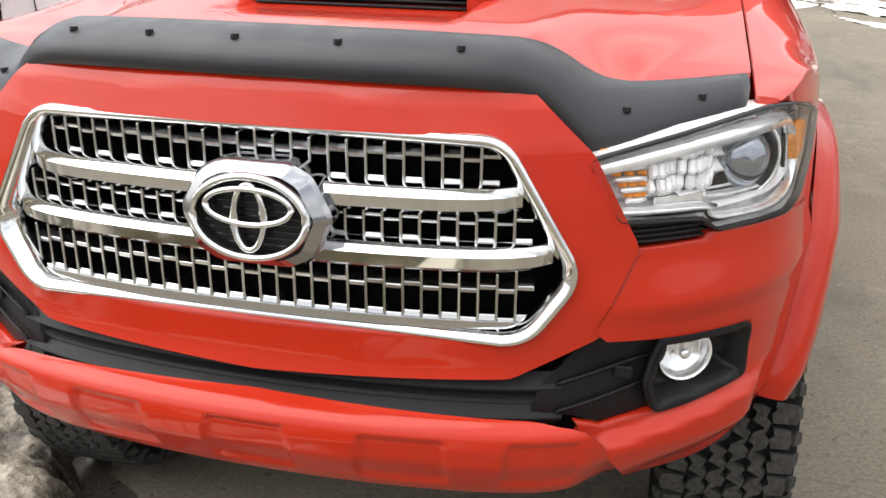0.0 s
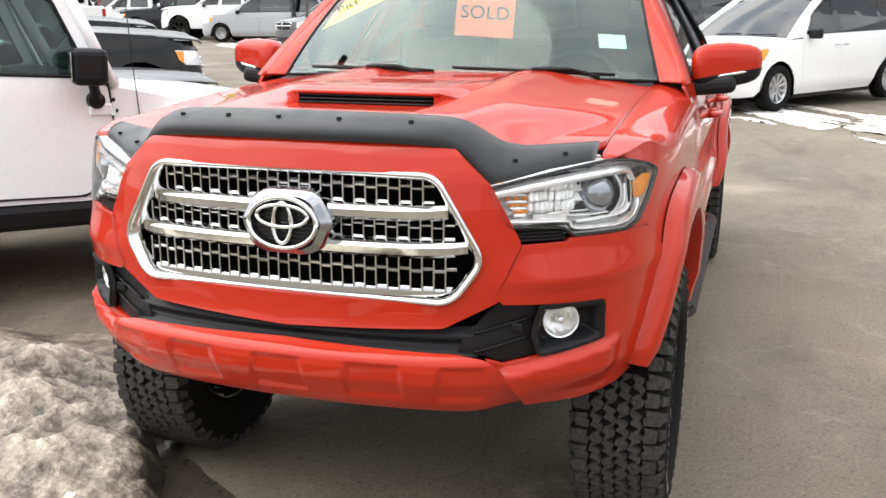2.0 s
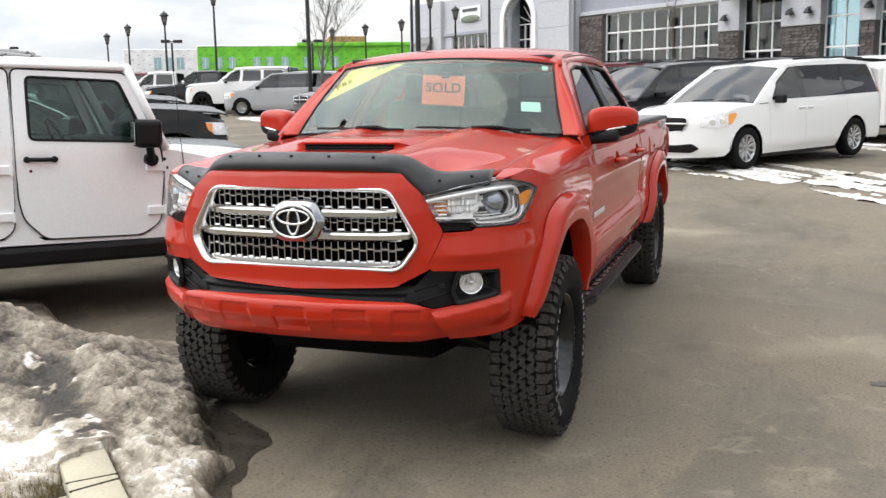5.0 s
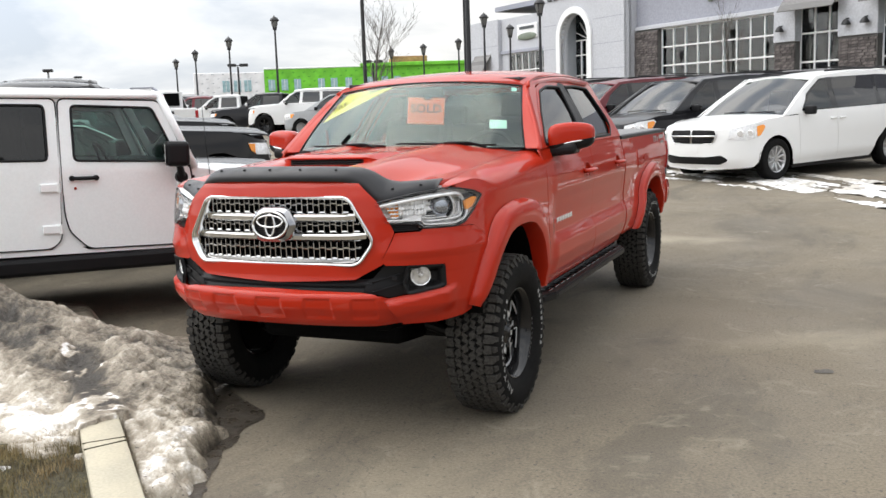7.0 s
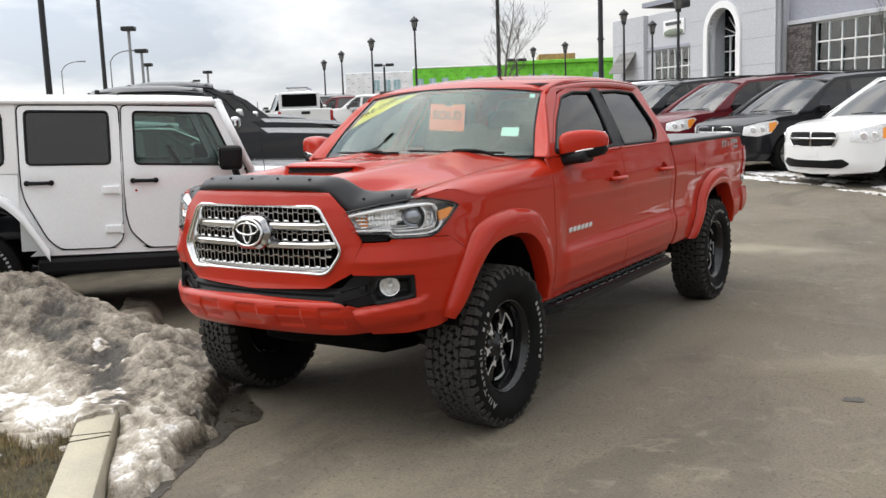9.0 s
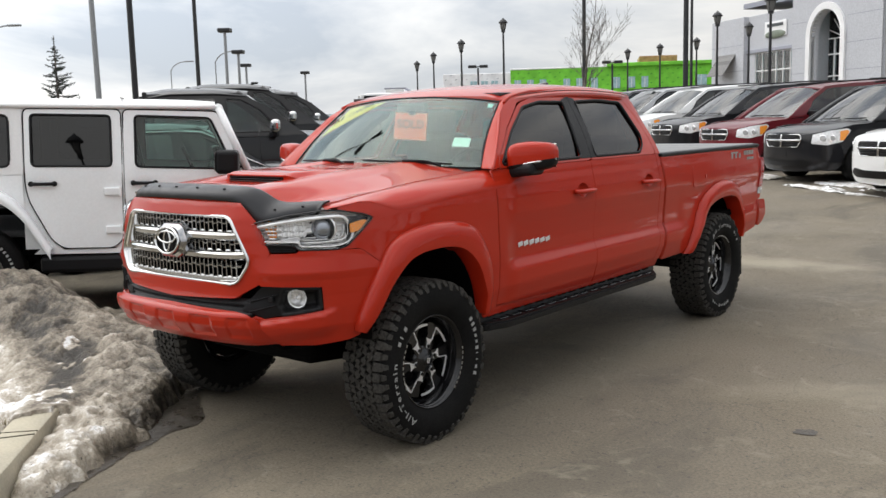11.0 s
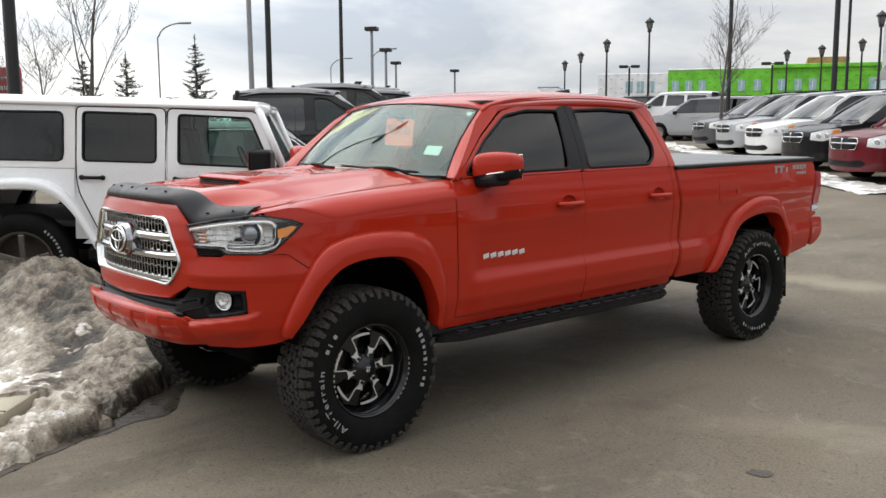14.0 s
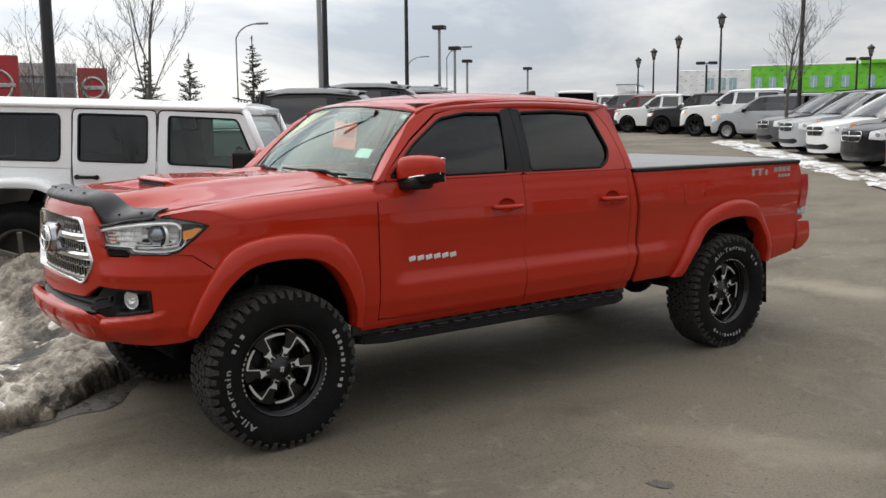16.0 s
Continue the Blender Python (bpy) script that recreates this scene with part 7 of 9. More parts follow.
    for x in (.3, -.35):
        v, f = tube_data([Vector(screen(np.array([x + q * .5]), np.array([.04 + .02 * q]))[0]) + Vector((0, -.02, .015)) for q in np.linspace(0, 1, 5)], .012, 6)
        link_mesh("wiper", v, f, BLACK, car)
    for o in car.children_recursive:
        o.color = (*color, 1)
    return car


def recolour(car, color):
    for o in car.children_recursive:
        o.color = (*color, 1)


ROW_TURN = -35.0


def van_pose(k, dx=0.0, turn=0.0):
    hx, hy = .80 - 2.88 * k * .739, 11.25 + 2.88 * k * .674
    x, y = hx - .177, hy + 1.003
    return pose(x, y, float(ground_z(x, y)), 1.2, 0, ROW_TURN + turn)


WHITE_C, BLACK_C, MAROON_C, SILVER_C, GREY_C = (.80, .80, .79), (.012, .012, .014), (.13, .012, .018), (.40, .41, .42), (.10, .10, .105)
first_van = build_van("white minivan with cross-bar grille and alloy wheels", WHITE_C)
first_van.matrix_world = van_pose(0)
for k, col, lab, trn in ((1, BLACK_C, "black minivan with chrome cross-bar grille", 0), (2, MAROON_C, "dark maroon minivan with chrome grille", .6), (3, BLACK_C, "black minivan with chrome cross-bar grille", -.5), (4, WHITE_C, "white minivan further along the sales row", .4), (5, SILVER_C, "silver minivan with dark grille", 0), (6, GREY_C, "dark grey minivan in the sales row", .5)):
    v = copy_thing(first_van, van_pose(k, turn=trn))
    recolour(v, col)
    tagged(v, lab)
# a second row behind
for k in range(4):
    x, y = 5.6 - 2.13 * k, 21.0 + 1.94 * k
    v = copy_thing(first_van, pose(x, y, float(ground_z(x, y)), 1, 0, ROW_TURN + 180))
    recolour(v, (WHITE_C, GREY_C, BLACK_C, SILVER_C)[k])
    tagged(v, ("white", "dark grey", "black", "silver")[k] + " minivan seen from behind in the second row", group="vans in the second row")


def build_suv(label, color, name="sport_utility", pickup_bed=False, H=1.86, group="dark vehicles beside the off-roader row", trim=False):
    """A tall square-shouldered utility vehicle or pickup."""
    c = CarShape(5.5 if pickup_bed else 5.0, .95, 2.0, 1.22, H, .26)
    car = empty(name, None, label, "pickup truck" if pickup_bed else "suv", group)
    S = lambda lift=0.0: (lambda a, b: c.skin(a, b, lift))
    U, sm, r = c.u_of, CAR_PAINT, .40
    wb = 3.55 if pickup_bed else 3.0
    tail = c.tail - .12
    cab_end = 2.80 if pickup_bed else tail - .05
    arch = lambda y0, rr, n=10: [(U(y0 + rr * math.cos(q)), .42 + rr * math.sin(q)) for q in np.linspace(0, math.pi, n)]
    for sd in (1, -1):
        M = (lambda o: o) if sd > 0 else mirrored
        body = [(U(-.60), .60), (U(-.48), .44)] + arch(0, .47)[::-1] + [(U(.5), .34), (U(wb - .5), .34)] + arch(wb, .47)[::-1] + [(U(wb + .5), .44), (U(tail - .1), .46), (U(tail), 1.20), (U(.5), 1.20), (U(-.2), 1.16), (U(-.50), 1.08)]
        sheet("body_side", M(body), S(), sm, car, .02, (.12, .1))
        top = [(U(.62), 1.20), (U(cab_end), 1.22), (U(cab_end - .12), H - .09), (U(2.0), H - .075), (U(1.50), H - .085), (U(1.15), H - .27)]
        front_pane = rounded([(U(.98), 1.27), (U(1.66), 1.275), (U(1.68), H - .16), (U(1.50), H - .17), (U(1.24), H - .31)], .035, 3)
        sheet("upper_frame", M(top), S(-.004), sm, car, .02, (.1, .06), holes=[M(front_pane)])
        sheet("side_window", M(front_pane), S(-.010), DOOR_GLASS, car, .006, (.3, .2))
        v, f = tube_data([Vector(c.skin(np.array([u if sd > 0 else -u]), np.array([z]), .0)[0]) for u, z in front_pane], .008, 6, True)
        link_mesh("window_seal", v, f, GLOSS_BLACK, car)
        for w in ([(U(1.80), 1.275), (U(min(2.62, cab_end - .15)), 1.28), (U(min(2.58, cab_end - .22)), H - .17), (U(1.82), H - .155)],) + (() if pickup_bed else ([(U(2.74), 1.28), (U(cab_end - .25), 1.28), (U(cab_end - .34), H - .18), (U(2.72), H - .17)],)):
            sheet("side_window", M(rounded(w, .04, 3)), S(.003), DARK_GLASS, car, .01, (.3, .2))
            # cabin shade drawn as a near-black sheet just behind the pane
            sheet("window_lining", M(rounded(w, .04, 3)), S(-.001), DARK, car, .004, (.3, .2))
        if trim:
            v, f = tube_data([Vector(c.skin(np.array([sd * U(y)]), np.array([z]), .006)[0]) for y, z in ((.72, 1.25), (.94, 1.36), (1.20, H - .27), (1.46, H - .135), (1.75, H - .115), (2.4, H - .12), (cab_end - .3, H - .14))], .013, 6)
            link_mesh("window_trim", v, f, CHROME, car)
        hl = sheet("headlamp", M(rounded([(U(-.86), .82), (U(-.55), .84), (U(-.42), 1.00), (U(-.82), .98)], .03, 2)), S(.010), HEAD_GLASS, car, .03, (.08, .08))
        sheet("indicator", M([(U(-.52), .86), (U(-.46), .90), (U(-.43), .99), (U(-.53), .985)]), S(.015), AMBER, hl, .01, (.08, .08))
        part("door_mirror", box_bm((.25, .13, .17), pose(sd * (c.w + .10), 1.07, 1.345, 0, 0, sd * 14), .05, 3), GLOSS_BLACK if trim else CHROME, car, "black mirror cap" if trim else "chrome mirror cap")
        part("mirror_foot", box_bm((.20, .09, .09), pose(sd * (c.w + .02), 1.10, 1.235), .03, 2), BLACK, car)
        for y in (0, wb):
            road_wheel(car, sd * (c.w - .13), y, r, .26, 6, GLOSS_BLACK)
            v = [(sd * x2, y + .48 * math.cos(q), .42 + .48 * math.sin(q)) for q in np.linspace(-.3, math.pi + .3, 14) for x2 in (.5, c.w - .03)]
            link_mesh("wheel_liner", v, [[2 * i, 2 * i + 1, 2 * i + 3, 2 * i + 2] for i in range(13)], DARK, car)
    u1 = U(-.48)
    sheet("front_bumper", [(-u1, .44), (-U(-.70), .36), (0, .34), (U(-.70), .36), (u1, .44), (U(-.60), .60), (U(-.80), .66), (0, .66), (-U(-.80), .66), (-U(-.60), .60)], S(.02), BLACK if pickup_bed else sm, car, .04, (.1, .1))
    sheet("nose", [(-U(-.60), .60), (0, .60), (U(-.60), .60), (U(-.50), 1.08), (U(-.80), 1.10), (0, 1.10), (-U(-.80), 1.10), (-U(-.50), 1.08)], S(), sm, car, .03, (.1, .1))
    g = sheet("grille", rounded([(-.52, .68), (.52, .68), (.56, 1.02), (-.56, 1.02)], .04, 3), S(.008), DARK, car, .02, (.1, .1))
    for z in (.70, .80, .90, 1.0):
        v, f = tube_data([Vector(c.skin(np.array([q]), np.array([z]), .018)[0]) for q in np.linspace(-.53, .53, 9)], .018, 6)
        link_mesh("grille_bar", v, f, CHROME, g)
    zm = curve_of([(-.92, 1.10), (-.80, 1.15), (-.4, 1.19), (.2, 1.22), (.75, 1.24)])
    wh = curve_of([(-.92, .55), (-.75, .80), (-.4, .88), (.75, .90)])
    sheet("hood", [(-1, -.90), (1, -.90), (1, .72), (-1, .72)], lambda a, b: np.stack([a * wh(b), b, zm(b) - .05 + .06 * (1 - a ** 4) + .025 * (1 - step(np.abs(a), .45, .62))], -1), sm, car, .02, (.1, .1))

    def screen(a, s):
        return np.stack([a * (.84 * (1 - s) + .66 * s), (.60 + .15 * a * a) * (1 - s) + (1.38 + .12 * a * a) * s, (1.235 - .01 * a * a) * (1 - s) + (H - .05 - .04 * a * a) * s], -1)

    sheet("windscreen", [(-1, 0), (1, 0), (1, 1), (-1, 1)], screen, SCREEN_GLASS, car, .01, (.2, .2))
    for sd in (1, -1):
        v, f = tube_data([Vector(screen(np.array([sd * 1.03]), np.array([q]))[0]) for q in np.linspace(-.05, 1.02, 8)], .045, 8)
        link_mesh("windscreen_pillar", v, f, sm, car)
    ce = cab_end - .10
    sheet("roof", [(-1, 1.40), (0, 1.30), (1, 1.40), (1, ce - .05), (.9, ce + .03), (-.9, ce + .03), (-1, ce - .05)], lambda a, b: np.stack([a * .765, b, H - .050 + .05 * step(b, 1.2, 1.9) - .02 * a * a - .07 * np.abs(a) ** 6 - .05 * step(b, ce - .35, ce + .05)], -1), sm, car, .02, (.05, .06))
    part("tail", box_bm((1.84, .12, .80), pose(0, tail + .02, .86), .04, 2), sm, car)
    part("cab_back", box_bm((1.5, .06, H - 1.25), pose(0, cab_end - .06, (H + 1.2) / 2 - .03, 6, 0, 0), .02, 2), sm if pickup_bed else DARK_GLASS, car)
    part("underbody", box_bm((1.70, 4.6, .35), pose(0, 1.7, .60), .05, 2), DARK, car)
    part("dashboard", box_bm((1.4, .4, .14), pose(0, 1.15, 1.18), .05, 2), CABIN, car)
    if pickup_bed:
        part("rear_window", box_bm((1.26, .02, H - 1.48), pose(0, cab_end - .025, (H + 1.2) / 2 + .03, 6, 0, 0), .03, 2), DARK, car, "dark rear window")
        part("tailgate_handle", box_bm((.30, .03, .10), pose(0, tail + .085, 1.12), .01, 1), BLACK, car)
        part("rear_bumper", box_bm((1.86, .16, .20), pose(0, tail + .10, .55), .04, 2), CHROME, car)
        for x in (.90, -.90):
            part("tail_lamp", box_bm((.12, .10, .42), pose(x, tail + .04, .98), .03, 2), TAIL_RED, car, "red tail lamp")
        part("bed_inner", box_bm((1.7, tail - cab_end, .06), pose(0, (tail + cab_end) / 2, .90), .02), DARK, car)
    for x in (.38, -.38):
        part("seat", box_bm((.46, .14, .60), pose(x, 2.0, 1.28, -12, 0, 0), .05, 2), SEAT_CLOTH, car)
    recolour(car, color)
    return car


OFFROAD_TURN = 34.0
JH, JR = Vector((math.sin(radians(OFFROAD_TURN)), math.cos(radians(OFFROAD_TURN)))), Vector((math.cos(radians(OFFROAD_TURN)), -math.sin(radians(OFFROAD_TURN))))


def beside(k, ahead, dz=0.0):
    """A place in the row beside the white off-roader, nose pointing the same way."""
    p = Vector((-4.17, .357)) - JR * 2.75 * k + JH * ahead
    return pose(p.x, p.y, float(ground_z(p.x, p.y)) + dz, 0, 0, 180 - OFFROAD_TURN)


def raise_body(car, dz, wheel_scale):
    """A lifted chassis on larger wheels."""
    for o in car.children:
        if o.name.split(".")[0] == "wheel":
            m = o.matrix_basis.copy()
            m.translation.z *= wheel_scale
            o.matrix_basis = m @ Matrix.Diagonal((1, wheel_scale, wheel_scale, 1))
        else:
            o.matrix_basis = Matrix.Translation((0, 0, dz)) @ o.matrix_basis


high = build_suv("dark grey crew-cab pickup truck with chrome mirrors", (.013, .0128, .0132), "pickup_truck", True, 1.88)
raise_body(high, .05, 1.08)
high.matrix_world = beside(1.75, 3.85)
dark = build_suv("dark grey crew-cab pickup truck with roof marker lamps", (.014, .0138, .014), "pickup_truck", True, 1.92)
for x in (.34, -.34):
    part("marker_lamp", box_bm((.10, .12, .035), pose(x, 1.60, 1.925), .012, 2), GLOSS_BLACK, dark)
raise_body(dark, .09, 1.1)
dark.matrix_world = beside(2.85, 4.5)
low_car = build_suv("low black estate car with chrome window trim", (.010, .010, .011), "estate_car", False, 1.86, trim=True)
low_car.matrix_world = beside(.86, 3.05) @ Matrix.Diagonal((.90, .90, .83, 1))
d2 = build_suv("black pickup truck with chrome grille", (.014, .014, .015), "pickup_truck", True, 1.92)
d2.matrix_world = beside(3.95, 5.4)
d3 = copy_thing(dark, beside(5.0, 5.4))
recolour(d3, (.05, .052, .056))
utility = build_suv("black utility vehicle in the off-roader's row", (.012, .012, .013), H=1.90)
raise_body(utility, .10, 1.1)
utility.matrix_world = beside(6.1, 5.4)


def parked(src, x, y, turn, col, label):
    o = copy_thing(src, pose(x, y, float(ground_z(x, y)), 0, 0, turn))
    recolour(o, col)
    tagged(o, label + " parked across the lot", group="far parked vehicles")


parked(d2, -21.8, 23.8, 228, (.78, .78, .77), "white pickup truck seen from behind")
parked(first_van, -18.6, 29.9, -80, SILVER_C, "silver minivan with alloy wheels")
parked(utility, -21.6, 31.6, -78, (.74, .74, .73), "white utility vehicle")
parked(d2, -25.0, 33.2, -70, BLACK_C, "black pickup truck with chrome grille")
for i, (src, col, lab) in enumerate(((d2, (.76, .76, .75), "white pickup truck"), (d2, MAROON_C, "maroon pickup truck"), (utility, GREY_C, "grey utility vehicle"), (utility, (.74, .74, .73), "white utility vehicle"))):
    parked(src, -28.3 - 2.5 * i, 34.4 + 1.1 * i, -70, col, lab)

# ---- white four-door off-roader ----
OFFROAD_GLASS = glass("green_tint_glass", (0.58, 0.78, 0.71), 0.012, 1.6)
OFFROAD_DARK = glass("dark_tint_glass", (0.04, 0.045, 0.055), 0.012, 1.62)
WHITE_TOP = material("white_hardtop", (0.86, 0.86, 0.85), 0.5, grain=0.05, grain_size=120, stain=0.25, stain_size=2, stain_color=(0.76, 0.75, 0.73), bump=0.0006, bump_size=300)


def offroad_side(y, z):
    """The flat side, leaning in above the waist; y forward, x to the right."""
    d = np.clip(z - 1.20, 0, 1)
    return np.stack([.792 - .10 * d + 0 * y, y, z], -1)


def build_offroad():
    m = pose(-4.09, .305, .093, -1.7, 0, -36.0)
    car = empty("off_roader", m, "white four-door off-road vehicle with hard top and black trim", "off-road car")

    def low(fn, d):
        def g(a, b):
            p = fn(a, b)
            p[:, 0] -= np.sign(p[:, 0]) * d
            return p
        return g

    for sd in (1, -1):
        M = (lambda o: o) if sd > 0 else mirrored
        side = offroad_side if sd > 0 else flipped(offroad_side)
        rear = [(-.95, .72), (-.66, .72), (-.58, .93), (-.42, 1.0), (.08, 1.0), (.22, .88), (.245, .86), (.245, 1.185), (-.95, 1.185)]
        sheet("rear_quarter", M(rear), side, WHITE_PAINT, car, .03, (.12, .12))
        rd = new("rear_door")
        rd.parent = car
        outl = rounded([(.262, 1.70), (.262, 1.10), (.285, .98), (.43, .68), (.52, .602), (.90, .598), (.972, .66), (.985, 1.70)], .05, 4)
        rw = rounded([(.315, 1.655), (.315, 1.255), (.905, 1.250), (.905, 1.650)], .035, 3)
        sheet("door_panel", M(outl), side, WHITE_PAINT, rd, .035, (.12, .12), holes=[M(rw)])
        sheet("window_glass", M(rw), low(side, .014), OFFROAD_DARK, rd, .005, (.3, .3), label="dark tinted glass")
        fd = new("front_door")
        fd.parent = car
        outl = rounded([(1.00, 1.70), (1.00, .86), (1.03, .72), (1.16, .585), (1.80, .575), (1.93, .66), (1.965, 1.00), (1.945, 1.18), (1.735, 1.69)], .05, 4)
        fw = rounded([(1.09, 1.650), (1.09, 1.245), (1.80, 1.225), (1.845, 1.25), (1.675, 1.635)], .035, 3)
        sheet("door_panel", M(outl), side, WHITE_PAINT, fd, .035, (.12, .12), holes=[M(fw)])
        sheet("window_glass", M(fw), low(side, .014), OFFROAD_GLASS, fd, .005, (.3, .3), label="green tinted glass")
        rear_out = rounded([(.262, 1.70), (.262, 1.10), (.285, .98), (.43, .68), (.52, .602), (.90, .598), (.972, .66), (.985, 1.70)], .05, 4)
        for w, dr in ((rear_out, rd), (outl, fd)):
            pts = side(*np.array(M(w)).T)
            v, f = tube_data([Vector(p) for p in pts], .0055, 5, True)
            link_mesh("door_seam", v, f, BLACK, dr)
        for w, dr in ((rw, rd), (fw, fd)):
            pts = side(*np.array(M(w)).T)
            v, f = tube_data([Vector(p) for p in pts], .010, 6, True)
            link_mesh("window_seal", v, f, BLACK, dr)
        for y, dr in ((.39, rd), (1.15, fd)):
            h = new("door_handle")
            h.parent = dr
            v, f = tube_data([(sd * (.792 + .008 + .03 * math.sin(math.pi * q)), y - .085 + .17 * q, 1.115) for q in np.linspace(0, 1, 9)], .014, 8)
            link_mesh("grip", v, f, BLACK, h)
            for yy in (-.085, .085):
                part("pivot", cyl_bm(.022, .020, (sd * .79, y + yy, 1.115), (sd * .812, y + yy, 1.115), 14), BLACK, h)
            v = [(sd * (.794 - .02 * math.sin(math.pi * max(0, q)) * 0), y + .055 * math.cos(w), 1.135 + .045 * math.sin(w)) for q in (0,) for w in np.linspace(0, math.pi, 14)]
            link_mesh("finger_cup", v, [list(range(14))[::1 if sd > 0 else -1]], WHITE_TOP, h)
        part("lock", cyl_bm(.010, .010, (sd * .79, 1.085, 1.04), (sd * .796, 1.085, 1.04), 12), CHROME, fd)
        for y, dr in ((.905, rd), (1.90, fd)):
            for z in (1.05, .745):
                part("hinge", box_bm((.022, .13, .062), Matrix.Translation((sd * .803, y, z)), .008), WHITE_PAINT, dr)
                part("hinge_pin", cyl_bm(.011, .011, (sd * .812, y + .062, z - .034), (sd * .812, y + .062, z + .034), 10), WHITE_TOP, dr)
        # hard top with quarter window
        qw = rounded([(-.78, 1.64), (-.78, 1.25), (.155, 1.25), (.155, 1.65)], .05, 3)
        sheet("hardtop_side", M([(-.93, 1.19), (.252, 1.19), (.252, 1.71), (-.88, 1.71)]), side, WHITE_TOP, car, .03, (.15, .15), holes=[M(qw)])
        sheet("quarter_glass", M(qw), low(side, .012), OFFROAD_DARK, car, .005, (.3, .3), label="dark tinted glass")
        pts = side(*np.array(M(qw)).T)
        v, f = tube_data([Vector(p) for p in pts], .010, 6, True)
        link_mesh("window_seal", v, f, BLACK, car)
        # sill and rock rail, pillars
        sheet("sill", M([(.30, .56), (1.98, .545), (2.02, .60), (1.95, .64), (1.80, .565), (1.16, .575), (1.05, .63), (.90, .59), (.52, .592), (.42, .66)]), low(side, .008), WHITE_PAINT, car, .03, (.2, .1))
        sheet("door_gap", M([(.24, .60), (1.98, .60), (1.98, 1.2), (1.75, 1.70), (.24, 1.71), (.24, .60)][:-1]), low(side, .016), WHITE_PAINT, car, .004, (.5, .5), holes=[M(rw), M(fw)])
        part("rock_rail", box_bm((.16, 1.75, .13), pose(sd * .74, 1.22, .475), .03, 2), BLACK, car, "black rock rail")
        # cowl side and fender
        sheet("cowl_side", M([(1.975, .62), (2.22, .62), (2.30, .80), (2.52, 1.02), (2.52, 1.06), (2.05, 1.16), (1.96, 1.17)]), side, WHITE_PAINT, car, .03, (.1, .1))
        for y, z in ((1.91, 1.24), (1.938, 1.185), (1.968, 1.10), (1.982, 1.04)):
            x = .792 - .1 * max(0, z - 1.2)
            part("bolt", cyl_bm(.012, .010, (sd * x, y, z), (sd * (x + .008), y, z), 10), BLACK, car)
        # windscreen frame pillar
        v, f = tube_data([(sd * .772, 1.985, 1.17), (sd * .755, 1.86, 1.45), (sd * .735, 1.745, 1.715)], .042, 8, False, (1, .8))
        link_mesh("windscreen_pillar", v, f, WHITE_PAINT, car)
        # flares
        for yc, a0, a1 in ((-.16, .05, 3.10), (2.79, .05, 3.10)):
            vs, fs = [], []
            pth = [(-.58, .60), (-.50, .86), (-.36, 1.01), (-.10, 1.07), (.20, 1.05), (.40, .90), (.60, .58)]
            if yc > 1:
                pth = [(-.62, .62), (-.48, .88), (-.30, 1.00), (.0, 1.05), (.30, 1.02), (.50, .94), (.56, .80)]
            cv = spline(pth, 6)
            for y, z in cv:
                for x, dz in ((.770, .03), (.86, .034), (.930, .015), (.935, -.02), (.925, -.05)):
                    vs.append((sd * x, yc + y, z + dz))
            for i in range(len(cv) - 1):
                for j in range(4):
                    q = [i * 5 + j, i * 5 + j + 1, (i + 1) * 5 + j + 1, (i + 1) * 5 + j]
                    fs.append(q if sd < 0 else q[::-1])
            link_mesh("wheel_flare", vs, fs, WHITE_PAINT, car, "white wheel flare")
            lv = [(sd * x2, yc + p[0] * .98, p[1] - .03) for p in cv for x2 in (.45, .90)]
            link_mesh("wheel_liner", lv, [[2 * i, 2 * i + 1, 2 * i + 3, 2 * i + 2] for i in range(len(cv) - 1)], DARK, car)
        for y in (-.16, 2.79):
            w = road_wheel(car, sd * .80, y, .405, .26, 5, material("bronze_alloy", (.20, .185, .165), .4, .7, grain=.1, grain_size=50) if "bronze_alloy" not in bpy.data.materials else bpy.data.materials["bronze_alloy"])
            bm = bmesh.new()
            for st in (.2, 3.3):
                for i in range(8):
                    bar_arc(bm, .335, .022, st + i * .10, st + i * .10 + .05, lambda r: .132, 2)
            part("lettering", bm, LETTER, w, "white tyre lettering shown as bars")
        # mirror
        mi = new("door_mirror")
        mi.parent = fd
        part("mirror_head", box_bm((.20, .18, .19), pose(sd * .955, 1.80, 1.285, 0, 0, sd * -8), .035, 3), BLACK, mi)
        part("mirror_arm", cyl_bm(.026, .030, (sd * .90, 1.83, 1.22), (sd * .825, 1.87, 1.11), 12), BLACK, mi)
        part("mirror_foot", cyl_bm(.050, .044, (sd * .785, 1.87, 1.10), (sd * .835, 1.87, 1.10), 20), BLACK, mi)
        part("mirror_glass", box_bm((.16, .004, .15), pose(sd * .955, 1.707, 1.285, 0, 0, sd * -8), .002, 1), CHROME, mi)
        # hood decal as plain bars, hood seam
        for i in range(5):
            part("decal_bar", box_bm((.004, .042, .034), pose(sd * (.672 - .006 * i), 2.33 + i * .055, 1.012 - i * .004), .001, 1), BLACK, car, "dark decal bar")
        v, f = tube_data([(sd * .700, 2.02, 1.115), (sd * .692, 2.14, 1.11), (sd * .685, 2.22, 1.07), (sd * .684, 2.25, .99)], .004, 6)
        link_mesh("hood_seam", v, f, BLACK, car)
        if sd > 0:
            v, f = tube_data([(.80, 2.115, .93), (.80, 2.08, 1.30), (.80, 2.05, 1.72)], .0028, 6)
            link_mesh("antenna", v, f, BLACK, car)
            part("antenna_base", cyl_bm(.030, .018, (.775, 2.115, .925), (.812, 2.115, .93), 16), BLACK, car)
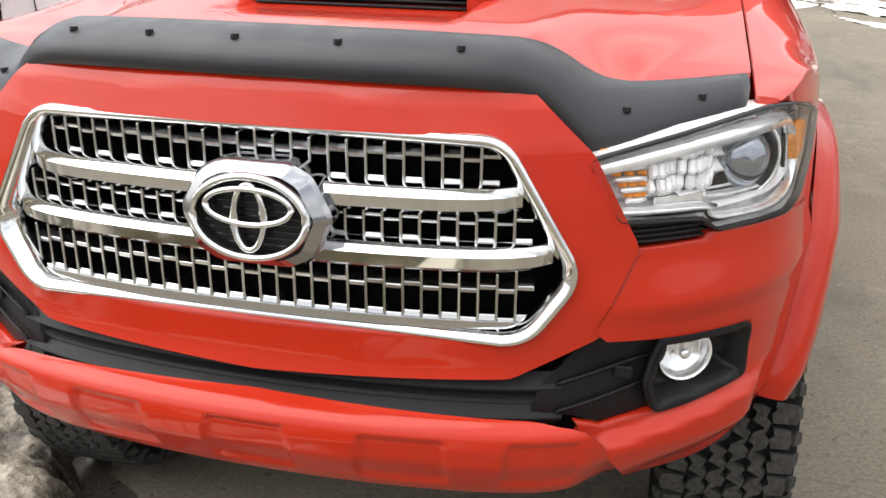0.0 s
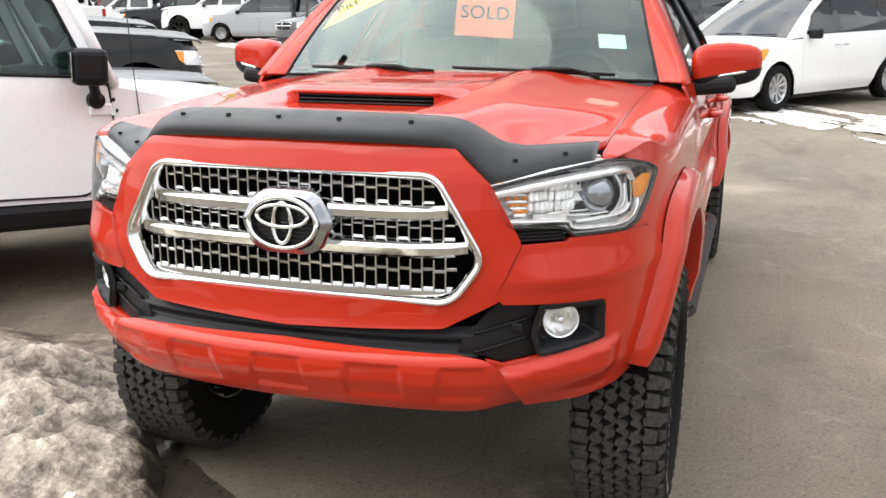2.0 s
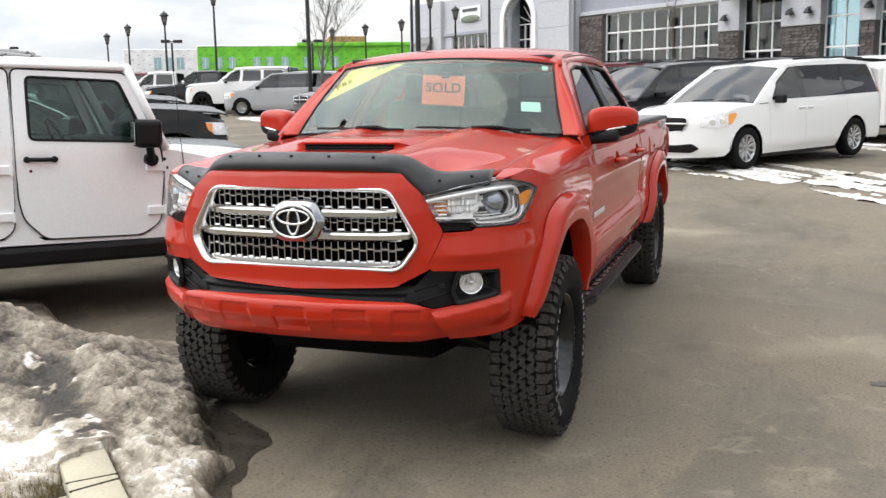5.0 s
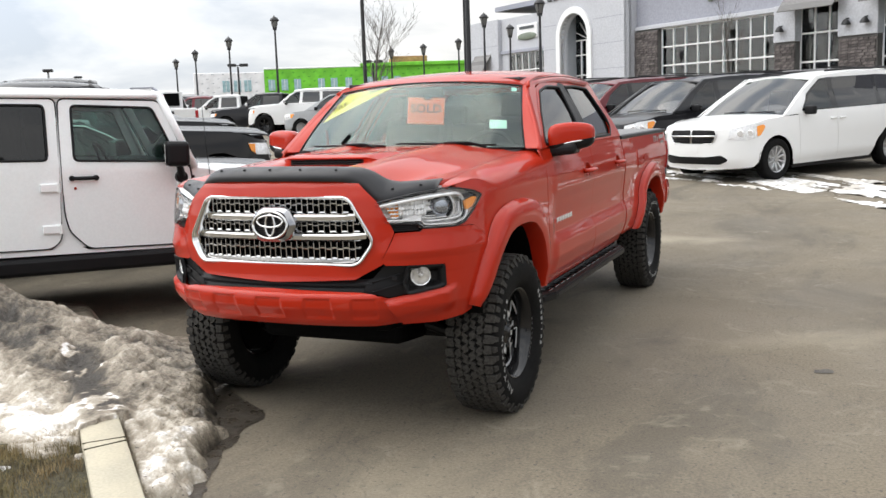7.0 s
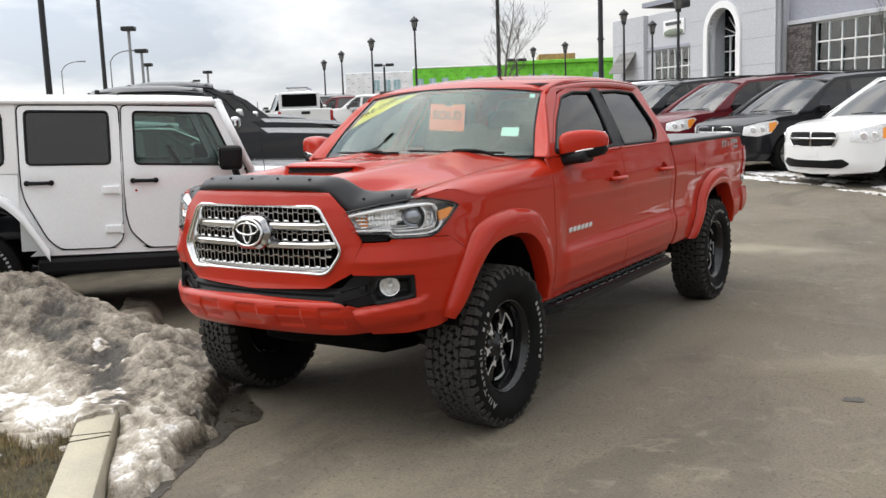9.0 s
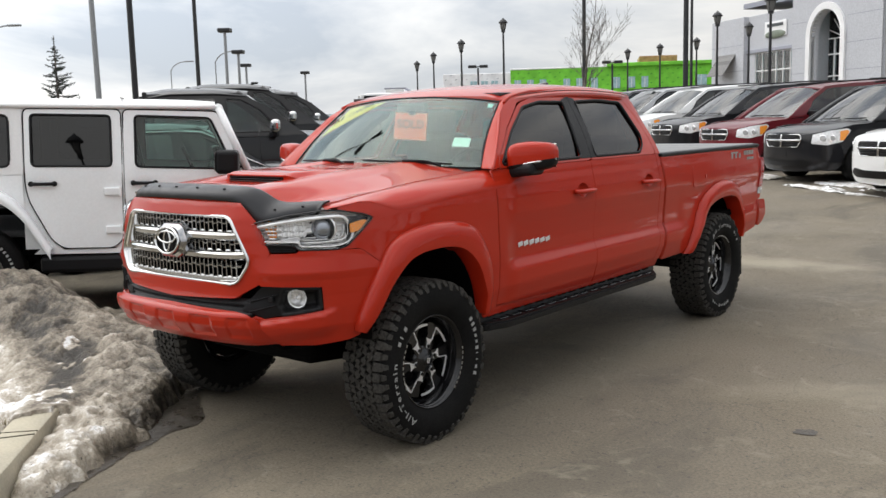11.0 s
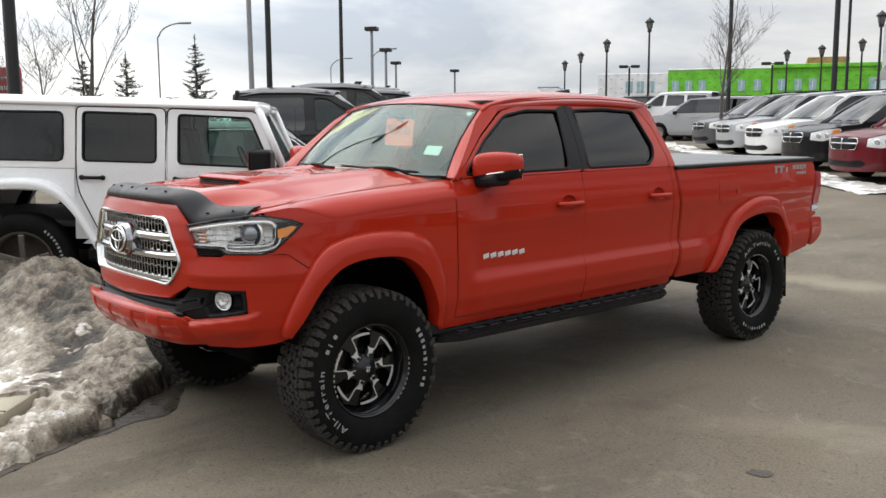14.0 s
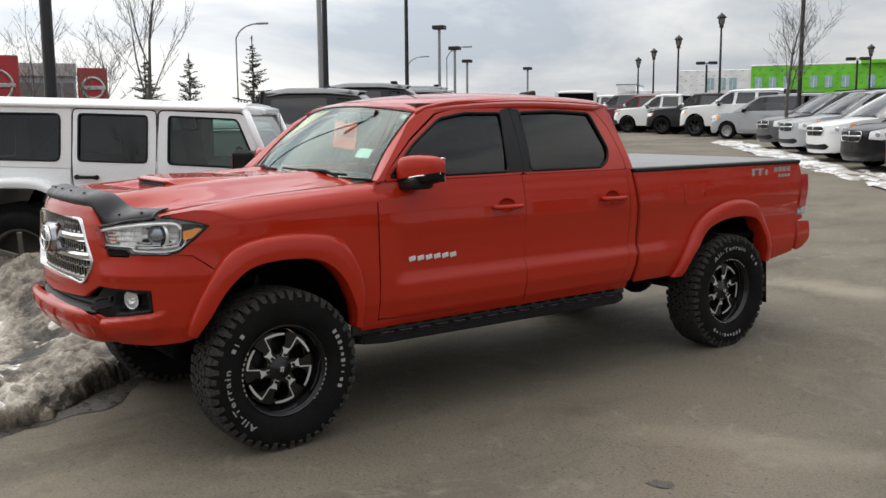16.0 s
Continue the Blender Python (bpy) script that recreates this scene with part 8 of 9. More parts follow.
    # roof
    sheet("hardtop_roof", [(-1, -.90), (1, -.90), (1, 1.72), (-1, 1.72)], lambda a, b: np.stack([a * .745, b, 1.795 - .02 * a * a - .06 * step(np.abs(a), .80, 1.02) - .015 * step(b, 1.4, 1.75)], -1), WHITE_TOP, car, .05, (.12, .2))
    for sd in (1, -1):
        v, f = tube_data([(sd * .748, y, 1.722) for y in np.linspace(-.88, 1.72, 12)], .020, 6, False, (.7, 1))
        link_mesh("roof_gutter", v, f, WHITE_TOP, car)
    part("roof_seam", box_bm((1.46, .012, .006), pose(0, .99, 1.790), .002, 1), BLACK, car)
    sheet("windscreen", [(-1, 0), (1, 0), (1, 1), (-1, 1)], lambda a, s: np.stack([a * (.70 - .02 * s), 1.975 - .24 * s, 1.20 + .50 * s], -1)[:, :] * np.array([-1, 1, 1]), OFFROAD_GLASS, car, .01, (.3, .3))
    for z, y in ((1.185, 1.985), (1.715, 1.745)):
        v, f = tube_data([(-.75, y, z), (.75, y, z)], .038, 8)
        link_mesh("windscreen_frame", v, f, WHITE_PAINT, car)
    part("windscreen_wiper", cyl_bm(.010, .008, (.30, 2.01, 1.20), (-.20, 1.985, 1.27), 8), BLACK, car)
    # hood, front fenders, nose
    hw = curve_of([(1.95, .70), (2.5, .655), (3.1, .60)])
    hz = curve_of([(1.95, 1.165), (2.5, 1.135), (3.0, 1.075), (3.12, 1.03)])
    sheet("hood", [(-1, 1.99), (1, 1.99), (1, 3.10), (-1, 3.10)], lambda a, b: np.stack([a * hw(b), b, hz(b) + .035 * (1 - a ** 4) - .10 * step(np.abs(a), .88, 1.0)], -1), WHITE_PAINT, car, .06, (.1, .1))
    for sd in (1, -1):
        part("inner_fender", box_bm((.30, 1.0, .06), pose(sd * .74, 2.75, 1.0, -2, 0, 0), .02, 2), WHITE_PAINT, car)
        part("headlamp", cyl_bm(.09, .085, (sd * .42, 3.08, .93), (sd * .42, 3.16, .93), 20), HEAD_GLASS, car)
        part("hood_latch", box_bm((.05, .09, .05), pose(sd * .64, 2.95, 1.07), .01), BLACK, car)
    part("hood_side", box_bm((1.24, 1.05, .34), pose(0, 2.55, .93), .04, 2), WHITE_PAINT, car)
    gr = empty("nose_grille")
    gr.parent = car
    part("grille_panel", box_bm((1.16, .06, .46), pose(0, 3.10, .86), .03, 2), WHITE_PAINT, gr)
    for i in range(7):
        part("grille_slot", box_bm((.045, .02, .28), pose(-.255 + i * .085, 3.135, .88), .01, 2), DARK, gr)
    part("front_bumper", box_bm((1.70, .22, .18), pose(0, 3.36, .60), .05, 3), BLACK, car)
    part("rear_bumper", box_bm((1.64, .16, .18), pose(0, -1.04, .60), .04, 3), BLACK, car)
    part("tailgate", box_bm((1.54, .06, .52), pose(0, -.95, .95), .02, 2), WHITE_PAINT, car)
    part("rear_glass", box_bm((1.40, .02, .48), pose(0, -.90, 1.46, -5, 0, 0), .01), OFFROAD_DARK, car)
    part("underbody", box_bm((1.30, 3.8, .22), pose(0, 1.2, .60), .04, 2), DARK, car)
    part("tub_floor", box_bm((1.45, 2.9, .06), pose(0, .55, .72), .02), CABIN, car)
    for x in (.36, -.36):
        s = empty("seat")
        s.parent = car
        part("seat_back", box_bm((.46, .14, .62), pose(x, 1.02, 1.22, 12, 0, 0), .05, 3), SEAT_CLOTH, s)
        part("headrest", box_bm((.24, .09, .17), pose(x, .94, 1.58, 8, 0, 0), .04, 3), SEAT_CLOTH, s)
    part("dashboard", box_bm((1.36, .26, .22), pose(0, 1.80, 1.13), .05, 3), CABIN, car)
    v, f = tube_data([Vector((-.36, 1.52, 1.20)) + Euler((radians(-65), 0, 0)).to_matrix() @ Vector((.18 * math.cos(w), .18 * math.sin(w), 0)) for w in (2 * math.pi * i / 24 for i in range(24))], .014, 6, True)
    link_mesh("steering_wheel", v, f, CABIN, car)
    for x in (.60, -.60):
        v, f = tube_data([(x, 1.05, .8), (x, .98, 1.66), (x, -.3, 1.66), (x, -.7, 1.2)], .03, 8)
        link_mesh("roll_bar", v, f, CABIN, car)
    return car


build_offroad()

# ---- dealership, far buildings, lamps, trees ----
STUCCO = material("pale_grey_panel", (0.52, 0.53, 0.56), 0.8, grain=0.08, grain_size=12, stain=0.3, stain_size=.4, stain_color=(0.44, 0.45, 0.48), bump=0.003, bump_size=30, per_object=0.05)
STUCCO_DARK = material("grey_blue_panel", (0.34, 0.35, 0.40), 0.8, grain=0.08, grain_size=12, stain=0.3, stain_size=.4, stain_color=(0.28, 0.29, 0.34), per_object=0.05)
WHITE_TRIM = material("white_trim", (0.85, 0.85, 0.85), 0.5, grain=0.03, grain_size=20, stain=0.15, stain_size=1)
STONE = material("dark_ledgestone", (0.075, 0.066, 0.066), 0.9, grain=0.3, grain_size=14, stain=0.5, stain_size=3, stain_color=(0.19, 0.165, 0.15), bump=0.01, bump_size=25, per_object=0.45)
MORTAR = material("mortar", (0.10, 0.095, 0.09), 0.95, grain=0.2, grain_size=30)
SHOP_GLASS = glass("shop_glass", (0.70, 0.86, 0.88), 0.02, 1.75)
SHOP_INSIDE = material("shop_interior", (0.52, 0.62, 0.62), 0.9, grain=0.5, grain_size=.8, stain=0.8, stain_size=.6, stain_color=(0.12, 0.19, 0.21))
FILM_BLUE = material("pale_blue_window", (0.34, 0.50, 0.54), 0.25, spec=0.6, grain=0.2, grain_size=3)
TEAL = material("teal_poster", (0.12, 0.40, 0.46), 0.6, grain=0.3, grain_size=3)
SHINGLE = material("grey_shingle", (0.20, 0.195, 0.19), 0.9, grain=0.25, grain_size=30, per_object=0.25)
POLE = material("black_pole_paint", (0.014, 0.014, 0.016), 0.45, grain=0.15, grain_size=30, stain=0.3, stain_size=3, stain_color=(0.03, 0.03, 0.03))
GALV = material("galvanised_pole", (0.30, 0.31, 0.32), 0.5, 0.6, grain=0.1, grain_size=20)
LANTERN = material("lantern_glass", (0.16, 0.16, 0.155), 0.3, grain=0.1, grain_size=40)
GREEN_WRAP = material("green_sheathing", (0.19, 0.62, 0.045), 0.7, grain=0.12, grain_size=1.2, stain=0.5, stain_size=.9, stain_color=(0.13, 0.47, 0.03))
WHITE_WRAP = material("white_house_wrap", (0.90, 0.90, 0.91), 0.7, grain=0.08, grain_size=1.5, stain=0.4, stain_size=1.2, stain_color=(0.78, 0.79, 0.81))
PLY = material("plywood", (0.42, 0.26, 0.11), 0.85, grain=0.2, grain_size=3, stain=0.3, stain_size=.7)
BARK = material("grey_bark", (0.13, 0.115, 0.10), 0.95, grain=0.35, grain_size=20, stain=0.4, stain_size=4)
NEEDLE = material("spruce_needles", (0.030, 0.042, 0.030), 0.9, grain=0.5, grain_size=6, stain=0.5, stain_size=2, stain_color=(0.055, 0.06, 0.045))
FAR_RED = material("sign_red", (0.40, 0.025, 0.03), 0.5, grain=0.06, grain_size=2)
SIGN_DARK = material("dark_sign_metal", (0.07, 0.08, 0.085), 0.4, grain=0.1, grain_size=5)
SIGN_GREEN = material("grey_green_sign", (0.16, 0.19, 0.14), 0.4, grain=0.1, grain_size=5)

SHOP = Matrix(((.80, .60, 0, -8.1), (-.60, .80, 0, 46.65), (0, 0, 1.06, -.06), (0, 0, 0, 1)))  # along the front, into the building, up
BASE = 1.05


def wall_box(name, s0, s1, z0, z1, depth, mat, parent, out=0.0, bevel=.02, label=""):
    """A box on the shop's front, s along it, its face 'out' before the front line."""
    o = part(name, box_bm((s1 - s0, depth + out, z1 - z0), Matrix.Translation(((s0 + s1) / 2, (depth - out) / 2, (z0 + z1) / 2)), bevel, 1), mat, parent, label)
    return o


def glazed_front(parent, s0, s1, z0, z1, cols, rows, posters=(), y=.10):
    """A window front: frame bars, single panes, and the dim room behind."""
    w = new("window")
    w.parent = parent
    tagged(w, "glazed shop front with pale mullions")
    part("room_back", box_bm((s1 - s0, .05, z1 - z0), Matrix.Translation(((s0 + s1) / 2, 2.4, (z0 + z1) / 2))), SHOP_INSIDE, w)
    dx, dz = (s1 - s0) / cols, (z1 - z0) / rows
    pane = box_bm((dx - .07, .012, dz - .07))
    me = bpy.data.meshes.new("pane")
    pane.to_mesh(me)
    pane.free()
    me.materials.append(SHOP_GLASS)
    for i in range(cols):
        for j in range(rows):
            p = new("pane", me)
            p.parent = w
            p.matrix_basis = Matrix.Translation((s0 + dx * (i + .5), y, z0 + dz * (j + .5)))
    for i in range(cols + 1):
        part("mullion", box_bm((.07, .10, z1 - z0), Matrix.Translation((s0 + dx * i, y, (z0 + z1) / 2)), .01, 1), WHITE_TRIM, w)
    for j in range(rows + 1):
        part("transom", box_bm((s1 - s0, .10, .07), Matrix.Translation(((s0 + s1) / 2, y - .003, z0 + dz * j)), .01, 1), WHITE_TRIM, w)
    for a, b, c, d in posters:
        part("poster", box_bm((b - a, .01, d - c), Matrix.Translation(((a + b) / 2, y + .06, (c + d) / 2))), TEAL, w, "teal window poster")
    return w


def stone_pier(parent, s0, s1, z0, z1, out):
    """A pier faced with single ledge stones."""
    p = new("stone_pier")
    p.parent = parent
    wall_box("core", s0, s1, z0, z1, .4, MORTAR, p, out - .03, .005)
    rng = random.Random(int(s0 * 100))
    meshes = []
    for L in (.24, .34, .46):
        b = box_bm((L - .014, .06, .104), None, .008, 1)
        me = bpy.data.meshes.new("stone")
        b.to_mesh(me)
        b.free()
        me.materials.append(STONE)
        meshes.append((L, me))
    z = z0 + .06
    while z < z1 - .05:
        s = s0
        while s < s1 - .1:
            L, me = rng.choice(meshes)
            o = new("stone", me)
            o.parent = p
            fit_l = min(L, s1 - s)
            o.matrix_basis = Matrix.Translation((s + fit_l / 2, -out + .01 + rng.uniform(-.018, .012), z)) @ Matrix.Diagonal((fit_l / L, 1, 1, 1))
            s += L
        z += .118
    return p


def build_dealership():
    b = empty("dealership_building", SHOP, "pale grey car dealership with arched entrance and glazed front", "building")
    # arched entrance tower
    t = new("tower")
    t.parent = b
    c, r_in, r_out = -4.30, 1.27, 1.62
    arch = [(c + r_in * math.cos(q), 5.30 + r_in * math.sin(q)) for q in np.linspace(0, math.pi, 18)]
    outl = [(-7.30, BASE - .6), (c - r_in, BASE - .6)] + arch[::-1] + [(c + r_in, BASE - .6), (0, BASE - .6), (0, 9.6), (-7.30, 9.6)]
    sheet("tower_front", outl, lambda a, z: np.stack([a, -.9 + 0 * a, z], -1), STUCCO, t, .5, (3, 3))
    wall_box("tower_core", -7.30, -5.75, BASE - .6, 9.6, 4, STUCCO, t, .6)
    wall_box("tower_core", -2.85, 0, BASE - .6, 9.6, 4, STUCCO, t, .6)
    wall_box("tower_core", -7.28, -.02, 7.2, 9.58, 4, STUCCO, t, .55)
    for s0, s1 in ((-7.3, -5.98), (-2.62, 0)):
        for z in (2.2, 3.5, 4.8, 6.1, 7.4, 8.7):
            part("panel_joint", box_bm((s1 - s0, .012, .03), Matrix.Translation(((s0 + s1) / 2, -.903, z))), STUCCO_DARK, t)
    for z in (8.05,):
        part("panel_joint", box_bm((7.3, .012, .03), Matrix.Translation((-3.65, -.903, z))), STUCCO_DARK, t)
    # white arch ring
    vs, fs = [], []
    path = [(c - r_in, BASE - .5)] + [(c + r_in * math.cos(q), 5.30 + r_in * math.sin(q)) for q in np.linspace(math.pi, 0, 24)] + [(c + r_in, BASE - .5)]
    path2 = [(c - r_out, BASE - .5)] + [(c + r_out * math.cos(q), 5.30 + r_out * math.sin(q)) for q in np.linspace(math.pi, 0, 24)] + [(c + r_out, BASE - .5)]
    for (a, z), (a2, z2) in zip(path, path2):
        vs += [(a, -.70, z), (a, -1.02, z), (a2, -1.02, z2), (a2, -.88, z2)]
    for i in range(len(path) - 1):
        for j in range(3):
            fs.append([i * 4 + j, i * 4 + j + 1, i * 4 + j + 5, i * 4 + j + 4])
    link_mesh("arch_ring", vs, fs, WHITE_TRIM, t, "white arch surround", smooth=False)
    part("arch_glass", box_bm((2.6, .02, 6.2), Matrix.Translation((c, .25, 3.9))), SHOP_GLASS, t)
    part("arch_room", box_bm((2.6, .05, 6.2), Matrix.Translation((c, 1.8, 3.9))), SHOP_INSIDE, t)
    for s in (-.75, -.25, .25, .75):
        part("arch_mullion", box_bm((.06, .08, 4.2), Matrix.Translation((c + s, .2, 3.1))), WHITE_TRIM, t)
    for z in (2.2, 3.3, 4.4, 5.2):
        part("arch_transom", box_bm((2.5, .08, .06), Matrix.Translation((c, .2, z))), WHITE_TRIM, t)
    for q in np.linspace(.35, math.pi - .35, 6):
        part("arch_ray", cyl_bm(.03, .03, (c + .35 * math.cos(q), .2, 5.2 + .35 * math.sin(q)), (c + 1.3 * math.cos(q), .2, 5.2 + 1.3 * math.sin(q)), 6), WHITE_TRIM, t)
    # sign letters as plain bars
    sg = new("sign")
    sg.parent = t
    for i in range(8):
        x = -6.55 + i * .58
        part("sign_bar", box_bm((.40, .10, .60 if i in (0, 3) else .44), Matrix.Translation((x, -.96, 7.72 if i in (0, 3) else 7.64)), .05, 2), SIGN_DARK, sg)
    # right wing
    w = new("right_wing")
    w.parent = b
    wall_box("upper_wall", 0, 40, 5.45, 8.2, 3, STUCCO_DARK, w, .05)
    wall_box("band", 0, 9.65, 5.25, 5.45, .5, STUCCO, w, .18)
    stone_pier(w, .05, 1.80, BASE - .5, 5.2, .20)
    glazed_front(w, 1.85, 9.45, BASE - .3, 5.22, 9, 5, ((2.0, 2.75, 1.6, 3.2), (6.6, 7.4, 1.5, 3.6)))
    sx = 9.5
    for p0, p1, g1, cols in ((9.50, 10.60, 12.85, 3), (12.85, 14.65, 16.45, 2), (16.45, 17.05, 20.0, 4), (20.0, 21.6, 26.0, 6), (26.0, 27.6, 32.0, 6), (32.0, 33.4, 38, 6)):
        stone_pier(w, p0, p1, BASE - .5, 3.95, .30) if p0 < 21 else wall_box("pier", p0, p1, BASE - .5, 3.95, .4, STONE, w, .3)
        wall_box("pier_cap", p0 - .04, p1 + .04, 3.95, 5.46, .4, STUCCO, w, .36)
        glazed_front(w, p1 + .02, g1 - .02, BASE - .3, 5.40, cols, 4, ((p1 + .8, p1 + 1.5, 1.6, 3.9),) if cols == 3 else ())
        for s in ((p0 + .45,) if p1 - p0 < 1.3 else (p0 + .5, p1 - .42)):
            sc = new("wall_lamp")
            sc.parent = w
            v, f = lathe([(.18, .03), (.14, .10), (.0, .19), (-.04, .19)], 16, "z")
            link_mesh("shade", v, f, POLE, sc).matrix_basis = Matrix.Translation((s, -.55, 4.42))
            part("arm", cyl_bm(.025, .025, (s, -.36, 4.62), (s, -.55, 4.60), 8), POLE, sc)
        # shingled awning above each glazed bay
        aw = new("awning")
        aw.parent = w
        for r in range(6):
            part("shingle_course", box_bm((g1 - p1 + .6, .34, .04), pose((p1 + g1) / 2, -1.05 + r * .20, 5.25 + r * .23, 49, 0, 0), .005, 1), SHINGLE, aw)
    for i, (x, wd, hh) in enumerate(((5.4, .30, .42), (5.8, .34, .34), (6.2, .34, .34), (6.6, .38, .36))):
        part("sign_bar", box_bm((wd, .10, hh), Matrix.Translation((x, -.12, 6.35)), .04, 2), SIGN_GREEN, w)
    bm = bmesh.new()
    bmesh.ops.create_uvsphere(bm, u_segments=20, v_segments=10, radius=.36, matrix=Matrix.Translation((8.2, -.10, 6.55)) @ Matrix.Diagonal((1, .25, 1, 1)))
    part("round_sign", bm, SIGN_DARK, w, "round dark sign", True)
    # left wing
    l = new("left_wing")
    l.parent = b
    wall_box("wall", -17.0, -7.3, 5.0, 7.1, 3, STUCCO, l, .0)
    wall_box("wall", -17.0, -13.2, BASE - .6, 7.1, 3, STUCCO, l, .3)
    wall_box("wall", -13.3, -12.4, BASE - .6, 5.0, .5, STUCCO, l, .0)
    wall_box("band", -13.2, -7.3, 4.95, 5.15, .4, STUCCO_DARK, l, .12)
    glazed_front(l, -12.4, -7.4, BASE - .3, 4.95, 7, 4)
    for z in (2.6, 4.0, 5.5):
        part("panel_joint", box_bm((3.8, .012, .03), Matrix.Translation((-15.1, -.303, z))), STUCCO_DARK, l)
    bm = bmesh.new()
    bmesh.ops.create_uvsphere(bm, u_segments=20, v_segments=8, radius=1.0, matrix=Matrix.Translation((-10.2, -.08, 5.85)) @ Matrix.Diagonal((1.05, .06, .22, 1)))
    part("oval_sign", bm, SIGN_GREEN, l, "pale oval sign", True)
    part("sign_board", box_bm((2.2, .08, .85), Matrix.Translation((-10.2, -.04, 6.15)), .03, 2), WHITE_TRIM, l)
    for i in range(8):
        part("sign_bar", box_bm((.17, .04, .17), Matrix.Translation((-10.9 + i * .2, -.10, 6.36))), SIGN_DARK, l)
    part("red_sign", box_bm((.55, .10, .42), Matrix.Translation((-7.95, -.06, 6.35)), .1, 3), FAR_RED, l, "small red sign")
    aw = new("awning")
    aw.parent = l
    for r in range(6):
        part("shingle_course", box_bm((2.0, .34, .04), pose(-15.1, -1.1 + r * .16, 3.9 + r * .22, 52, 0, 0), .005, 1), SHINGLE, aw)
    part("roof", box_bm((57, 14, .3), Matrix.Translation((11.5, 9, 8.1))), STUCCO_DARK, b)
    part("side_wall", box_bm((.3, 14, 7), Matrix.Translation((-16.9, 8, 3.6))), STUCCO, b)
    return b


build_dealership()


def build_green_building():
    """A long building under construction, sheathed in green and white."""
    a, bq = Vector((-62.35, 78.15)), Vector((-56.38, 82.69))
    d = (Vector((-30.0, 97.5)) - bq).normalized()
    b = empty("unfinished_building", None, "long unfinished building in bright green and white sheathing", "building")

    def block(name, p, q, z0, z1, mat, depth=14):
        mid, ln = (p + q) / 2, (q - p).length
        t = (q - p).normalized()
        ang = math.degrees(math.atan2(t.y, t.x))
        n = Vector((-t.y, t.x))
        o = mid + n * depth / 2
        return part(name, box_bm((ln, depth, z1 - z0), pose(o.x, o.y, (z0 + z1) / 2, 0, 0, ang), .05, 1), mat, b), ang

    _, ang = block("white_wing", a, bq, .6, 6.62, WHITE_WRAP)
    end = bq + d * 34
    _, ang2 = block("green_wing", bq, end, .6, 6.9, GREEN_WRAP)
    u = (bq - a).normalized()
    block("low_wing", a - u * 5.6, a - u * .02, .6, 4.55, WHITE_WRAP, 10)
    block("low_wing", a - u * 6.4, a - u * 4.4, .6, 5.15, WHITE_WRAP, 8)
    block("low_roof", a - u * 6.6, a - u * 4.2, 5.15, 5.32, STUCCO_DARK, 8.4)
    block("parapet", bq + d * 10.5 + Vector((.3, -.4)), end, 6.85, 7.25, GREEN_WRAP, 12)
    block("parapet", bq + d * 14.0, bq + d * 18.0, 7.2, 7.9, PLY, 6)
    block("eave", bq + Vector((.05, -.1)), bq + d * 11, 6.85, 7.02, WHITE_WRAP, 10)
    block("plywood_band", bq + Vector((.06, -.12)), bq + d * 34 + Vector((.06, -.12)), .6, 3.7, PLY, 1)
    for base, t, an, ss in ((a, (bq - a).normalized(), ang, (3.4, 4.6, 5.7)), (bq, d, ang2, (.8, 2.2, 3.6, 6.2, 7.6, 9.2, 11.6, 13.2, 14.6, 20.5, 23, 25.5))):
        for s in ss:
            p = base + t * s + Vector((t.y, -t.x)) * .06
            w = new("window")
            w.parent = b
            w.matrix_basis = pose(p.x, p.y, 5.15, 0, 0, an)
            big = s > 20
            part("window_pane", box_bm((1.2 if big else .72, .06, 1.2 if big else 1.15), None, .01), WHITE_WRAP if big and s > 21 else FILM_BLUE, w)
            part("window_lining", box_bm((.74, .04, 1.2), Matrix.Translation((0, .06, 0))), TEAL, w)
            part("window_frame", box_bm((.05, .09, 1.2), None), WHITE_TRIM, w)
    # marks printed on the sheathing
    rng = random.Random(3)
    for base, t, an, ln, mat in ((bq, d, ang2, 33, FAR_RED), (a, (bq - a).normalized(), ang, 7.3, SIGN_DARK)):
        vs, fs = [], []
        for row in range(6):
            for i in range(int(ln / 1.15)):
                s, z = i * 1.15 + (row % 2) * .55 + .2, 4.0 + row * .48
                if z > 6.5:
                    continue
                p = base + t * s + Vector((t.y, -t.x)) * .065
                k = len(vs)
                w, h = .24, .07
                vs += [(p.x, p.y, z), (p.x + t.x * w, p.y + t.y * w, z + .05), (p.x + t.x * w, p.y + t.y * w, z + h + .05), (p.x, p.y, z + h)]
                fs.append([k, k + 1, k + 2, k + 3])
        o = link_mesh("wrap_print", vs, fs, material("wrap_print_" + mat.name, (.05, .30, .02) if mat is FAR_RED else (.45, .47, .50), .7, grain=.1, grain_size=3), b, smooth=False)
        tagged(o, kind="stuff")
    return b


build_green_building()


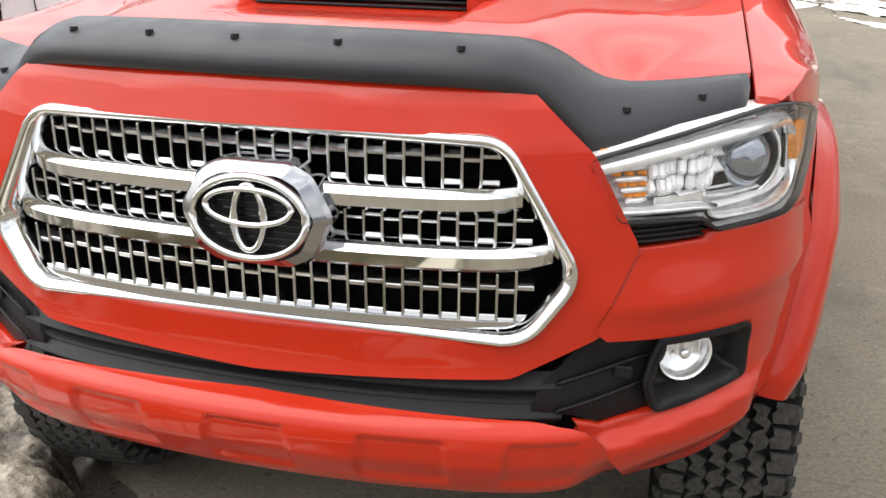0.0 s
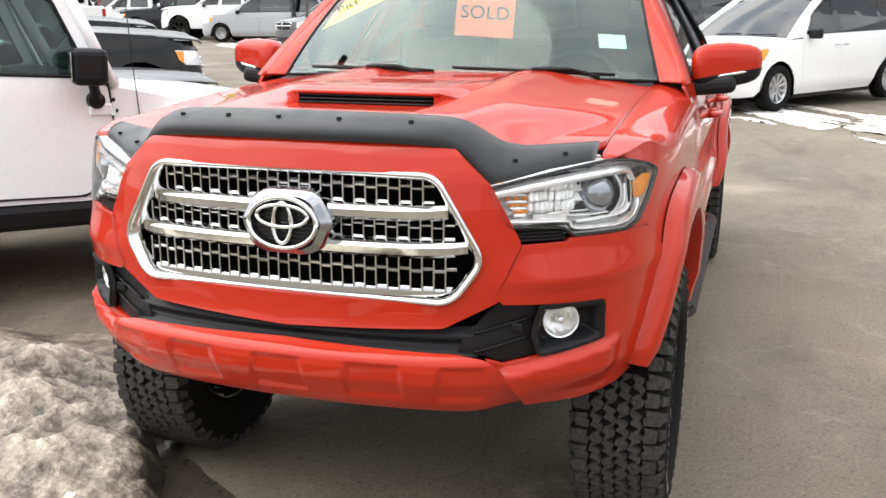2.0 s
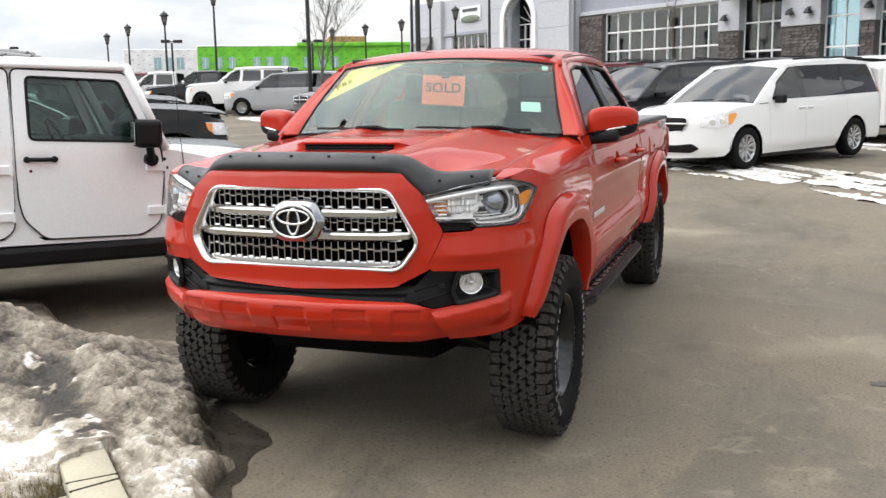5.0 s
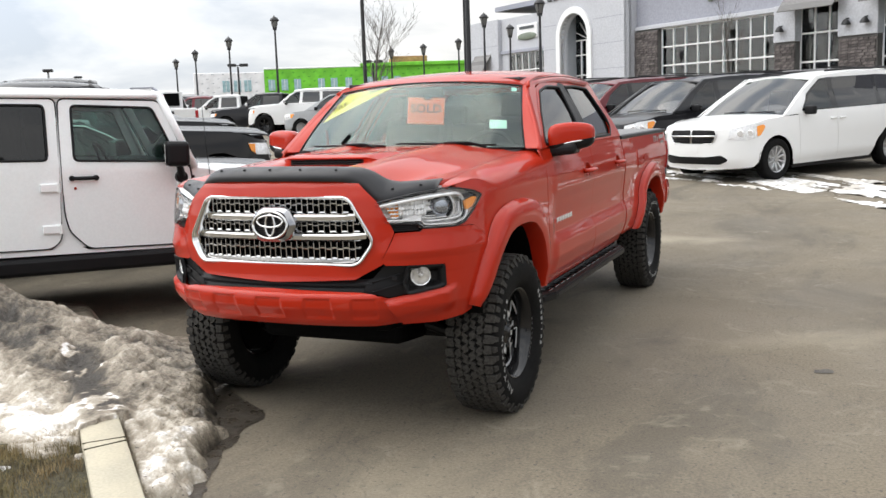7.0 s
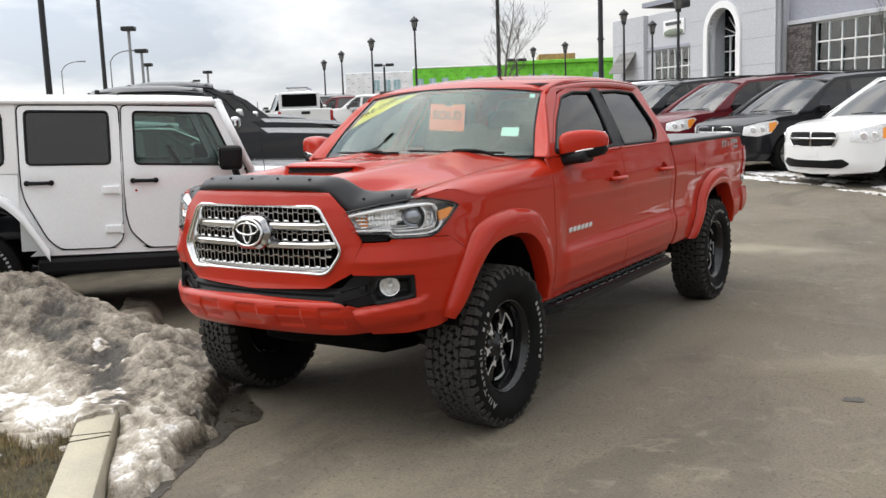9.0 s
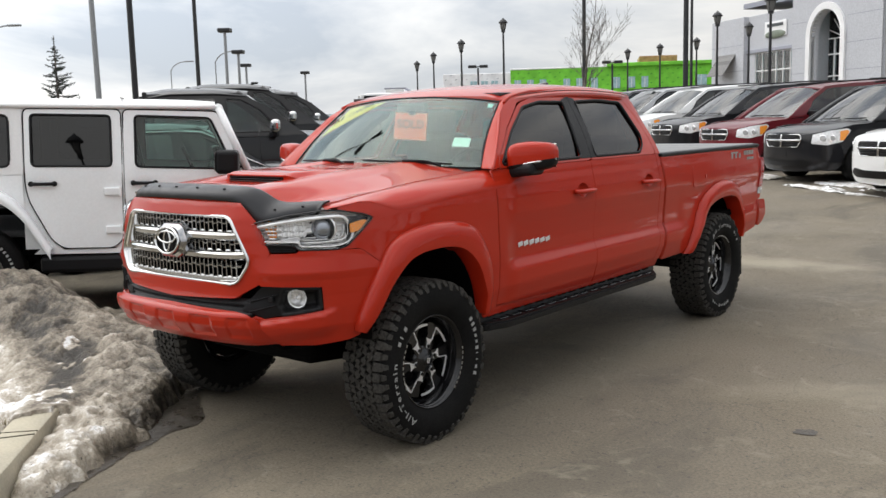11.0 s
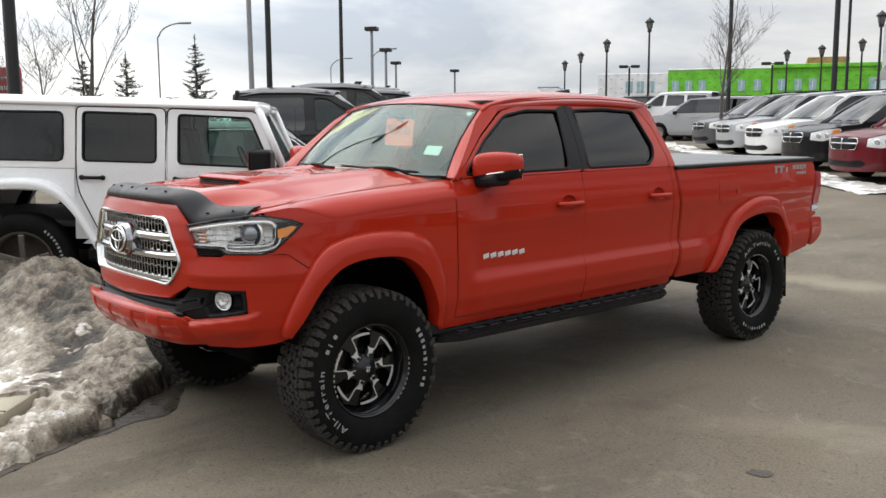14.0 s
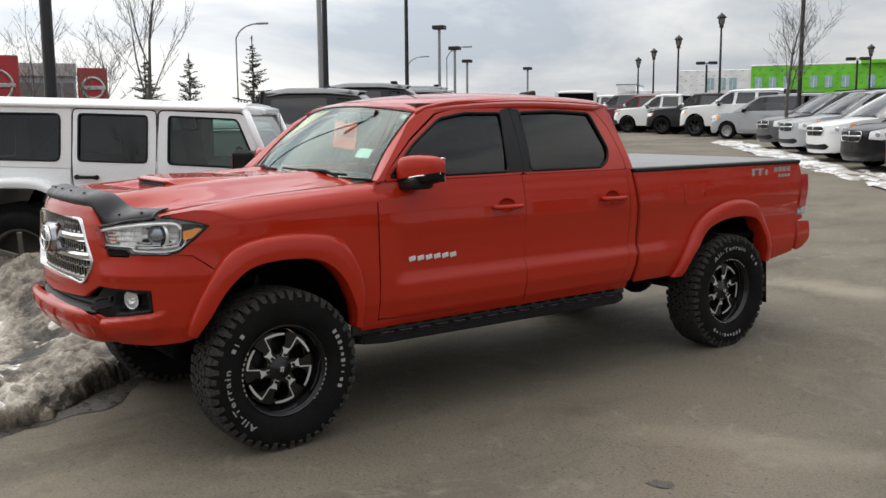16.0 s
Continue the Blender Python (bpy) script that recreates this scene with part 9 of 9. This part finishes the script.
def lantern_lamp(x, y, top, r=.055):
    """A black post with a hanging lantern head."""
    z0 = float(ground_z(max(x, -60), min(y, 75)))
    lamp = empty("street_lamp", pose(x, y, z0), "tall black street lamp with a lantern head", "street lamp", "lantern street lamps")
    h = top - z0
    part("post", cyl_bm(r * 1.3, r * .8, (0, 0, 0), (0, 0, h - .55), 10), POLE, lamp)
    v, f = lathe([(h, .02), (h - .05, .05), (h - .12, .15), (h - .22, .225), (h - .25, .22), (h - .25, .05)], 14, "z")
    link_mesh("hood", v, f, POLE, lamp)
    v, f = lathe([(h - .25, .16), (h - .46, .14), (h - .58, .07)], 12, "z")
    link_mesh("lantern_glass", v, f, LANTERN, lamp)
    for i in range(4):
        a = i * math.pi / 2
        part("cage_bar", cyl_bm(.016, .016, (.17 * math.cos(a), .17 * math.sin(a), h - .24), (.09 * math.cos(a), .09 * math.sin(a), h - .62), 5), POLE, lamp)
    part("collar", cyl_bm(.10, .10, (0, 0, h - .68), (0, 0, h - .58), 10), POLE, lamp)
    return lamp


for x, y, top in ((-36.6, 43.7, 5.5), (-33.2, 41.3, 5.75), (-26.9, 36.0, 5.8), (-22.75, 34.0, 6.4), (-24.2, 49.3, 5.7), (-21.1, 47.4, 5.7), (-18.4, 46.4, 5.8), (-13.1, 36.65, 6.05), (-13.3, 40.85, 5.85), (-8.3, 29.9, 5.7)):
    lantern_lamp(x, y, top)


def box_lamp(x, y, top, heads=1, mat=None, label="pole lamp with a flat black box head"):
    z0 = float(ground_z(max(x, -60), min(y, 75)))
    lamp = empty("pole_lamp", pose(x, y, z0, 0, 0, 35), label, "street lamp", "box-head lamps")
    h = top - z0
    part("pole", cyl_bm(.08, .07, (0, 0, 0), (0, 0, h - .1), 10), mat or POLE, lamp)
    for i in range(heads):
        dx = 0 if heads == 1 else (-.42 if i == 0 else .42)
        part("lamp_head", box_bm((.62, .48, .20), Matrix.Translation((dx, 0, h)), .04, 2), POLE, lamp)
    if heads > 1:
        part("cross_arm", box_bm((.9, .06, .06), Matrix.Translation((0, 0, h - .02))), POLE, lamp)
    return lamp


for x, y, top in ((-33.15, 25.5, 6.15), (-36.7, 29.1, 5.5), (-44.2, 35.7, 5.4), (-47.7, 44.0, 5.3)):
    box_lamp(x, y, top, 1, GALV)
for x, y, top in ((-38.2, 52.5, 5.45), (-29.85, 57.6, 5.45)):
    box_lamp(x, y, top, 2)


def tall_pole(x, y, h, r, mat, label, lean=0.0):
    z0 = float(ground_z(x, y))
    lamp = empty("light_pole", pose(x, y, z0, lean, 0, 35), label, "light pole", "tall light poles")
    part("pole", cyl_bm(r, r * .8, (0, 0, 0), (0, 0, h), 14), mat, lamp)
    part("base", cyl_bm(r * 2.2, r * 2.0, (0, 0, 0), (0, 0, .6), 14), CONCRETE, lamp)
    part("sleeve", cyl_bm(r * 1.15, r * 1.15, (0, 0, .6), (0, 0, .85), 14), mat, lamp)
    for s in (-1, 1):
        part("lamp_head", box_bm((.7, .4, .16), Matrix.Translation((s * .75, 0, h)), .04, 2), mat, lamp)
    part("cross_arm", box_bm((1.2, .08, .08), Matrix.Translation((0, 0, h - .03))), mat, lamp)
    return lamp


for x, y, r in ((-19.0, 11.26, .088), (-29.3, 20.97, .092), (-9.52, 25.63, .090), (-8.46, 1.18, .085), (-15.5, 29.3, .085), (-12.2, 32.0, .06)):
    tall_pole(x, y, 9.5, r, POLE, "tall black parking lot light pole")
tall_pole(-37.3, 21.1, 11, .14, GALV, "tall grey steel light pole", .8)


def cobra_lamp(x, y, h, turn):
    lamp = empty("road_lamp", pose(x, y, float(ground_z(-60, y)), 0, 0, turn), "tall grey road lamp with a curved arm", "street lamp", "curved road lamps")
    pts = [(0, 0, 0), (0, 0, h * .6), (0, 0, h * .86)] + [(.1 + 1.7 * (1 - math.cos(q)), 0, h * .86 + h * .13 * math.sin(q)) for q in np.linspace(.2, 1.5, 8)]
    v, f = tube_data(pts, .055, 8)
    link_mesh("arm", v, f, GALV, lamp)
    part("lamp_head", box_bm((.9, .3, .14), Matrix.Translation((pts[-1][0] + .4, 0, pts[-1][2])), .05, 2), GALV, lamp)


cobra_lamp(-59.3, 26.2, 7.6, 40)
cobra_lamp(-66.0, 50.0, 7.0, 30)
cobra_lamp(-80.0, 55.0, 7.0, 30)


def bare_tree(x, y, height, seed, spread=.55, name="bare_tree", trunk=.07):
    """A leafless tree: a tapered trunk that forks into limbs and fine twigs."""
    rng = random.Random(seed)
    z0 = float(ground_z(max(-60, x), y))
    tree = empty(name, pose(x, y, z0 - .05), "leafless young deciduous tree with fine twigs", "tree", "bare trees")
    segs = {0: [], 1: []}

    def grow(p, d, ln, r, level):
        n = 3 if level < 3 else 2
        q = p
        for i in range(n):
            d = (d + Vector((rng.uniform(-.16, .16), rng.uniform(-.16, .16), rng.uniform(-.02, .12)))).normalized()
            e = q + d * ln / n
            r2 = r * (.86 if i < n - 1 else .72)
            segs[0 if level == 0 else 1].append((q, e, r, r2))
            q, r = e, r2
            if level < 4 and (level > 0 or i > 0):
                for c in range(rng.choice((1, 1, 2)) if level else rng.choice((2, 3))):
                    side = Vector((rng.uniform(-1, 1), rng.uniform(-1, 1), 0)).normalized()
                    grow(q, (d * (1 - spread) + side * spread + Vector((0, 0, .18))).normalized(), ln * rng.uniform(.42, .66), r * rng.uniform(.34, .52), level + 1)
        if level < 3:
            grow(q, d, ln * .62, r * .9, level + 1)

    grow(Vector((0, 0, 0)), Vector((0, 0, 1)), height * .42, trunk, 0)
    for k, nm in ((0, "trunk"), (1, "crown")):
        vs, fs = [], []
        for a, b, r0, r1 in segs[k]:
            n = 7 if k == 0 else (5 if r0 > .015 else 3)
            q = (b - a).to_track_quat("Z", "Y").to_matrix()
            i0 = len(vs)
            for p, r in ((a, max(r0, .005)), (b, max(r1, .003))):
                for j in range(n):
                    w = 2 * math.pi * j / n
                    vs.append(p + q @ Vector((r * math.cos(w), r * math.sin(w), 0)))
            for j in range(n):
                fs.append([i0 + j, i0 + (j + 1) % n, i0 + n + (j + 1) % n, i0 + n + j])
        o = link_mesh(nm, vs, fs, BARK, tree)
    return tree


bare_tree(-11.9, 23.2, 5.6, 11, .45)
bare_tree(-17.4, 5.3, 6.4, 5, .36, trunk=.075)
bare_tree(-20.6, 5.4, 4.6, 8, .55, trunk=.05)
bare_tree(-23.5, 4.4, 5.0, 21, .5, trunk=.05)
bare_tree(-33.4, 8.7, 4.6, 31, .5, trunk=.05)
bare_tree(-2.2, 38.6, 5.6, 44, .35, trunk=.05)


def spruce(x, y, top, seed):
    """A young spruce: upturned branches hung with short drooping twigs and needles."""
    rng = random.Random(seed)
    z0 = float(ground_z(x, y))
    tree = empty("spruce", pose(x, y, z0 - .05), "sparse young dark green spruce", "tree", "spruces")
    h = top - z0
    part("trunk", cyl_bm(.06, .008, (0, 0, 0), (0, 0, h), 8), BARK, tree)
    vs, fs = [], []

    def needles(p, d, n, size):
        for _ in range(n):
            q = (d * .6 + Vector((rng.uniform(-1, 1), rng.uniform(-1, 1), rng.uniform(-.7, .7)))).normalized() * size * rng.uniform(.6, 1.2)
            w = q.cross(Vector((rng.uniform(-1, 1), rng.uniform(-1, 1), .3))).normalized() * size * .16
            k = len(vs)
            vs.extend([p - w, p + w, p + q])
            fs.append([k, k + 1, k + 2])

    z = .2
    while z < h * .93:
        f = 1 - z / h
        for i in range(rng.choice((2, 3, 3, 4))):
            a = rng.uniform(0, 6.28)
            ln = (.08 + 1.15 * f ** 1.0) * rng.uniform(.45, 1.1)
            d = Vector((math.cos(a), math.sin(a), 0))
            side = Vector((-d.y, d.x, 0))
            dz = rng.uniform(-.10, .30)
            for s in range(max(2, int(ln / .045))):
                t = s * .045
                p = Vector((0, 0, z)) + d * t + Vector((0, 0, dz * t + .30 * t * t))
                needles(p, d, 5, .075)
                if s % 2 and t > .08:
                    for sg in (-1, 1):
                        tw = (side * sg + d * .7 + Vector((0, 0, rng.uniform(-.5, .1)))).normalized()
                        tl = (ln - t) * .42 * rng.uniform(.5, 1.1)
                        for e in range(int(tl / .04)):
                            needles(p + tw * (e * .04), tw, 4, .065)
        z += rng.uniform(.035, .085)
    for e in range(10):
        needles(Vector((0, 0, h * (.9 + .009 * e))), Vector((0, 0, 1)), 5, .06)
    link_mesh("crown", vs, fs, NEEDLE, tree, smooth=False)
    return tree


spruce(-18.7, 8.85, 4.0, 3)
spruce(-22.2, 8.4, 3.75, 4)
spruce(-20.2, 6.4, 3.5, 6)


def build_red_sign(x, y, w, z0, z1, turn):
    s = empty("pylon_sign", pose(x, y, 0, 0, 0, turn), "tall red pylon sign with a silver ring", "sign", "red pylon signs")
    part("board", box_bm((w, .6, z1 - z0), Matrix.Translation((0, 0, (z0 + z1) / 2)), .05, 2), FAR_RED, s)
    part("plinth", box_bm((w * .8, .5, z0 + .1), Matrix.Translation((0, 0, z0 / 2)), .03, 1), SIGN_DARK, s)
    v, f = tube_data([(.36 * w * math.cos(q), -.34, (z0 + z1) / 2 + .3 + .36 * w * math.sin(q)) for q in (2 * math.pi * i / 24 for i in range(24))], .10, 6, True)
    link_mesh("ring", v, f, ALLOY, s)
    part("bar", box_bm((w * .85, .12, .28), Matrix.Translation((0, -.36, (z0 + z1) / 2 + .3)), .04, 2), ALLOY, s)


build_red_sign(-63.9, 17.2, 2.0, 2.0, 5.4, 75)
build_red_sign(-64.0, 10.9, 2.9, 1.5, 6.1, 75)
far = empty("far_showroom", pose(-72, 13.5, 0, 0, 0, 75), "low grey showroom behind red signs", "building")
part("wall", box_bm((9, 8, 5.9), Matrix.Translation((0, 4, 3.05)), .1, 1), STUCCO_DARK, far)
part("fascia", box_bm((9.2, .3, 1.0), Matrix.Translation((0, -.1, 5.6)), .03, 1), ALLOY, far)
for i in range(9):
    part("window", box_bm((.8, .1, 2.0), Matrix.Translation((-4 + i, -.06, 3.6))), LANTERN, far)


def build_cone(x, y):
    z = float(ground_z(x, y))
    c = empty("traffic_cone", pose(x, y, z), "orange traffic cone on the asphalt", "traffic cone")
    v, f = lathe([(.02, .16), (.72, .035), (.74, .02)], 16, "z")
    link_mesh("cone", v, f, ORANGE_CARD, c)
    part("base", box_bm((.36, .36, .03), Matrix.Translation((0, 0, .015)), .01, 1), ORANGE_CARD, c)


build_cone(-20.4, 34.2)


# ---- the far side of the lot, mirrored in paint and glass ----
for x, y, seed, h in ((9.5, -17.5, 51, 6.2), (13.8, -17.0, 52, 5.6), (18.5, -14.0, 53, 6.0)):
    bare_tree(x, y, h, seed, .45, trunk=.08)
for x, y in ((10.5, -12.0), (15.5, -11.0)):
    lantern_lamp(x, y, 5.2)
for x, y, turn, col, lab in ((15.5, 9.5, 75, WHITE_C, "white minivan"), (17.0, 12.5, 75, GREY_C, "dark grey minivan"), (19.4, 3.6, 75, SILVER_C, "silver minivan"), (19.8, 6.6, 75, WHITE_C, "white minivan")):
    parked(first_van, x, y, turn, col, lab)
low_hall = empty("low_building", pose(26, -40, 0, 0, 0, 40), "low grey building beyond the lot with a pitched roof", "building")
part("wall", box_bm((26, 10, 4.2), Matrix.Translation((0, -5, 2.1)), .05, 1), STUCCO_DARK, low_hall)
part("roof", box_bm((27, 11, .5), pose(0, -5, 4.4, 4, 0, 0), .05, 1), SHINGLE, low_hall)
